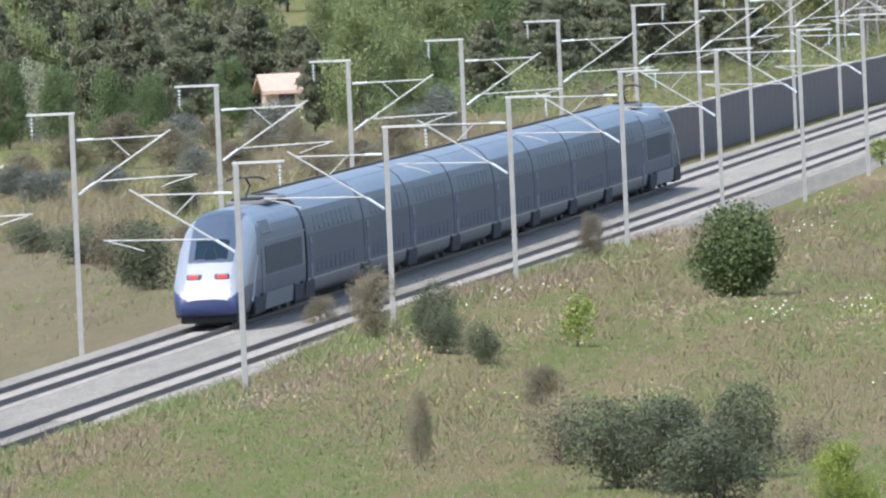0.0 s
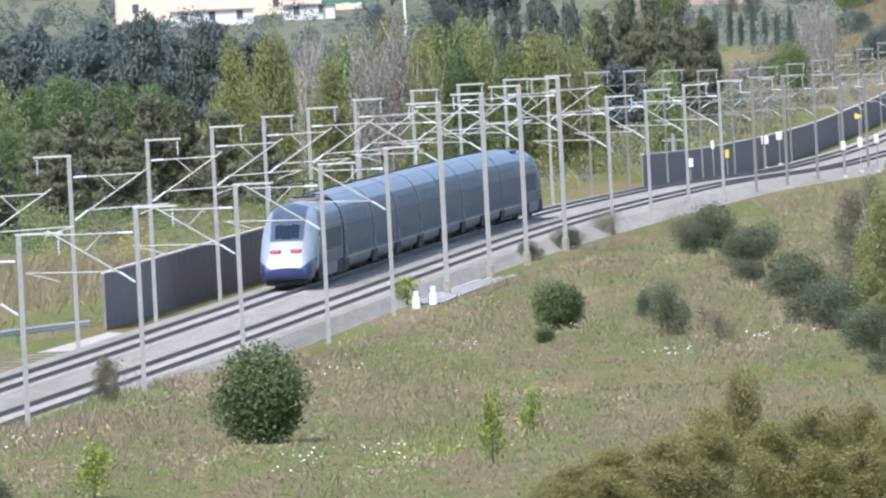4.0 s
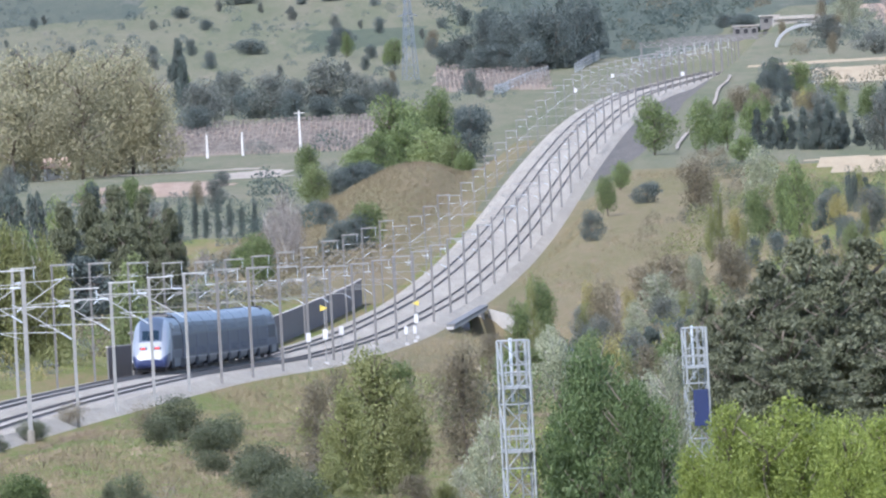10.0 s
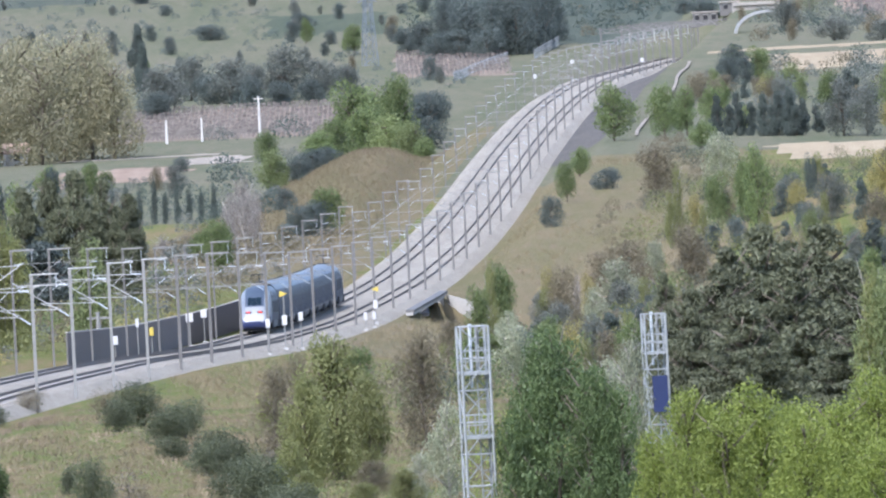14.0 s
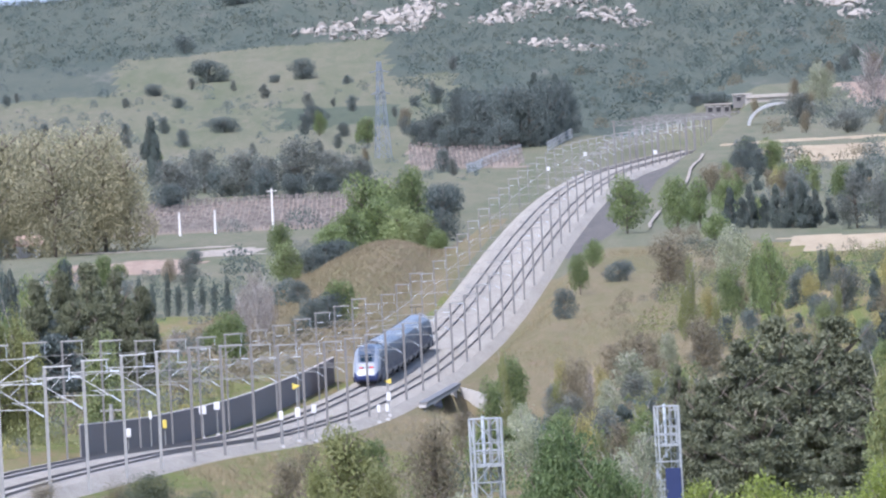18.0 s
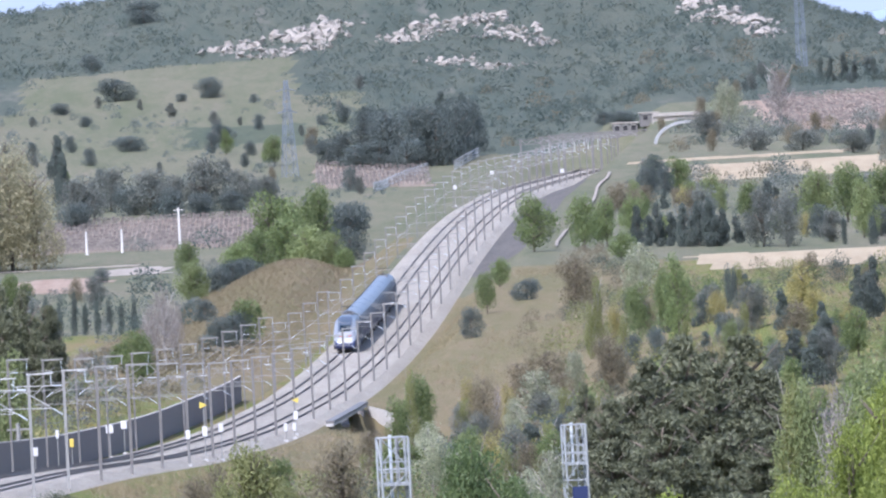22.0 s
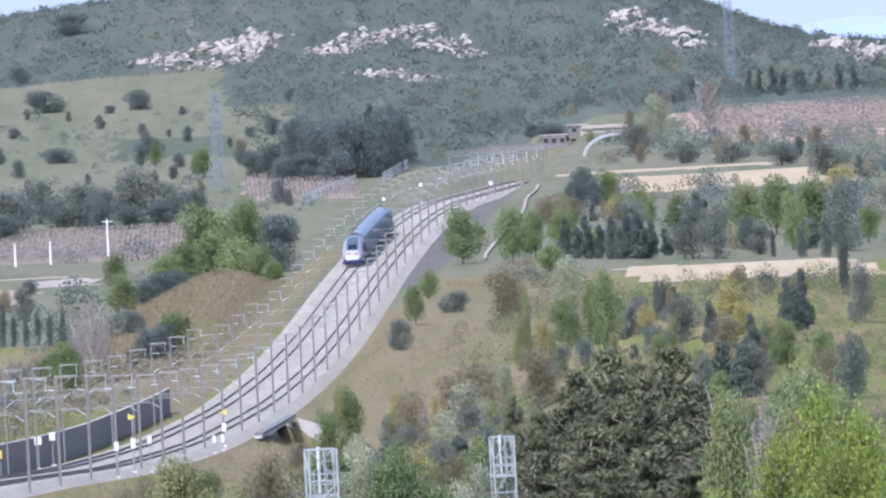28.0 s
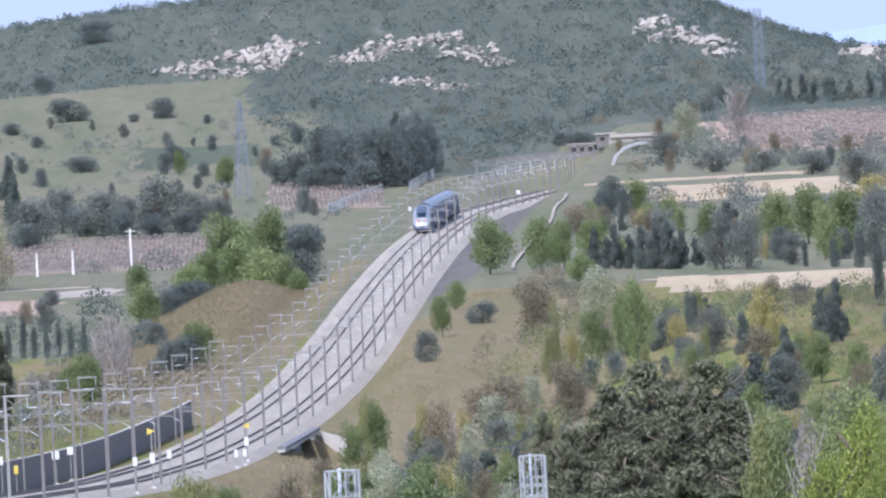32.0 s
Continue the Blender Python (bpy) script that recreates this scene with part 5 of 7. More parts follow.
wood(4, 60, ["olive", "holm", "brown", "broad"], 2420, 3800, -110, -34, 3.0, 7.0, off_fields)
wood(5, 34, ["holm", "olive", "olive"], 3680, 4080, -180, -60, 2.0, 4.5, off_fields)
wood(6, 40, ["holm", "olive", "brown"], 3200, 3900, 18, 100, 2.5, 5.0, off_fields)

# ---- lattice towers ----
TOWER = plain("zinc_lattice", (0.31, 0.325, 0.32), 0.5, 0.1, 4, 0.15)
BLUEBOX = plain("blue_corrugated_steel", (0.015, 0.06, 0.42), 0.5, 0.1, 2, 0.15)
PALEBLUE = plain("faded_blue_steel", (0.03, 0.20, 0.50), 0.5, 0.1, 2, 0.15)
WHITEWASH = plain("off_white_paint", (0.58, 0.57, 0.545), 0.7, 0, 3, 0.12)
WOOD = plain("grey_timber", (0.40, 0.36, 0.31), 0.85, 0, 4, 0.25)
YELLOW = plain("yellow_sign_paint", (0.58, 0.45, 0.08), 0.5, 0, 3, 0.08)


def lattice_tower(x, y, height, w, panel):
    t = thing("lattice_tower", "zinc-grey steel lattice tower with two work platforms" + (" and a blue panel" if panel else ""), "tower", pose(x, y, float(ground(x, y)), 0, 0, 8), group="lattice towers")
    h = w / 2
    for sx in (-h, h):
        for sy in (-h, h):
            part("leg", Shape().tube([(sx, sy, -0.4), (sx, sy, height)], 0.055, 6), TOWER, t)
    bays = int(height / 1.25)
    for k in range(bays + 1):
        z = height * k / bays
        for a, b in (((-h, -h), (h, -h)), ((h, -h), (h, h)), ((h, h), (-h, h)), ((-h, h), (-h, -h))):
            part("cross_bar", Shape().tube([(*a, z), (*b, z)], 0.03, 5), TOWER, t)
            if k < bays:
                z2 = height * (k + 1) / bays
                (p, q) = (a, b) if k % 2 else (b, a)
                part("brace", Shape().tube([(*p, z), (*q, z2)], 0.026, 5), TOWER, t)
    for z in (height - 1.9, height - 4.4):
        p = part("platform", Shape().box(-h, -h, z, h, h, z + 0.14, 0.01), TOWER, t, "pale work platform")
        for k in range(4):
            part("rail_post", Shape().tube([(-h + 0.15 + k * (w - 0.3) / 3, -h, z + 0.1), (-h + 0.15 + k * (w - 0.3) / 3, -h, z + 0.95)], 0.025, 5), TOWER, p)
        part("top_rail", Shape().tube([(-h, -h, z + 0.95), (h, -h, z + 0.95), (h, h, z + 0.95)], 0.03, 5), TOWER, p)
        part("mid_rail", Shape().tube([(-h, -h, z + 0.55), (h, -h, z + 0.55), (h, h, z + 0.55)], 0.025, 5), TOWER, p)
    ladder = part("ladder", Shape().tube([(0.1, -0.1, 0), (0.1, -0.1, height)], 0.03, 5).tube([(0.5, -0.1, 0), (0.5, -0.1, height)], 0.03, 5), TOWER, t)
    for k in range(int(height / 0.4)):
        part("rung", Shape().tube([(0.1, -0.1, 0.3 + 0.4 * k), (0.5, -0.1, 0.3 + 0.4 * k)], 0.018, 5), TOWER, ladder)
    part("aerial_rod", Shape().tube([(-0.1, 0, height - 2.4), (-0.1, 0, height + 0.1)], 0.07, 7), INSULATOR, t)
    part("aerial_rod", Shape().tube([(0.2, 0.1, height - 2.0), (0.2, 0.1, height)], 0.06, 7), STEEL, t)
    if panel:
        part("panel", Shape().box(-h * 0.55, -h - 0.08, height - 4.6, h * 0.9, -h - 0.02, height - 2.9, 0.01), BLUE, t, "dark blue panel")
    return t


lattice_tower(3.5, 684.5, 8.75, 1.1, False)
lattice_tower(12.7, 820, 6.5, 1.0, True)


# ---- lorry on the lane ----
TYRE = plain("black_rubber", (0.03, 0.03, 0.03), 0.85, 0, 6, 0.25)


def lorry():
    """A box lorry that heads to -x; its origin is on the road below the joint of cab and box."""
    c = thing("lorry", "deep blue box lorry with a paler cab and white edging", "lorry")
    body = part("box_body", Shape().box(0.12, -1.22, 0.95, 6.7, 1.22, 3.45, 0.03), BLUEBOX, c, "deep blue box body")
    for side in (-1.235, 1.225):
        for k in range(13):
            part("panel_seam", Shape().box(0.6 + k * 0.48, side, 1.0, 0.63 + k * 0.48, side + 0.01, 3.4), BLUEBOX, body)
        part("roof_edge", Shape().box(0.1, side - 0.02, 3.4, 6.72, side + 0.03, 3.53, 0.01), WHITEWASH, body, "white roof edge")
        part("lower_rail", Shape().box(0.1, side - 0.01, 0.9, 6.72, side + 0.02, 1.0, 0.005), STEEL, body)
    part("front_pillar", Shape().box(-0.12, -1.25, 0.9, 0.13, 1.25, 3.5, 0.03), WHITEWASH, c, "white front pillar")
    cab = loft([(x, [(y * w, z) for y, z in [(-1.15, 0.55), (1.15, 0.55), (1.17, 1.6), (1.1, 2.5), (0.95, 2.62), (-0.95, 2.62), (-1.1, 2.5), (-1.17, 1.6)]]) for x, w in ((-2.1, 0.93), (-1.95, 1.0), (-0.2, 1.0))], lambda x, y, z: "cab")["cab"]
    cab.v = [(y, x, z) for x, y, z in cab.v]
    cab.f = [f[::-1] for f in cab.f]
    k = part("cab", cab, PALEBLUE, c, "lighter blue cab")
    part("spoiler", Shape().add([(-1.8, -1.0, 2.6), (-0.2, -1.1, 2.6), (-0.2, 1.1, 2.6), (-1.8, 1.0, 2.6), (-0.3, -1.05, 3.4), (-0.15, -1.05, 3.4), (-0.15, 1.05, 3.4), (-0.3, 1.05, 3.4)], [(3, 2, 1, 0), (4, 5, 6, 7), (0, 1, 5, 4), (1, 2, 6, 5), (2, 3, 7, 6), (3, 0, 4, 7)]), PALEBLUE, k, "sloping roof spoiler")
    part("visor", Shape().box(-2.35, -1.0, 2.42, -2.0, 1.0, 2.5, 0.02), BLUEBOX, k)
    part("windscreen", Shape().box(-2.13, -0.95, 1.6, -2.05, 0.95, 2.35, 0.02), GLASS, k)
    for side in (-1, 1):
        part("side_window", Shape().box(-1.75, side * 1.13 - 0.03, 1.65, -0.95, side * 1.13 + 0.03, 2.3, 0.01), GLASS, k)
        part("mirror", Shape().box(-2.05, side * 1.32 - 0.1, 1.7, -1.95, side * 1.32 + 0.1, 2.2, 0.03), DARK, k)
    part("bumper", Shape().box(-2.2, -1.18, 0.35, -1.9, 1.18, 0.75, 0.05), STEEL, c)
    part("chassis", Shape().box(-1.8, -0.5, 0.55, 6.5, 0.5, 0.9, 0.02), DARK, c)
    tyre = Shape().tube([(0, -0.16, 0), (0, 0.16, 0)], 0.48, 16).mesh("tyre", TYRE)
    hub = Shape().tube([(0, -0.18, 0), (0, 0.18, 0)], 0.2, 10).mesh("hub", STEEL)
    for x in (-1.1, 4.6):
        for y in (-1.02, 1.02):
            w = shared("wheel", tyre, c, pose(x, y, 0.48))
            shared("hub", hub, w, pose(0, 0, 0))
    return c


blue_lorry = lorry()


def rail_fence(x0, y0, x1, y1):
    f = thing("rail_fence", "low weathered timber rail fence", "fence")
    n = 6
    for k in range(n):
        x, y = x0 + (x1 - x0) * k / (n - 1), y0 + (y1 - y0) * k / (n - 1)
        z = float(ground(x, y))
        part("post", Shape().box(x - 0.05, y - 0.05, z - 0.3, x + 0.05, y + 0.05, z + 0.55, 0.01), WOOD, f)
    za, zb = float(ground(x0, y0)), float(ground(x1, y1))
    for h in (0.2, 0.45):
        part("rail", Shape().tube([(x0 - 0.1, y0 - 0.08, za + h), (x1 + 0.1, y1 - 0.08, zb + h)], 0.045, 6), WOOD, f)


rail_fence(-0.2, 673, 2.9, 668)
rail_fence(0.6, 662, 3.0, 658)


def yard_lamp(x, y):
    t = thing("yard_lamp", "white globe lamp on a short post", "lamp", pose(x, y, float(ground(x, y))))
    part("post", Shape().tube([(0, 0, -0.2), (0, 0, 0.5)], 0.04, 6), STEEL, t)
    globe = Shape()
    rings = [(0.02, 0.42), (0.15, 0.47), (0.21, 0.58), (0.15, 0.69), (0.02, 0.74)]
    globe.add([(r * math.cos(k * math.pi / 5), r * math.sin(k * math.pi / 5), z) for r, z in rings for k in range(10)], [(10 * j + k, 10 * j + (k + 1) % 10, 10 * j + 10 + (k + 1) % 10, 10 * j + 10 + k) for j in range(4) for k in range(10)])
    part("globe", globe, WHITEWASH, t, soft=True)


yard_lamp(3.35, 664)


# ---- underpass ----
def underpass():
    u = thing("underpass", "pale concrete underpass beneath the tracks, its opening dark", "bridge", kind="structure")
    d, y0, y1 = 9.7, 1700.0, 1822.0
    line = [(track_x(y) + d, y, float(track_z(y)) - 0.3) for y in np.linspace(y0, y1, 9)]
    cap = [(3, 2, 1, 0), (32, 33, 34, 35)]
    for name, mat, label, section in (("deck_edge", CONCRETE, "concrete deck edge", [(-0.5, -0.4), (0.2, -0.4), (0.2, -0.12), (-0.5, -0.12)]), ("edge_beam", STEEL_DULL, "dark edge beam", [(-0.5, -0.118), (0.32, -0.118), (0.32, 0.16), (-0.5, 0.16)])):
        s = Shape().sweep(section, line)
        s.f += cap
        part(name, s, mat, u, label)
    for ya, yb in ((1702, 1740), (1815, 1821)):
        x, z = track_x(ya) + d, float(track_z(yb))
        part("abutment", Shape().box(x - 0.7, ya, z - 7, x + 0.05, yb, z - 0.86, 0.03), CONCRETE, u)
    # Dark materials put the passage's shade into its inner wall, back and soffit.
    x, z = track_x(1780) + d, float(track_z(1780))
    part("inner_wall", Shape().box(x - 7, 1815, z - 7, x - 0.8, 1817, z - 1.0), STEEL_DULL, u)
    part("recess", Shape().box(x - 7.5, 1740, z - 7, x - 7, 1815, z - 1.0), DARK, u, "dark sheet for the shade at the passage's back")
    part("soffit", Shape().box(x - 7, 1741, z - 1.3, x - 0.6, 1814, z - 1.0), STEEL_DULL, u)
    x, z = track_x(1820) + d, float(track_z(1820))
    wing = Shape()
    wing.add([(x + 0.3, 1817, z - 6), (x + 3.0, 1813, z - 6), (x + 3.0, 1813, z - 1.3), (x + 0.3, 1817, z - 0.5), (x + 0.3, 1818, z - 6), (x + 3.0, 1814, z - 6), (x + 3.0, 1814, z - 1.3), (x + 0.3, 1818, z - 0.5)],
             [(0, 1, 2, 3), (7, 6, 5, 4), (3, 2, 6, 7), (1, 5, 6, 2), (0, 3, 7, 4)])
    part("wing_wall", wing, CONCRETE, u, "sunlit whitish wing wall")


underpass()


# ---- signs and small trackside things ----
def marker(d, y, height, flip, label):
    x = track_x(y) + d
    m = thing("track_sign", label, "sign", pose(x, y, float(track_z(y)) - 0.6))
    part("post", Shape().tube([(0, 0, -0.3), (0, 0, height)], 0.06, 6), STEEL, m)
    s = 0.32
    pts = [(-s, s * 0.85), (s, 0.0), (-s, -s * 0.85)] if flip else [(s, s * 0.85), (-s, 0.0), (s, -s * 0.85)]
    plate = Shape().add([(a, -0.09, height + b) for a, b in pts] + [(a, -0.06, height + b) for a, b in pts], [(0, 1, 2), (5, 4, 3), (0, 3, 4, 1), (1, 4, 5, 2), (2, 5, 3, 0)])
    part("triangle", plate, YELLOW, m, "yellow triangular plate")
    part("board", Shape().box(-0.2, -0.1, height * 0.45, 0.2, -0.06, height * 0.45 + 0.8, 0.01), WHITEWASH, m, "white board")
    part("base", Shape().box(-0.2, -0.2, -0.4, 0.2, 0.2, 0.25, 0.03), CONCRETE, m)


marker(8.0, 1415, 4.6, True, "yellow triangular sign with a white board on a post")
marker(8.2, 1640, 3.3, False, "yellow triangular sign on a post above the underpass")


def post_box(d, y, height, mat, label, wide=0.35):
    x = track_x(y) + d
    m = thing("trackside_cabinet", label, "cabinet", pose(x, y, float(track_z(y)) - 0.75))
    part("post", Shape().tube([(0, 0, -0.2), (0, 0, height)], 0.05, 6), STEEL, m)
    part("box", Shape().box(-wide * 0.8, -0.2, height - 0.2, wide * 0.8, 0.2, height + 0.5, 0.03), mat, m)
    part("base", Shape().box(-0.2, -0.2, -0.3, 0.2, 0.2, 0.2, 0.02), CONCRETE, m)


for d, y, h, mat, label, wide in ((-4.6, 1390, 1.6, WHITEWASH, "small white signal cabinet on a post", 0.3), (-4.6, 1455, 1.9, YELLOW, "small yellow box on a post", 0.22), (-4.7, 1432, 2.8, WHITEWASH, "tall white marker post", 0.16),
                                  (8.3, 1372, 2.4, WHITEWASH, "white marker board on a post", 0.22), (8.4, 1440, 2.6, WHITEWASH, "white marker board on a post", 0.25), (-4.6, 1530, 2.4, WHITEWASH, "white cabinet beside the barrier", 0.4), (-4.6, 1560, 2.5, WHITEWASH, "white cabinet beside the barrier", 0.35),
                                  (8.5, 1600, 1.2, WHITEWASH, "short white marker post", 0.2), (8.6, 1622, 1.0, WHITEWASH, "short white marker post", 0.2), (-4.5, 2890, 3.0, WHITEWASH, "white signal board on a post", 0.35), (8.5, 3120, 3.0, WHITEWASH, "white signal board on a post", 0.4), (-4.5, 3140, 3.2, WHITEWASH, "white signal board on a post", 0.4)):
    post_box(d, y, h, mat, label, wide)


def guard_rail(points, label):
    g = thing("guard_rail", label, "guard rail")
    pts = [(x, y, float(ground(x, y))) for x, y in points]
    for k in range(len(pts) - 1):
        a, b = Vector(pts[k]), Vector(pts[k + 1])
        n = max(1, int((b - a).length / 4))
        for i in range(n):
            p = a + (b - a) * (i / n)
            part("post", Shape().box(p.x - 0.06, p.y - 0.05, p.z - 0.3, p.x + 0.06, p.y + 0.05, p.z + 0.75), STEEL_DULL, g)
    beam = Shape().sweep([(0.07, 0.45), (0.12, 0.52), (0.07, 0.6), (0.12, 0.68), (0.07, 0.76), (0.03, 0.76), (0.03, 0.45)], pts)
    part("beam", beam, ARM, g, "corrugated steel beam")


guard_rail([(-47.6, 652), (-48.4, 700), (-49.2, 750), (-50.0, 788)], "galvanised steel guard rail along the service road")
guard_rail([(-56, 792), (-51, 799), (-46, 815), (-41.6, 829)], "galvanised steel guard rail beside the gravel road")


def troughs():
    """Concrete beams stepped up the bank, with a pale block at their near end."""
    for k in range(4):
        d = 7.7 + 0.55 * k
        s = Shape().sweep([(-0.1, -0.7), (0.1, -0.7), (0.1, 0.14), (-0.1, 0.14)], [(track_x(y) + d, y, float(ground(track_x(y) + d, y)) - 0.04) for y in np.arange(856 - 2 * k, 912, 4.0)])
        whole("cable_trough", s, CONCRETE, "long grey concrete beam along the bank", "cable trough", group="cable troughs")
    for y, d, tall in ((846, 8.5, 0.55), (851, 9.0, 0.6)):
        x = track_x(y) + d
        z = float(ground(x, y))
        s = Shape().box(-0.2, -0.25, -0.3, 0.2, 0.25, tall, 0.06).box(-0.12, -0.18, tall, 0.12, 0.18, tall + 0.3, 0.04)
        whole("concrete_block", s, WHITEWASH, "whitish concrete block beside the beams", "concrete block", pose(x, y, z), group="concrete blocks")


troughs()


# ---- houses, poles and pylons ----
def house(x, y, wide, deep, wall_h, roof_h, label, turn=0.0, wall=None, windows=3):
    wall = wall or RENDER_WALL
    h = thing("house", label, "house", pose(x, y, float(ground(x, y)), 0, 0, turn), group="houses on the plain")
    a, b = wall_h, wall_h + roof_h
    w, d = wide / 2, deep / 2
    body = Shape().add([(-w, -d, -1), (w, -d, -1), (w, d, -1), (-w, d, -1), (-w, -d, a), (w, -d, a), (w, d, a), (-w, d, a), (-w, 0, b), (w, 0, b)],
                       [(0, 1, 5, 4), (2, 3, 7, 6), (1, 2, 6, 9, 5), (3, 0, 4, 8, 7), (3, 2, 1, 0)])
    part("wall", body, wall, h)
    for s in (-1, 1):
        e = 0.5
        roof = Shape().add([(-w - e, s * (d + e), a - roof_h * e / d), (w + e, s * (d + e), a - roof_h * e / d), (w + e, 0, b), (-w - e, 0, b), (-w - e, s * (d + e), a + 0.25 - roof_h * e / d), (w + e, s * (d + e), a + 0.25 - roof_h * e / d), (w + e, 0, b + 0.25), (-w - e, 0, b + 0.25)],
                           [(0, 1, 2, 3), (7, 6, 5, 4), (0, 4, 5, 1), (1, 5, 6, 2), (3, 7, 4, 0)])
        part("roof_side", roof, TILE, h, "clay-tiled roof side")
    for k in range(windows):
        px = -w + wide * (k + 0.5) / windows
        win = part("window", Shape().box(px - 0.5, -d - 0.05, a * 0.35, px + 0.5, -d + 0.05, a * 0.35 + 1.3), GRILLE, h, "dark window")
        part("sill", Shape().box(px - 0.6, -d - 0.15, a * 0.35 - 0.12, px + 0.6, -d, a * 0.35 - 0.02), CONCRETE, win)
    part("chimney", Shape().box(w * 0.4, 0.4, b - 0.8, w * 0.4 + 0.8, 1.2, b + 0.9, 0.03), wall, h)


house(-124, 2790, 18, 11, 5.0, 2.6, "large ochre farmhouse with a clay-tiled roof", 4)
house(-108, 2815, 16, 9, 4.0, 2.2, "pink-ochre house wing with a clay-tiled roof", -3)
house(-116, 2750, 13, 7, 2.6, 1.6, "whitish outbuilding with a tiled roof", 2, WHITEWASH)
house(-101, 2760, 8, 6, 2.6, 1.6, "low whitish shed beside the farmhouse", 0, WHITEWASH, 2)
house(-158, 2660, 8, 6, 4.2, 1.6, "pink house among dark trees", 0)
house(-115, 2447, 7, 5, 2.6, 1.3, "small ochre cabin among trees", 5, None, 1)
house(-60.3, 2950, 3.6, 3.4, 2.3, 1.2, "small pale stone hut with a tiled roof", 10, WHITEWASH, 1)
house(-103, 3010, 9, 7, 4.4, 1.8, "pale house half hidden by trees", -6, WHITEWASH)
house(-82, 1090, 2.8, 2.6, 1.9, 0.8, "small reddish hut under the pines", 8, RENDER_WALL, 1)


house(-112.5, 2390, 5.5, 5, 2.6, 1.4, "small ochre house among dark trees", 6, None, 2)
house(-99, 2835, 8, 6, 3.6, 1.8, "ochre house with an orange-tiled roof", -4)


house(-71.5, 1078, 4.5, 3.5, 1.9, 0.8, "low pinkish ruined house among the scrub", 12, RENDER_WALL, 2)


def tarp(x, y):
    t = thing("green_canopy", "flat green canopy on posts beside the farm", "canopy", pose(x, y, float(ground(x, y))))
    part("sheet", Shape().box(-4.5, -3, 2.6, 4.5, 3, 3.6, 0.05), plain("green_sheet", (0.05, 0.16, 0.11), 0.7, 0, 1, 0.15), t)
    for px in (-4.2, 4.2):
        for py in (-2.7, 2.7):
            part("post", Shape().tube([(px, py, -0.3), (px, py, 2.7)], 0.1, 6), STEEL, t)


tarp(-94, 2745)


def pole(x, y, height, mat, label, cross=False):
    p = thing("utility_pole", label, "pole", pose(x, y, float(ground(x, y))), group="poles on the plain")
    part("shaft", Shape().tube([(0, 0, -0.5), (0, 0, height)], 0.26, 8, 0.16), mat, p)
    part("cap", Shape().tube([(0, 0, height), (0, 0, height + 0.08)], 0.2, 8), STEEL, p)
    if cross:
        part("cross_arm", Shape().box(-0.9, -0.08, height - 0.5, 0.9, 0.08, height - 0.35), mat, p)


POLE = plain("pale_pole", (0.62, 0.59, 0.54), 0.8, 0, 3, 0.15)
pole(-81, 2600, 7.6, POLE, "pale concrete pole at the edge of the wood")
pole(-19.8, 3087, 7.6, POLE, "tall pale concrete pole beside the vineyard", True)
for x, y in ((-44.9, 3115), (-36.3, 3090), (-30.1, 3095)):
    pole(x, y, 4.2, POLE, "short pale post at the vineyard's edge")
pole(-23, 1420, 4.0, STEEL, "grey post behind the barrier", True)


def pylon(x, y, height, base, label, mat, slim=0.78):
    p = thing("pylon", label, "pylon", pose(x, y, float(ground(x, y)) - 0.3, 0, 0, 20), group="power pylons")
    levels = 9
    half = [base / 2 * (1 - slim * k / levels) for k in range(levels + 1)]
    zs = [height * k / levels for k in range(levels + 1)]
    for sx in (-1, 1):
        for sy in (-1, 1):
            part("leg", Shape().tube([(sx * h, sy * h, z) for h, z in zip(half, zs)], 0.07, 5), mat, p)
    for k in range(levels):
        a, b, z, z2 = half[k], half[k + 1], zs[k], zs[k + 1]
        for (p0, p1) in (((-1, -1), (1, -1)), ((1, -1), (1, 1)), ((1, 1), (-1, 1)), ((-1, 1), (-1, -1))):
            part("brace", Shape().tube([(p0[0] * a, p0[1] * a, z), (p1[0] * b, p1[1] * b, z2)], 0.04, 4), mat, p)
            part("brace", Shape().tube([(p1[0] * a, p1[1] * a, z), (p0[0] * b, p0[1] * b, z2)], 0.04, 4), mat, p)
    for k in (levels - 1, levels - 3) if slim > 0.5 else ():
        part("cross_arm", Shape().tube([(-base * 0.75, 0, zs[k]), (0, 0, zs[k] + 0.5), (base * 0.75, 0, zs[k])], 0.1, 5), mat, p)


PYLON = plain("pylon_steel", (0.17, 0.20, 0.235), 0.5, 0.2, 2, 0.15)
pylon(0.3, 3640, 20.5, 2.8, "tall grey lattice power pylon above the trees", PYLON)
pylon(116, 3918, 18.0, 1.9, "tall pale lattice mast on the hillside", PYLON, 0.3)


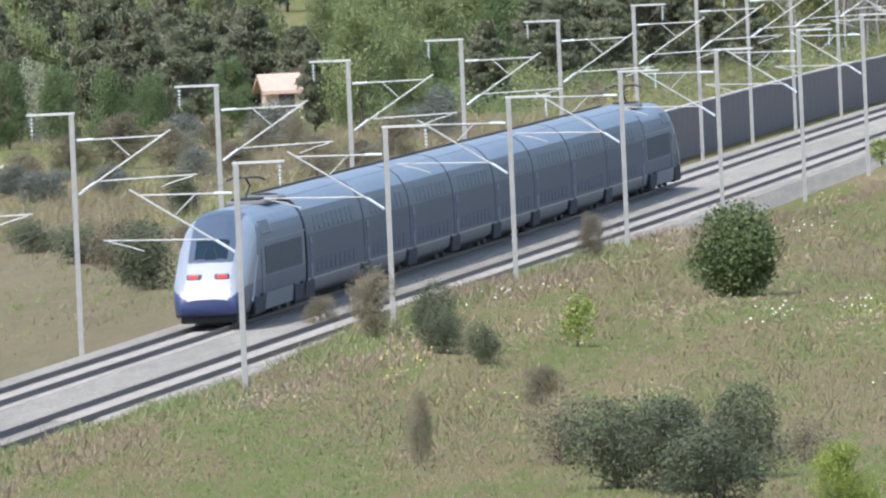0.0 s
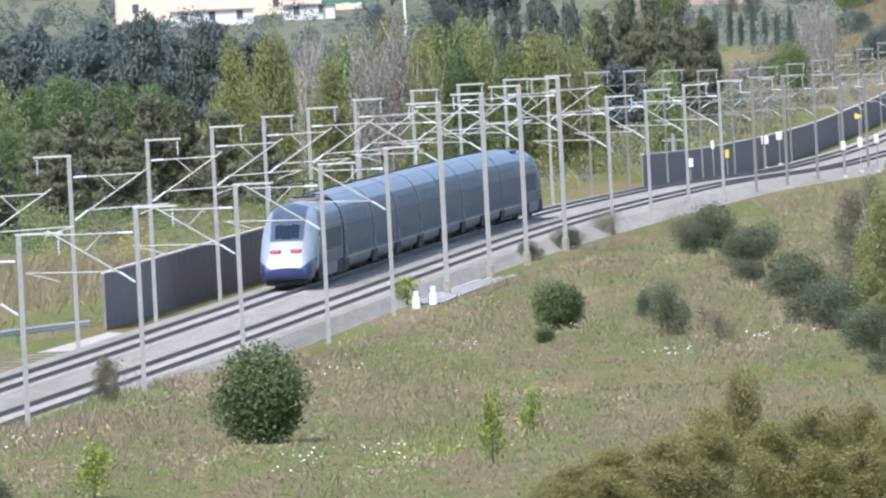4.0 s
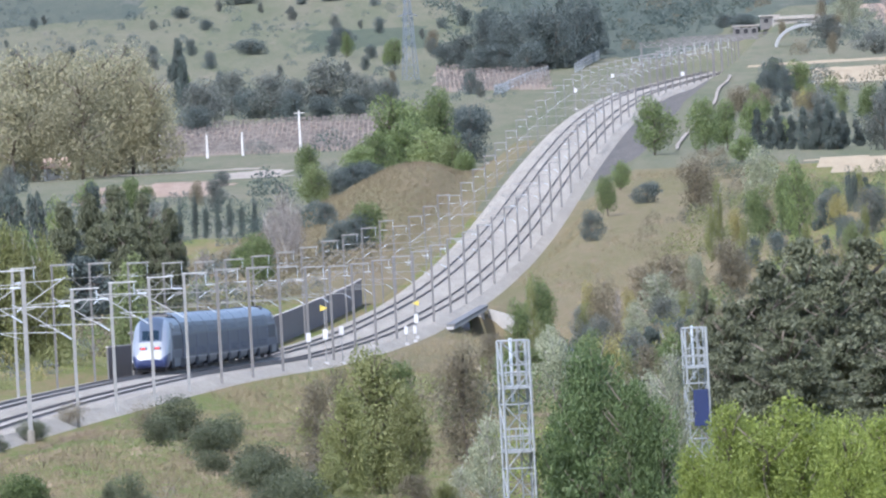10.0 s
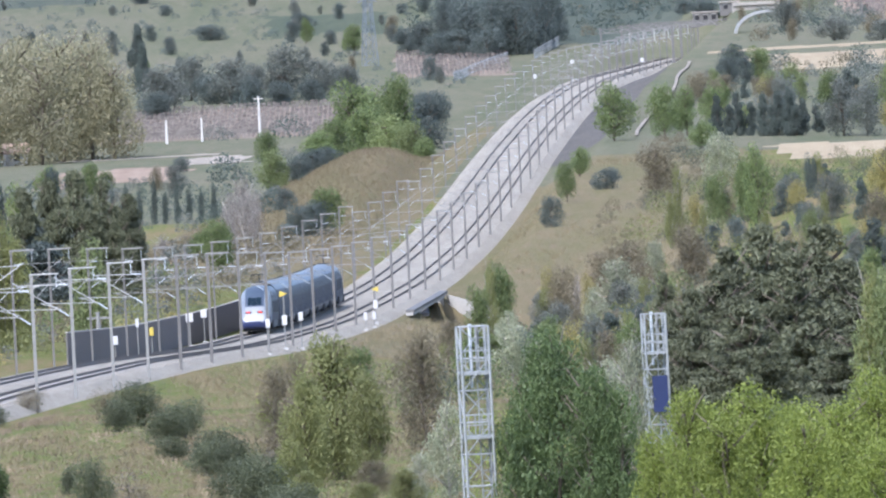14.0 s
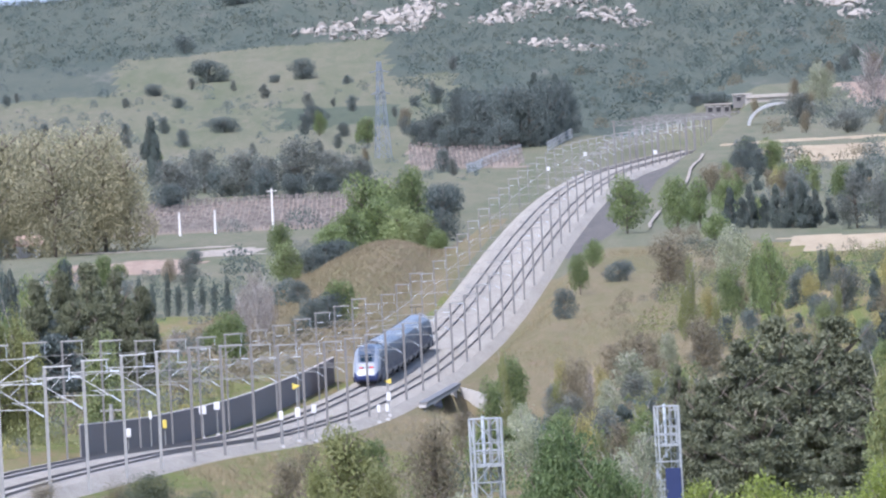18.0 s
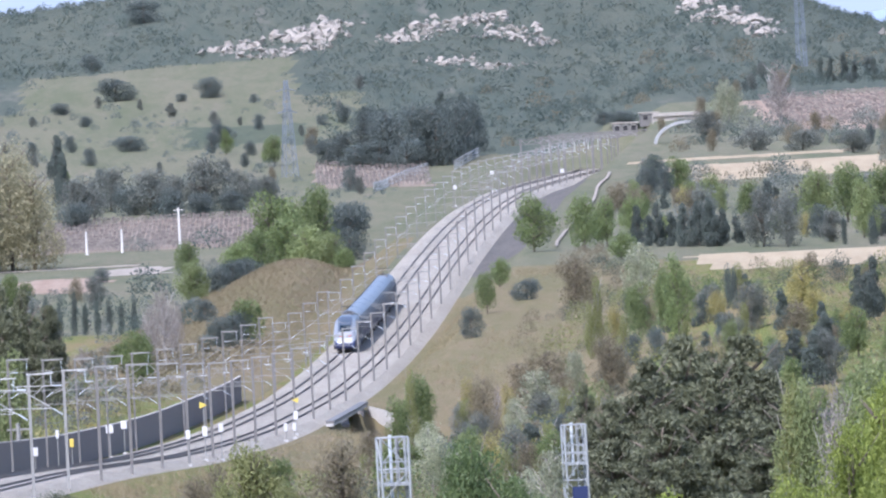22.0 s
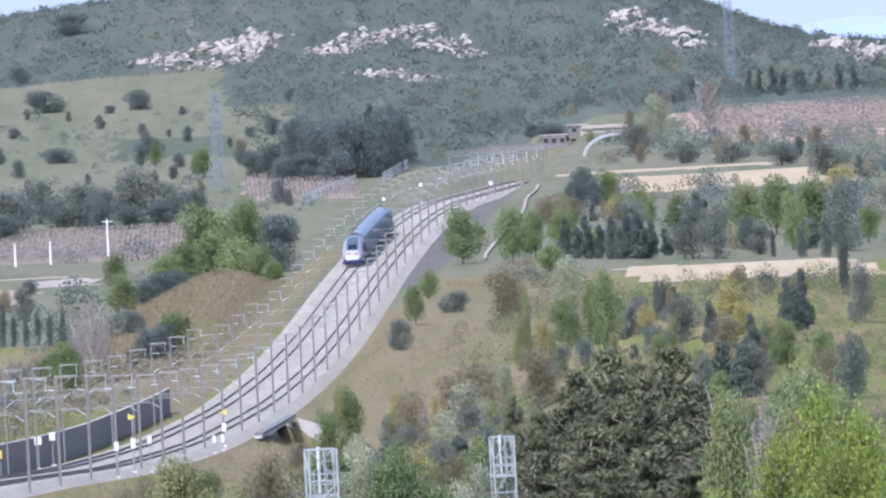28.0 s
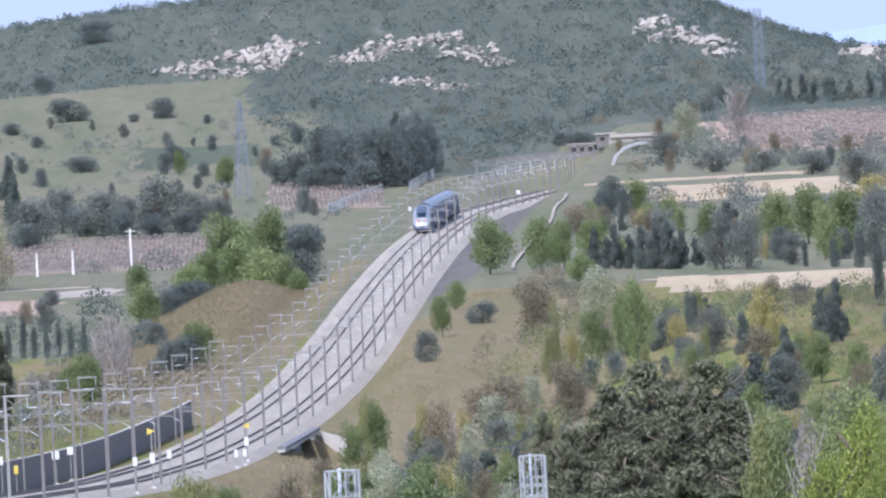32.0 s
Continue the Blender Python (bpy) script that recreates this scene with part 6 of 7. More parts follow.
def gantry(x, y):
    g = thing("gantry", "dark steel lattice gantry on two legs", "gantry", pose(x, y, float(ground(x, y))))
    for px in (-1.0, 7.5):
        for a, b in ((-0.7, -0.25), (0.7, 0.25)):
            part("leg", Shape().tube([(px + a, 0, -0.3), (px + b, 0, 6.4)], 0.12, 5), STEEL_DULL, g)
        for k in range(5):
            s = 1 if k % 2 else -1
            part("brace", Shape().tube([(px - s * (0.65 - 0.09 * k), 0, 1.2 * k + 0.2), (px + s * (0.56 - 0.09 * k), 0, 1.2 * k + 1.4)], 0.07, 4), STEEL_DULL, g)
    part("beam", Shape().box(-2.0, -0.2, 5.6, 10, 0.2, 5.85).box(-2.0, -0.2, 6.4, 10, 0.2, 6.6), STEEL_DULL, g)
    for k in range(10):
        part("web", Shape().tube([(-1.8 + 1.15 * k, 0, 5.8 if k % 2 else 6.45), (-0.65 + 1.15 * k, 0, 6.45 if k % 2 else 5.8)], 0.06, 4), STEEL_DULL, g)
    part("peak", Shape().tube([(-1.0, 0, 6.5), (-1.0, 0, 8.2)], 0.12, 5, 0.05), STEEL_DULL, g)


gantry(109.5, 3050)


# ---- the far cutting: arch and overbridge ----
def tunnel_arch():
    t = thing("tunnel_arch", "white concrete arch rim of a tunnel mouth in the hillside", "tunnel", kind="structure")
    x0, y0, z0 = 76.2, 3335.0, -13.7
    s = Shape()
    v = []
    for k, a in enumerate(np.linspace(0, math.pi * 0.56, 25)):
        for r, dy in ((0, 0), (0.5, 0), (0.5, 6), (0, 6)):
            v.append((x0 - (5.8 + r) * math.cos(a), y0 + dy, z0 + (4.0 + r) * math.sin(a)))
    s.add(v, [(4 * i + j, 4 * i + (j + 1) % 4, 4 * i + 4 + (j + 1) % 4, 4 * i + 4 + j) for i in range(24) for j in range(4)] + [(0, 1, 2, 3), (99, 98, 97, 96)])
    part("rim", s, WHITE, t, "white arch rim")


tunnel_arch()


def overbridge():
    o = thing("overbridge", "pale concrete road bridge over the cutting", "bridge", kind="structure")
    part("deck", Shape().box(75, 3586, -10.6, 84.6, 3594, -8.8, 0.05), SLEEPER, o)
    part("parapet", Shape().box(75, 3585.6, -8.796, 84.6, 3585.9, -8.1, 0.03), SLEEPER, o)
    for x in (76, 80, 84):
        part("pier", Shape().box(x - 0.4, 3588, -20, x + 0.4, 3592, -10.6, 0.05), CONCRETE, o)


overbridge()


# ---- portals and a building at the far end of the line ----
def portal(y, legs):
    """A steel portal across the tracks."""
    x, z = track_x(y), float(track_z(y)) - 0.8
    p = thing("catenary_portal", "grey steel portal spanning the tracks", "gantry", pose(x, y, z), group="catenary portals")
    for d in legs:
        part("leg", Shape().box(d - 0.16, -0.16, -0.5, d + 0.16, 0.16, 8.6, 0.02), STEEL_DULL, p)
    for h in (7.5, 8.3):
        part("chord", Shape().box(legs[0] - 0.6, -0.1, h, legs[-1] + 0.6, 0.1, h + 0.16, 0.01), STEEL_DULL, p)
    n = int((legs[-1] - legs[0]) / 1.1)
    for k in range(n):
        a = legs[0] + (legs[-1] - legs[0]) * k / n
        b = legs[0] + (legs[-1] - legs[0]) * (k + 1) / n
        part("web", Shape().tube([(a, 0, 7.6 if k % 2 else 8.35), (b, 0, 8.35 if k % 2 else 7.6)], 0.05, 4), STEEL, p)
    for d in (0, RIGHT):
        part("drop_post", Shape().tube([(d + 1.4, 0, 7.5), (d + 1.4, 0, 5.6)], 0.07, 5), ARM, p)
        part("registration_arm", Shape().tube([(d + 1.4, 0, 5.9), (d - 0.3, 0, 5.7)], 0.05, 5), ARM, p)


for y, legs in ((3330, (-4, 9.5)), (3440, (-3, 12)), (3520, (-3.5, 6.8, 14)), (3600, (-3, 6.8, 14))):
    portal(y, legs)


def lineside_building(x, y, wide, high):
    b = thing("lineside_building", "low technical building with a pale roof and dark openings", "building", pose(x, y, float(ground(x, y))), group="buildings by the line")
    part("wall", Shape().box(-wide / 2, -3, -1, wide / 2, 3, high, 0.03), STEEL_DULL, b)
    part("roof", Shape().box(-wide / 2 - 0.3, -3.3, high + 0.003, wide / 2 + 0.3, 3.3, high + 0.3, 0.04), SLEEPER, b, "pale flat roof")
    n = max(2, int(wide / 1.7))
    for k in range(n):
        px = -wide / 2 + wide * (k + 0.5) / n
        o = part("opening", Shape().box(px - 0.45, -3.04, high * 0.25, px + 0.45, -2.96, high * 0.8, 0.01), DARK, b, "dark opening")
        part("lintel", Shape().box(px - 0.55, -3.08, high * 0.8, px + 0.55, -2.96, high * 0.9, 0.01), CONCRETE, o)


lineside_building(71.3, 3690, 5.2, 2.0)
lineside_building(76.6, 3680, 4.6, 1.7)


def mesh_fence(points, tall):
    """A steel mesh fence: posts, rails and upright wires."""
    f = thing("mesh_fence", "blue-grey steel mesh fence beside the line", "fence")
    for (xa, ya), (xb, yb) in zip(points, points[1:]):
        n = max(2, int(math.hypot(xb - xa, (yb - ya) * 0.1) / 0.9))
        spots = [(xa + (xb - xa) * k / n, ya + (yb - ya) * k / n) for k in range(n + 1)]
        base = [(px, py, float(ground(px, py))) for px, py in spots]
        for p in base[:-1]:
            part("post", Shape().tube([(p[0], p[1], p[2] - 0.3), (p[0], p[1], p[2] + tall)], 0.07, 5), TOWER, f)
        for h in (0.15, 0.5, 0.85):
            part("rail", Shape().tube([(p[0], p[1], p[2] + tall * h) for p in base], 0.045, 4), TOWER, f)
        mesh = Shape()
        for p, q in zip(base, base[1:]):
            for u in (0.2, 0.4, 0.6, 0.8):
                m = [p[i] + (q[i] - p[i]) * u for i in range(3)]
                mesh.tube([(m[0], m[1], m[2]), (m[0], m[1], m[2] + tall * 0.95)], 0.03, 4)
        tagged(part("mesh", mesh, TOWER, f), kind="stuff")


mesh_fence([(16.7, 3474), (20.4, 3554), (24.4, 3598), (29.0, 3634)], 2.0)
mesh_fence([(34.4, 3634), (37.2, 3666), (40.4, 3698)], 2.2)


# ---- palisade beside the lane ----
def palisade(x0, y0, x1, y1, count):
    p = thing("palisade_fence", "pale blue-grey steel palisade fence beside bushes", "fence")
    pale = Shape().add([(-0.04, -0.012, -0.3), (0.04, -0.012, -0.3), (0.04, 0.012, -0.3), (-0.04, 0.012, -0.3), (-0.04, -0.012, 1.1), (0.04, -0.012, 1.1), (0.04, 0.012, 1.1), (-0.04, 0.012, 1.1), (0, 0, 1.2)],
                       [(3, 2, 1, 0), (0, 1, 5, 4), (1, 2, 6, 5), (2, 3, 7, 6), (3, 0, 4, 7), (4, 5, 8), (5, 6, 8), (6, 7, 8), (7, 4, 8)]).mesh("pale", TOWER)
    for k in range(count):
        u = k / (count - 1)
        x, y = x0 + (x1 - x0) * u, y0 + (y1 - y0) * u
        shared("pale", pale, p, pose(x, y, float(ground(x, y))))
    for h in (0.3, 0.9):
        part("rail", Shape().tube([(x0, y0 + 0.05, float(ground(x0, y0)) + h), (x1, y1 + 0.05, float(ground(x1, y1)) + h)], 0.03, 5), TOWER, p)


palisade(0.5, 514, 2.1, 537, 13)
# ---- fields, tracks and paths ----
def patch(name, mat, label, category, y0, y1, left, right, layer=1, edge=0.12, where=None):
    """A field of the land's own facets, with an uneven outline, laid close over the ground."""
    x, y, z = (g[:-1, :-1] * 0.25 + g[1:, :-1] * 0.25 + g[:-1, 1:] * 0.25 + g[1:, 1:] * 0.25 for g in GRID)
    wy = edge * (y1 - y0) * (waves(x, y * 0.1, 4.1, left * 0.1) + 0.5 * waves(x, y * 0.1, 1.3, y0 * 0.01))
    wx = edge * min(right - left, 40) * (waves(x * 0.3, y, 37, y0 * 0.01) + 0.5 * waves(x, y, 11, left * 0.1))
    inside = (y > y0 + wy) & (y < y1 + wy) & (x > left + wx) & (x < right + wx)
    if where is not None:
        inside &= where(x, y)
    cols = GRID[0].shape[1]
    r, c = np.nonzero(inside)
    corners = np.stack([r * cols + c, r * cols + c + 1, (r + 1) * cols + c + 1, (r + 1) * cols + c], 1)
    used, index = np.unique(corners, return_inverse=True)
    s = Shape()
    s.v = np.stack([GRID[0].ravel()[used], GRID[1].ravel()[used], GRID[2].ravel()[used] + 0.015 * layer], 1).tolist()
    s.f = index.reshape(-1, 4).tolist()
    return whole(name, s, mat, label, category, kind="structure", soft=True)


def drape(name, mat, label, category, y0, y1, left, right, lift=0.2, skew=0.0, steps=(24, 12)):
    """A field laid on the land between two x at its near and far end."""
    s, (n, m) = Shape(), steps
    v = []
    for i in range(n + 1):
        y = y0 + (y1 - y0) * i / n
        for k in range(m + 1):
            u = k / m
            bulge = 1 - 0.16 * (2 * i / n - 1) ** 4 + 0.05 * math.sin(y * 0.031 + left) if skew == 0 else 1
            x = (left + right) / 2 + (right - left) * (u - 0.5) * bulge + skew * i / n
            rough_edge = 0.02 * (y1 - y0) * math.sin(x * 0.9 + y0) * (i in (0, n))
            v.append((x, y + rough_edge, float(ground(x, y + rough_edge)) + lift))
    s.add(v, [(i * (m + 1) + k, i * (m + 1) + k + 1, (i + 1) * (m + 1) + k + 1, (i + 1) * (m + 1) + k) for i in range(n) for k in range(m)])
    return whole(name, s, mat, label, category, kind="structure", soft=True)


SOIL = land_material("bare_soil", ((0.22, 0.155, 0.11), (0.28, 0.205, 0.15)), ((0.31, 0.235, 0.175), (0.38, 0.30, 0.225)), (0.36, 0.285, 0.215), 0.08)
TAN = land_material("dry_field", ((0.29, 0.23, 0.145), (0.35, 0.285, 0.185)), ((0.36, 0.295, 0.19), (0.43, 0.355, 0.235)), (0.40, 0.33, 0.22), 0.06)
VINE = land_material("vineyard_soil", ((0.165, 0.125, 0.09), (0.22, 0.175, 0.13)), ((0.24, 0.19, 0.145), (0.31, 0.255, 0.20)), (0.29, 0.235, 0.18), 0.12)
# Meadow tones lean slightly bluish, for haze over the plain.
MEADOW = land_material("green_meadow", ((0.095, 0.105, 0.06), (0.13, 0.138, 0.08)), ((0.135, 0.13, 0.085), (0.18, 0.165, 0.11)), (0.19, 0.165, 0.12), 0.05, (0.40, 0.6))
CROP = land_material("dark_crop", ((0.06, 0.075, 0.05), (0.085, 0.10, 0.065)), ((0.08, 0.092, 0.06), (0.11, 0.118, 0.075)), (0.12, 0.12, 0.07), 0.05)
PALE = land_material("pale_gravel", ((0.32, 0.28, 0.225), (0.39, 0.345, 0.28)), ((0.37, 0.325, 0.265), (0.44, 0.39, 0.325)), (0.40, 0.345, 0.285), 0.3)
# Scrub floor has its blue raised to put the hill's haze into the colour.
MAQUIS = land_material("hazed_maquis_floor", ((0.055, 0.07, 0.054), (0.078, 0.092, 0.07)), ((0.078, 0.088, 0.064), (0.105, 0.112, 0.082)), (0.16, 0.15, 0.12), 0.03)
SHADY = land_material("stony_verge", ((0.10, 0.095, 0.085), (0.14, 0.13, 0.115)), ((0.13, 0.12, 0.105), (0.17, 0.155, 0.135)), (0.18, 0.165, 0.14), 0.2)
DRYBANK = land_material("dry_bank", ((0.13, 0.118, 0.056), (0.168, 0.15, 0.073)), ((0.168, 0.134, 0.076), (0.225, 0.18, 0.108)), (0.215, 0.162, 0.107), 0.1)
patch("pasture", MEADOW, "grey-green rough pasture across the plain", "meadow", 2320, 4150, -420, 300, 1, 0.01)
patch("hillside", MAQUIS, "dark scrub-covered hillside", "hillside", 4065, 4870, -420, 420, 3, 0.02)
patch("hillside", MAQUIS, "dark scrub-covered slope", "hillside", 3700, 4110, 18, 320, 2, 0.05)
patch("meadow", MEADOW, "round green meadow below the rocks", "meadow", 4040, 4270, -62, 3, 4, 0.05)
patch("field", VINE, "reddish-brown vineyard with bare vines", "field", 3110, 3350, -55, -3, 2, 0.03)
patch("field", PALE, "pale bare stony ground beside a field", "field", 2855, 2930, -31, -20, 4, 0.16)
patch("farm_track", PALE, "thin pale farm track", "path", 2950, 2966, -52, -26, 4, 0.1)
patch("field", MEADOW, "narrow green meadow strip", "field", 2960, 3080, -60, -32, 2)
patch("field", SOIL, "ploughed tan field", "field", 2690, 2840, -52, -31, 3, 0.1)
patch("field", TAN, "dry tan field with a green edge", "field", 2225, 2340, 52, 84, 2, 0.07)
patch("field", TAN, "dry orange-tan terrace field", "field", 2900, 3110, 66, 104, 2, 0.06)
patch("field", TAN, "narrow straw-coloured terrace edge above a tan field", "field", 3150, 3176, 62, 102, 3, 0.1)
patch("field", SOIL, "pinkish vineyard on the slope", "field", 3420, 3690, 96, 170, 3, 0.06)
patch("field", VINE, "reddish vineyard below dark trees", "field", 3540, 3690, 6, 29, 2, 0.06)
patch("field", CROP, "dark green crop field", "field", 3810, 3930, -22, 6, 2, 0.1)
patch("verge", SHADY, "dark stony verge between the line and a path", "verge", 2420, 3400, -100, 200, 2, 0.0, lambda x, y: (x - track_x(y) > 8.6) & (x - track_x(y) < 15.5 - 4 * ease(2900, 3400, y)))
patch("hillside", DRYBANK, "dry tan grass bank across the tracks", "hillside", 540, 800, -200, 100, 2, 0.0, lambda x, y: (x - track_x(y) < -3.6) & (x - track_x(y) > -30 + 6 * waves(x, y, 9, 2)))
patch("hillside", DRYBANK, "dry brownish grass bank beside the line", "hillside", 1440, 2330, -100, 200, 2, 0.0, lambda x, y: (x - track_x(y) > 8.6) & (x - track_x(y) < 38 + 5 * waves(x, y, 60, 2)))
patch("hillside", DRYBANK, "dry tan grass mound beside the line", "hillside", 1900, 2640, -100, 200, 2, 0.0, lambda x, y: (x - track_x(y) < -4.5) & (x - track_x(y) > -34 + 4 * waves(x, y, 60, 2)))
ASPHALT = plain("worn_asphalt", (0.12, 0.115, 0.11), 0.9, 0, 6, 0.25, 0.01)
drape("lane", ASPHALT, "narrow asphalt lane across the foot of the slope", "road", 688.5, 694.5, -10, 110, 0.02, 0.001, (3, 60))
SAND = land_material("pale_sand", ((0.48, 0.43, 0.35), (0.58, 0.53, 0.44)), ((0.54, 0.49, 0.40), (0.64, 0.59, 0.50)), (0.50, 0.45, 0.36), 0.3)
drape("service_road", SAND, "pale gravel service road beside the track", "road", 668, 832, -49.3, -46.5, 0.03, 8.4, (60, 10))


def footpath():
    s, pts = Shape(), [(36.8, 2430), (37.6, 2470), (40.5, 2560), (43.6, 2645), (47.6, 2760), (51.5, 2900), (55.5, 3030)]
    v = []
    ys = np.arange(2430, 3030, 12.0)
    for y in ys:
        x = float(np.interp(y, [p[1] for p in pts], [p[0] for p in pts])) + 0.25 * math.sin(y * 0.03)
        for k in (-0.24, 0.24):
            v.append((x + k, y, float(ground(x + k, y)) + 0.3))
    s.add(v, [(2 * i, 2 * i + 1, 2 * i + 3, 2 * i + 2) for i in range(len(ys) - 1)])
    whole("footpath", s, PALE, "pale stony path climbing beside the line", "path", kind="structure")


footpath()


def skylight(tree, bsdf):
    bsdf.inputs["Base Color"].default_value = (0, 0, 0, 1)
    bsdf.inputs["Roughness"].default_value = 1
    bsdf.inputs["Emission Color"].default_value = (0.34, 0.40, 0.475, 1)
    bsdf.inputs["Emission Strength"].default_value = 1.0


SKYCOLOUR = material("pale_hazy_sky", skylight)
whole("backdrop", Shape().add([(-2600, 4990, -60), (2600, 4990, -60), (2600, 4990, 260), (-2600, 4990, 260)], [(0, 1, 2, 3)]), SKYCOLOUR, "pale hazy blue sky low over the horizon", "sky", kind="structure")
# Distance haze is put into the mountains' base colour as pale blue.
FARBLUE = plain("haze_blue_mountain", (0.30, 0.38, 0.50), 1.0, 0, 0.01, 0.1)


def far_mountains():
    s, v = Shape(), []
    xs = np.arange(-2600, 2601, 20.0)
    for x in xs:
        top = 15.0 + 3.0 * math.sin(x * 0.013 + 1) + 2 * math.sin(x * 0.037) + 1.0 * math.sin(x * 0.11)
        v += [(x, 4930, -30), (x, 4940, top), (x, 4955, -30)]
    f = []
    for i in range(len(xs) - 1):
        f += [(3 * i, 3 * i + 3, 3 * i + 4, 3 * i + 1), (3 * i + 1, 3 * i + 4, 3 * i + 5, 3 * i + 2)]
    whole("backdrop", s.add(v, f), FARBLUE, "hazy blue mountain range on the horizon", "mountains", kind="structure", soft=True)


far_mountains()


# ---- undergrowth, scrub and grass ----
def undergrowth(name, label, mat, count, x0, x1, y0, y1, low, high, leaves, seed, by_track=False, size=0.3, keep=None):
    """Many small shrubs as one mesh: each a half-round heap of leaves on the ground."""
    g = np.random.default_rng(seed)
    y = y0 + (y1 - y0) * g.random(count)
    x = x0 + (x1 - x0) * g.random(count)
    if by_track:
        x = x + track_x(y)
    if keep is not None:
        ok = keep(x, y)
        x, y = x[ok], y[ok]
        count = len(x)
    h = low + (high - low) * g.random(count) ** 2
    w = h * (0.5 + 0.5 * g.random(count))
    z = ground(x, y)
    way = g.normal(size=(count, leaves, 3))
    way /= np.linalg.norm(way, axis=2)[:, :, None]
    way[:, :, 2] = np.abs(way[:, :, 2])
    depth = (0.75 + 0.4 * g.random((count, leaves)))[:, :, None]
    centre = np.stack([x, y, z], 1)[:, None, :] + way * depth * np.stack([w, w, h * 0.9], 1)[:, None, :]
    n = count * leaves
    way, centre = way.reshape(n, 3), centre.reshape(n, 3)
    a = np.cross(way + g.normal(size=(n, 3)) * 0.8, g.normal(size=(n, 3)))
    a /= np.linalg.norm(a, axis=1)[:, None] + 1e-9
    b = np.cross(way + g.normal(size=(n, 3)) * 0.7, a)
    b /= np.linalg.norm(b, axis=1)[:, None] + 1e-9
    s = (np.repeat(h, leaves) * size * (0.6 + 0.8 * g.random(n)))[:, None]
    p = np.stack([centre - a * s, centre - b * s * 0.6 + way * s * 0.3, centre + a * s, centre + b * s * 0.6 + way * s * 0.3], 1).reshape(-1, 3)
    i = np.arange(n) * 4
    sh = Shape()
    sh.v, sh.f = p.tolist(), np.concatenate([np.stack([i, i + 1, i + 2], 1), np.stack([i, i + 2, i + 3], 1)]).tolist()
    whole(name, sh, mat, label, "undergrowth", kind="stuff")


# Haze on the far hill is tinted into the maquis leaf colour.
LEAF["maquis"] = leafy("hazed_maquis_leaves", (0.07, 0.092, 0.076), (0.105, 0.13, 0.105))
LEAF["heath"] = leafy("olive_heath_leaves", (0.084, 0.1, 0.07), (0.142, 0.155, 0.112))
LEAF["dry"] = leafy("dry_grass_blades", (0.172, 0.14, 0.074), (0.28, 0.232, 0.133), 0.8, 0.3)
LEAF["grass"] = leafy("green_grass_blades", (0.12, 0.15, 0.048), (0.215, 0.245, 0.09), 0.8, 0.3)
LEAF["weeds"] = leafy("brown_weed_stems", (0.15, 0.112, 0.075), (0.26, 0.2, 0.135), 0.8, 0.3)


def open_land(x, y):
    """Fields stay free of scrub."""
    for y0, y1, xa, xb in ((3110, 3350, -50, -3), (2690, 3080, -62, -18), (2195, 2420, 48, 92), (2960, 3240, 64, 106), (3480, 3700, 98, 152), (3540, 3690, 5, 30), (3820, 3950, -22, 8), (4060, 4260, -58, 0)):
        x = np.where((y > y0) & (y < y1) & (x > xa) & (x < xb), 1e6, x)
    return (x < 1e5) & ((np.abs(x - track_x(y) - 2.4) > 13 + 9 * (y > 2300)) | (y > 3730))


undergrowth("undergrowth", "green shrubs under the trees behind the line", LEAF["green"], 260, -85, -18, 1180, 2000, 0.8, 2.6, 400, 11, True, 0.045)
undergrowth("undergrowth", "pale green shrubs behind the noise barrier", LEAF["poplar"], 90, -26, -10, 1180, 1750, 0.8, 2.6, 420, 12, True, 0.04)
undergrowth("undergrowth", "pale thin shrubs behind the noise barrier", LEAF["poplar"], 260, -60, -11, 1060, 1850, 0.8, 3.0, 420, 13, True, 0.04)
undergrowth("undergrowth", "yellow shrubs behind the noise barrier", LEAF["gold"], 30, -24, -11, 1000, 1800, 0.8, 2.2, 400, 14, True, 0.04)
undergrowth("undergrowth", "grey-green scrub in the valley", LEAF["heath"], 330, 26, 85, 980, 2350, 0.8, 3.0, 396, 15, True, 0.041, open_land)
undergrowth("undergrowth", "brown scrub in the valley", LEAF["brown"], 420, 24, 85, 980, 2400, 0.8, 2.6, 396, 16, True, 0.041, open_land)
undergrowth("undergrowth", "green bushes in the valley", LEAF["green"], 240, 28, 85, 1000, 2400, 0.8, 3.2, 396, 17, True, 0.041, open_land)
undergrowth("undergrowth", "pale scrub in the valley", LEAF["poplar"], 200, 28, 85, 1000, 2400, 1.0, 3.5, 396, 27, True, 0.041, open_land)
undergrowth("undergrowth", "dense green thicket at the foot of the wood", LEAF["green"], 170, -75, -28, 1040, 1300, 0.8, 2.4, 300, 31, True, 0.055)
undergrowth("undergrowth", "brown brushwood at the foot of the wood", LEAF["brown"], 170, -75, -24, 1020, 1250, 0.6, 2.0, 300, 32, True, 0.05)
undergrowth("undergrowth", "brown brushwood beyond the second barrier", LEAF["brown"], 260, -45, -12, 1500, 2150, 0.8, 2.8, 200, 33, True, 0.07)
undergrowth("undergrowth", "olive brushwood beyond the second barrier", LEAF["olive"], 160, -50, -12, 1300, 2150, 0.8, 2.8, 200, 34, True, 0.07)
undergrowth("undergrowth", "green thicket under the near trees", LEAF["green"], 90, 4, 34, 640, 960, 0.6, 2.0, 500, 18, False, 0.035, lambda x, y: (y < 686) | (y > 698))
undergrowth("undergrowth", "lime-green thicket under the near trees", LEAF["lime"], 90, 3, 30, 600, 900, 0.6, 1.9, 500, 19, False, 0.035, lambda x, y: (y < 686) | (y > 698))
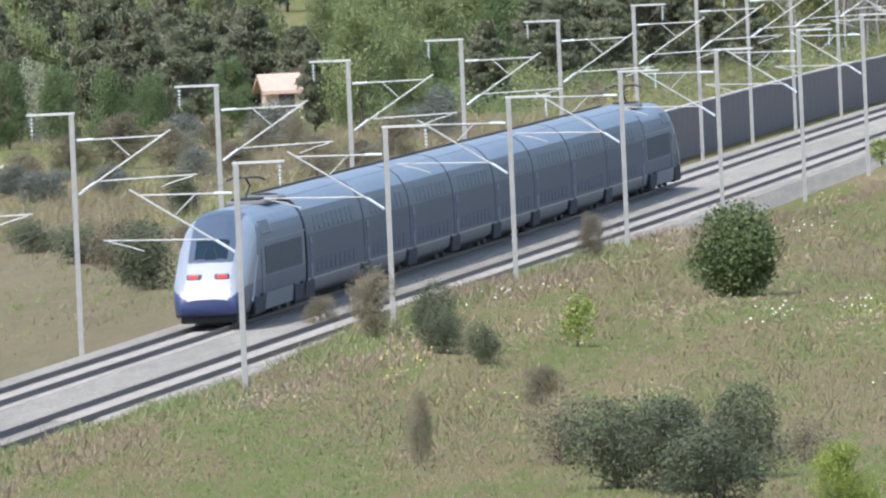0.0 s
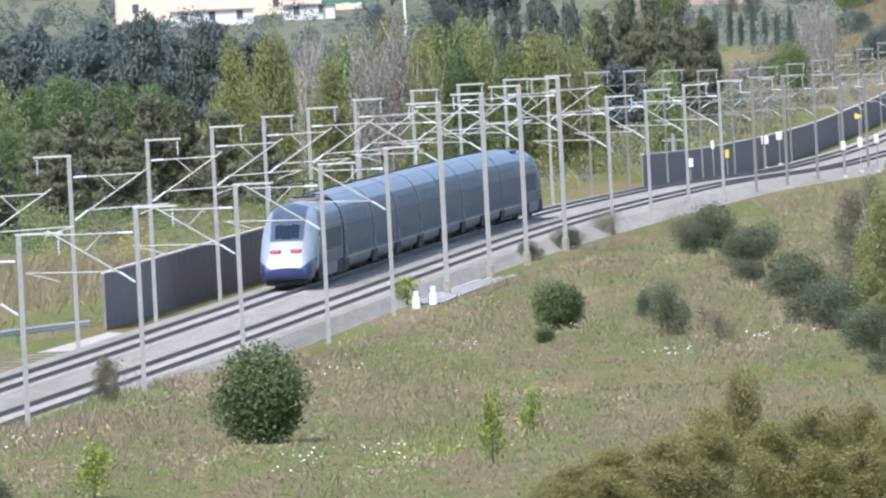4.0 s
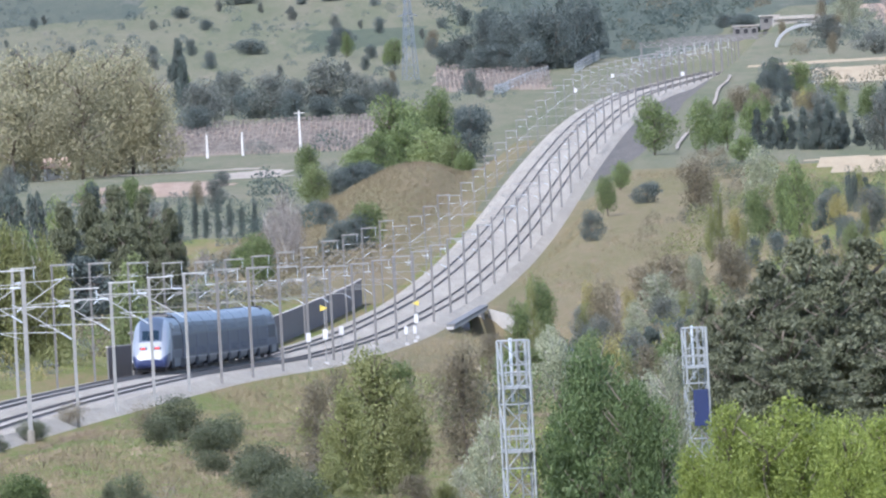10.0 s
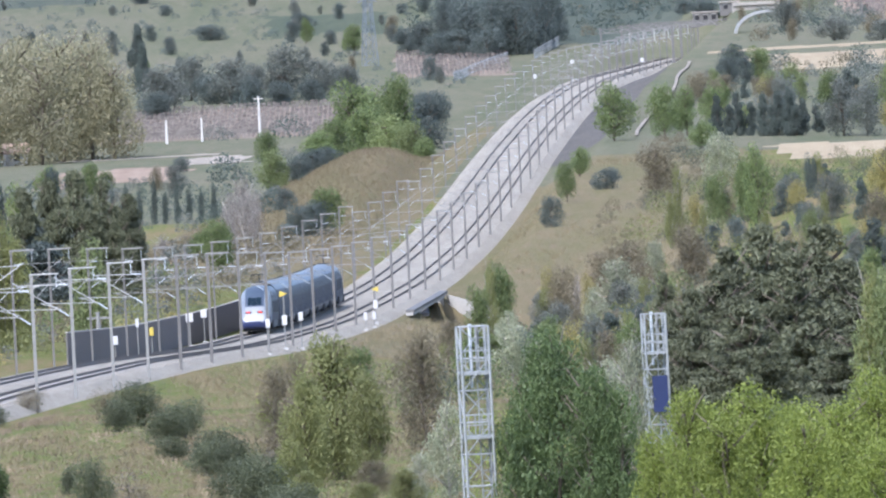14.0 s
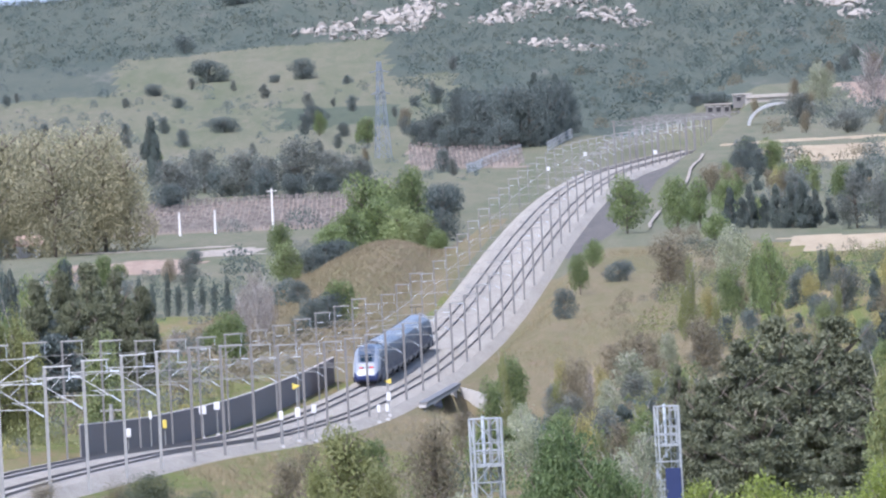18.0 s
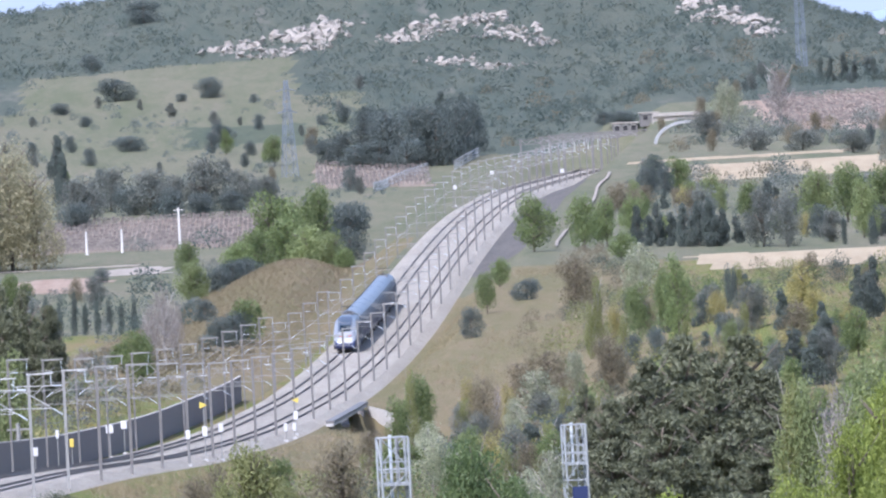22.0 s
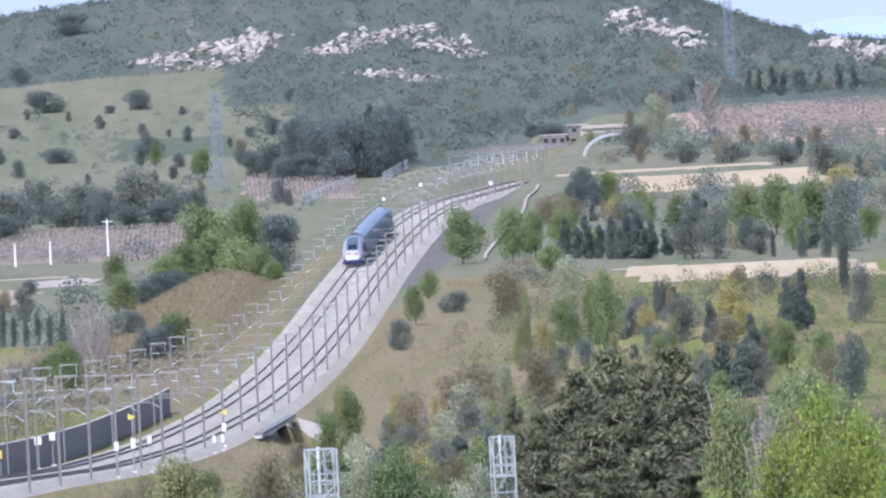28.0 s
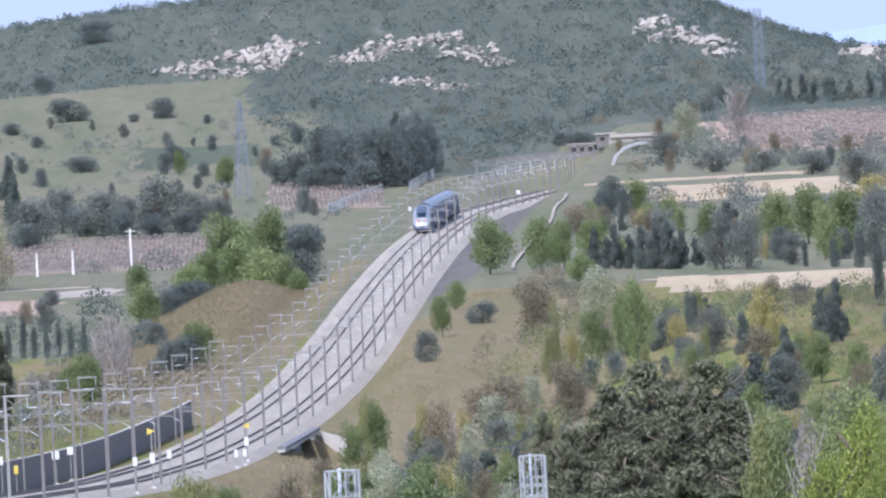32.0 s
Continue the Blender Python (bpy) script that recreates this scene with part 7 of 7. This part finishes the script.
undergrowth("undergrowth", "brown thicket under the near trees", LEAF["brown"], 90, 2, 30, 640, 960, 0.6, 2.0, 500, 20, False, 0.035, lambda x, y: (y < 686) | (y > 698))
undergrowth("scrub", "dark maquis scrub covering the far hill", LEAF["maquis"], 13000, -260, 260, 3760, 4760, 0.5, 2.4, 26, 21, False, 0.15, lambda x, y: open_land(x, y) & ((y > 4260) | (x > 5)))
undergrowth("scrub", "olive scrub covering the far hill", LEAF["heath"], 9000, -260, 260, 3760, 4760, 0.5, 2.0, 24, 22, False, 0.15, lambda x, y: open_land(x, y) & ((y > 4260) | (x > 5)))
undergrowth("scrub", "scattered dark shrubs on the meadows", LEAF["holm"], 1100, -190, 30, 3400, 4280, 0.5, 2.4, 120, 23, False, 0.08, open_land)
undergrowth("hedges", "dark hedges and thickets across the plain", LEAF["maquis"], 420, -190, -8, 2250, 3600, 1.0, 4.5, 306, 24, False, 0.054, open_land)
undergrowth("hedges", "green hedges and thickets across the plain", LEAF["olive"], 420, -190, -8, 2250, 3600, 1.0, 4.0, 306, 25, False, 0.054, open_land)
undergrowth("hedges", "bushy terraces right of the line", LEAF["olive"], 450, 40, 190, 2350, 3700, 1.0, 4.2, 324, 26, False, 0.054, open_land)
undergrowth("hedges", "dark bushes on the terraces", LEAF["maquis"], 450, 40, 190, 2350, 4050, 1.0, 4.0, 324, 28, False, 0.054, open_land)
undergrowth("hedges", "brown bushes on the terraces", LEAF["brown"], 400, 30, 190, 2300, 4050, 1.0, 3.6, 324, 29, False, 0.054, open_land)


def vines(count, x0, x1, y0, y1, seed):
    g = np.random.default_rng(seed)
    rows = np.arange(y0, y1, 7.0)
    s = Shape()
    for y in rows:
        for x in np.arange(x0, x1, 0.9):
            px, py = x + g.normal() * 0.1, y + g.normal() * 0.3
            z, h = float(ground(px, py)) + 0.2, 0.9 + 0.4 * g.random()
            t = g.normal() * 0.25
            s.add([(px - 0.06, py, z), (px + 0.06, py, z), (px + t + 0.05, py, z + h), (px + t - 0.05, py, z + h)], [(0, 1, 2, 3)])
            s.add([(px - 0.35, py, z + h * 0.75), (px + 0.35, py, z + h * 0.8), (px + 0.3, py, z + h * 0.95), (px - 0.3, py, z + h)], [(0, 1, 2, 3)])
    whole("vines", s, LEAF["bare"], "rows of bare brown vines", "vines", kind="stuff")


vines(0, -50, -3, 3112, 3348, 1)
vines(0, 6, 29, 3542, 3688, 2)
vines(0, 100, 150, 3482, 3698, 3)


def grass(name, label, mat, count, x0, x1, y0, y1, low, high, seed, patch, sign):
    """Tufts of blades on the near slopes, thick where the patchy swell of the land is high (or low)."""
    g = np.random.default_rng(seed)
    y = y0 + (y1 - y0) * g.random(count)
    x = x0 + (x1 - x0) * g.random(count) + track_x(y)
    swell = waves(x, y * 0.11, patch, seed % 2) + 0.5 * waves(x, y * 0.12, patch * 0.3, 3)
    ok = (sign * swell + 0.22 * g.normal(size=count) > -0.03) & (np.abs(x - track_x(y) - 2.4) > 7.6 - 3.3 * (1 - ease(690, 790, y)) * (x > track_x(y)))
    x, y = x[ok], y[ok]
    n, blades = len(x), 5
    z = ground(x, y) - 0.03
    turn = g.random((n, blades)) * 2 * math.pi
    off = g.normal(size=(n, blades, 2)) * 0.13
    h = ((low + (high - low) * g.random(n) ** 1.6)[:, None] * (0.6 + 0.5 * g.random((n, blades))))
    lean = g.normal(size=(n, blades, 2)) * 0.6 * h[:, :, None]
    bx, by = x[:, None] + off[:, :, 0], y[:, None] + off[:, :, 1]
    half = 0.014 + 0.02 * g.random((n, blades))
    p0 = np.stack([bx - np.cos(turn) * half, by - np.sin(turn) * half, np.repeat(z[:, None], blades, 1)], -1)
    p1 = np.stack([bx + np.cos(turn) * half, by + np.sin(turn) * half, np.repeat(z[:, None], blades, 1)], -1)
    p2 = np.stack([bx + lean[:, :, 0], by + lean[:, :, 1], z[:, None] + h], -1)
    v = np.stack([p0, p1, p2], 2).reshape(-1, 3)
    s = Shape()
    s.v, s.f = v.tolist(), np.arange(len(v)).reshape(-1, 3).tolist()
    whole(name, s, mat, label, "grass", kind="stuff")


grass("grass", "dry straw-coloured grass on the slope", LEAF["dry"], 70000, 6.6, 42, 430, 1060, 0.05, 0.22, 41, 1.5, 1)
grass("grass", "green grass on the slope", LEAF["grass"], 76000, 6.6, 42, 430, 1060, 0.05, 0.2, 43, 1.5, -1)
grass("grass", "brown dry weeds on the slope", LEAF["weeds"], 34000, 7.5, 42, 430, 1060, 0.05, 0.26, 45, 0.9, 1)
grass("grass", "tall straw-coloured clumps on the slope", LEAF["dry"], 9000, 8, 40, 470, 900, 0.25, 0.6, 61, 1.6, 1)
grass("grass", "tall green weeds along the track edge", LEAF["grass"], 5000, 6.4, 9.5, 430, 780, 0.2, 0.55, 63, 1.3, -1)
grass("grass", "brown weeds along the track edge", LEAF["weeds"], 6000, 6.6, 11, 430, 1000, 0.2, 0.6, 65, 1.4, 1)
grass("grass", "tall pale reeds beside the line", LEAF["dry"], 9000, -34, -11, 780, 1000, 0.4, 1.5, 47, 6.0, 1)
grass("grass", "green grass left of the line", LEAF["grass"], 7000, -60, -7, 560, 1150, 0.15, 0.6, 49, 6.0, -1)
grass("grass", "dry grass left of the line", LEAF["dry"], 18000, -60, -7, 560, 1150, 0.15, 0.6, 51, 6.0, 1)
grass("grass", "dry grass on the embankments", LEAF["dry"], 14000, 9, 34, 1060, 2300, 0.2, 0.9, 53, 7.0, 1)
grass("grass", "dry grass on the mound", LEAF["dry"], 30000, -34, -9, 2050, 2600, 0.2, 0.7, 55, 14.0, 1)
grass("grass", "brown grass on the mound", LEAF["weeds"], 14000, -34, -9, 2050, 2600, 0.2, 0.6, 57, 14.0, -1)


grass("grass", "small bright green patch of fresh grass", LEAF["lime"], 2600, 23.8, 26.7, 590, 634, 0.06, 0.2, 67, 1e6, 0)


def flowers(name, label, mat, clusters, each, seed):
    """Flower heads in loose clusters over the slope."""
    g = np.random.default_rng(seed)
    cy = g.uniform(520, 900, clusters)
    cx = track_x(cy) + g.uniform(9, 32, clusters)
    x = np.repeat(cx, each) + g.normal(size=clusters * each) * 0.7
    y = np.repeat(cy, each) + g.normal(size=clusters * each) * 7
    z = ground(x, y) + g.uniform(0.15, 0.4, len(x))
    r = g.uniform(0.02, 0.05, len(x))
    a = g.uniform(0, 6.28, len(x))
    rings = [np.stack([x + r * np.cos(a + k * 1.571), y + r * np.sin(a + k * 1.571) * 0.6, z + r * np.sin(a + k * 1.571) * 0.8], 1) for k in range(4)]
    s = Shape()
    s.v = np.stack(rings, 1).reshape(-1, 3).tolist()
    s.f = np.arange(len(s.v)).reshape(-1, 4).tolist()
    whole(name, s, mat, label, "flowers", kind="stuff")


flowers("wild_flowers", "small whitish flower heads in the grass", plain("white_petals", (0.55, 0.53, 0.46), 0.8, 0, 20, 0.2), 9, 18, 71)
flowers("wild_flowers", "small yellow flower heads in the grass", plain("yellow_petals", (0.45, 0.38, 0.10), 0.8, 0, 20, 0.2), 12, 12, 73)
flowers("seed_heads", "pinkish dry seed heads in the grass", plain("dry_seed_heads", (0.27, 0.205, 0.14), 0.9, 0, 20, 0.2), 60, 40, 75)


# ---- pale rocks on the far hill ----
ROCK = plain("pale_limestone", (0.31, 0.28, 0.235), 0.9, 0, 0.8, 0.25, 0.1)


def outcrop(x, y, wide, deep, high, count, seed):
    g = np.random.default_rng(seed)
    o = thing("rock_outcrop", "pale limestone outcrop on the scrubby hillside", "rocks", group="rock outcrops")
    for _ in range(int(count * 3.6)):
        px = x + g.normal() * wide * 0.3
        py = y + g.normal() * deep * 0.3
        r = (0.32 + 1.25 * g.random() ** 2.4) * high
        way = g.normal(size=(9, 3))
        way /= np.linalg.norm(way, axis=1)[:, None]
        bm = bmesh.new()
        for w in way:
            bm.verts.new((w[0] * r * 1.3, w[1] * r, w[2] * r * 0.9))
        hull = bmesh.ops.convex_hull(bm, input=bm.verts)
        me = bpy.data.meshes.new("stone")
        bm.to_mesh(me)
        bm.free()
        me.materials.append(ROCK)
        shared("stone", me, o, pose(px, py, float(ground(px, py)) + r * 0.45, 0, 0, g.random() * 360))


for k, (x, y, wide, deep, high, count) in enumerate([
        (-11, 4324, 12, 40, 0.9, 20), (-1, 4291, 12, 40, 0.8, 20), (6, 4353, 14, 40, 1.1, 36), (13, 4378, 8, 40, 1.0, 24), (9, 4314, 8, 40, 0.8, 16), (30, 4333, 10, 40, 0.9, 16), (37, 4364, 12, 40, 0.9, 20), (49, 4382, 12, 40, 0.9, 20), (57, 4323, 10, 40, 0.9, 22), (63, 4280, 8, 40, 0.8, 14), (42, 4197, 12, 40, 0.7, 16), (51, 4161, 12, 40, 0.7, 16), (102, 4320, 8, 40, 1.0, 20), (101, 4216, 6, 40, 0.8, 10), (111, 4182, 10, 40, 1.0, 26), (114, 4107, 7, 40, 0.9, 16), (109, 4237, 8, 40, 0.8, 14), (146, 4073, 9, 40, 1.2, 26), (151, 4004, 9, 40, 1.2, 26)]):
    outcrop(x, y, wide, deep, high, count, 300 + k)


motions()
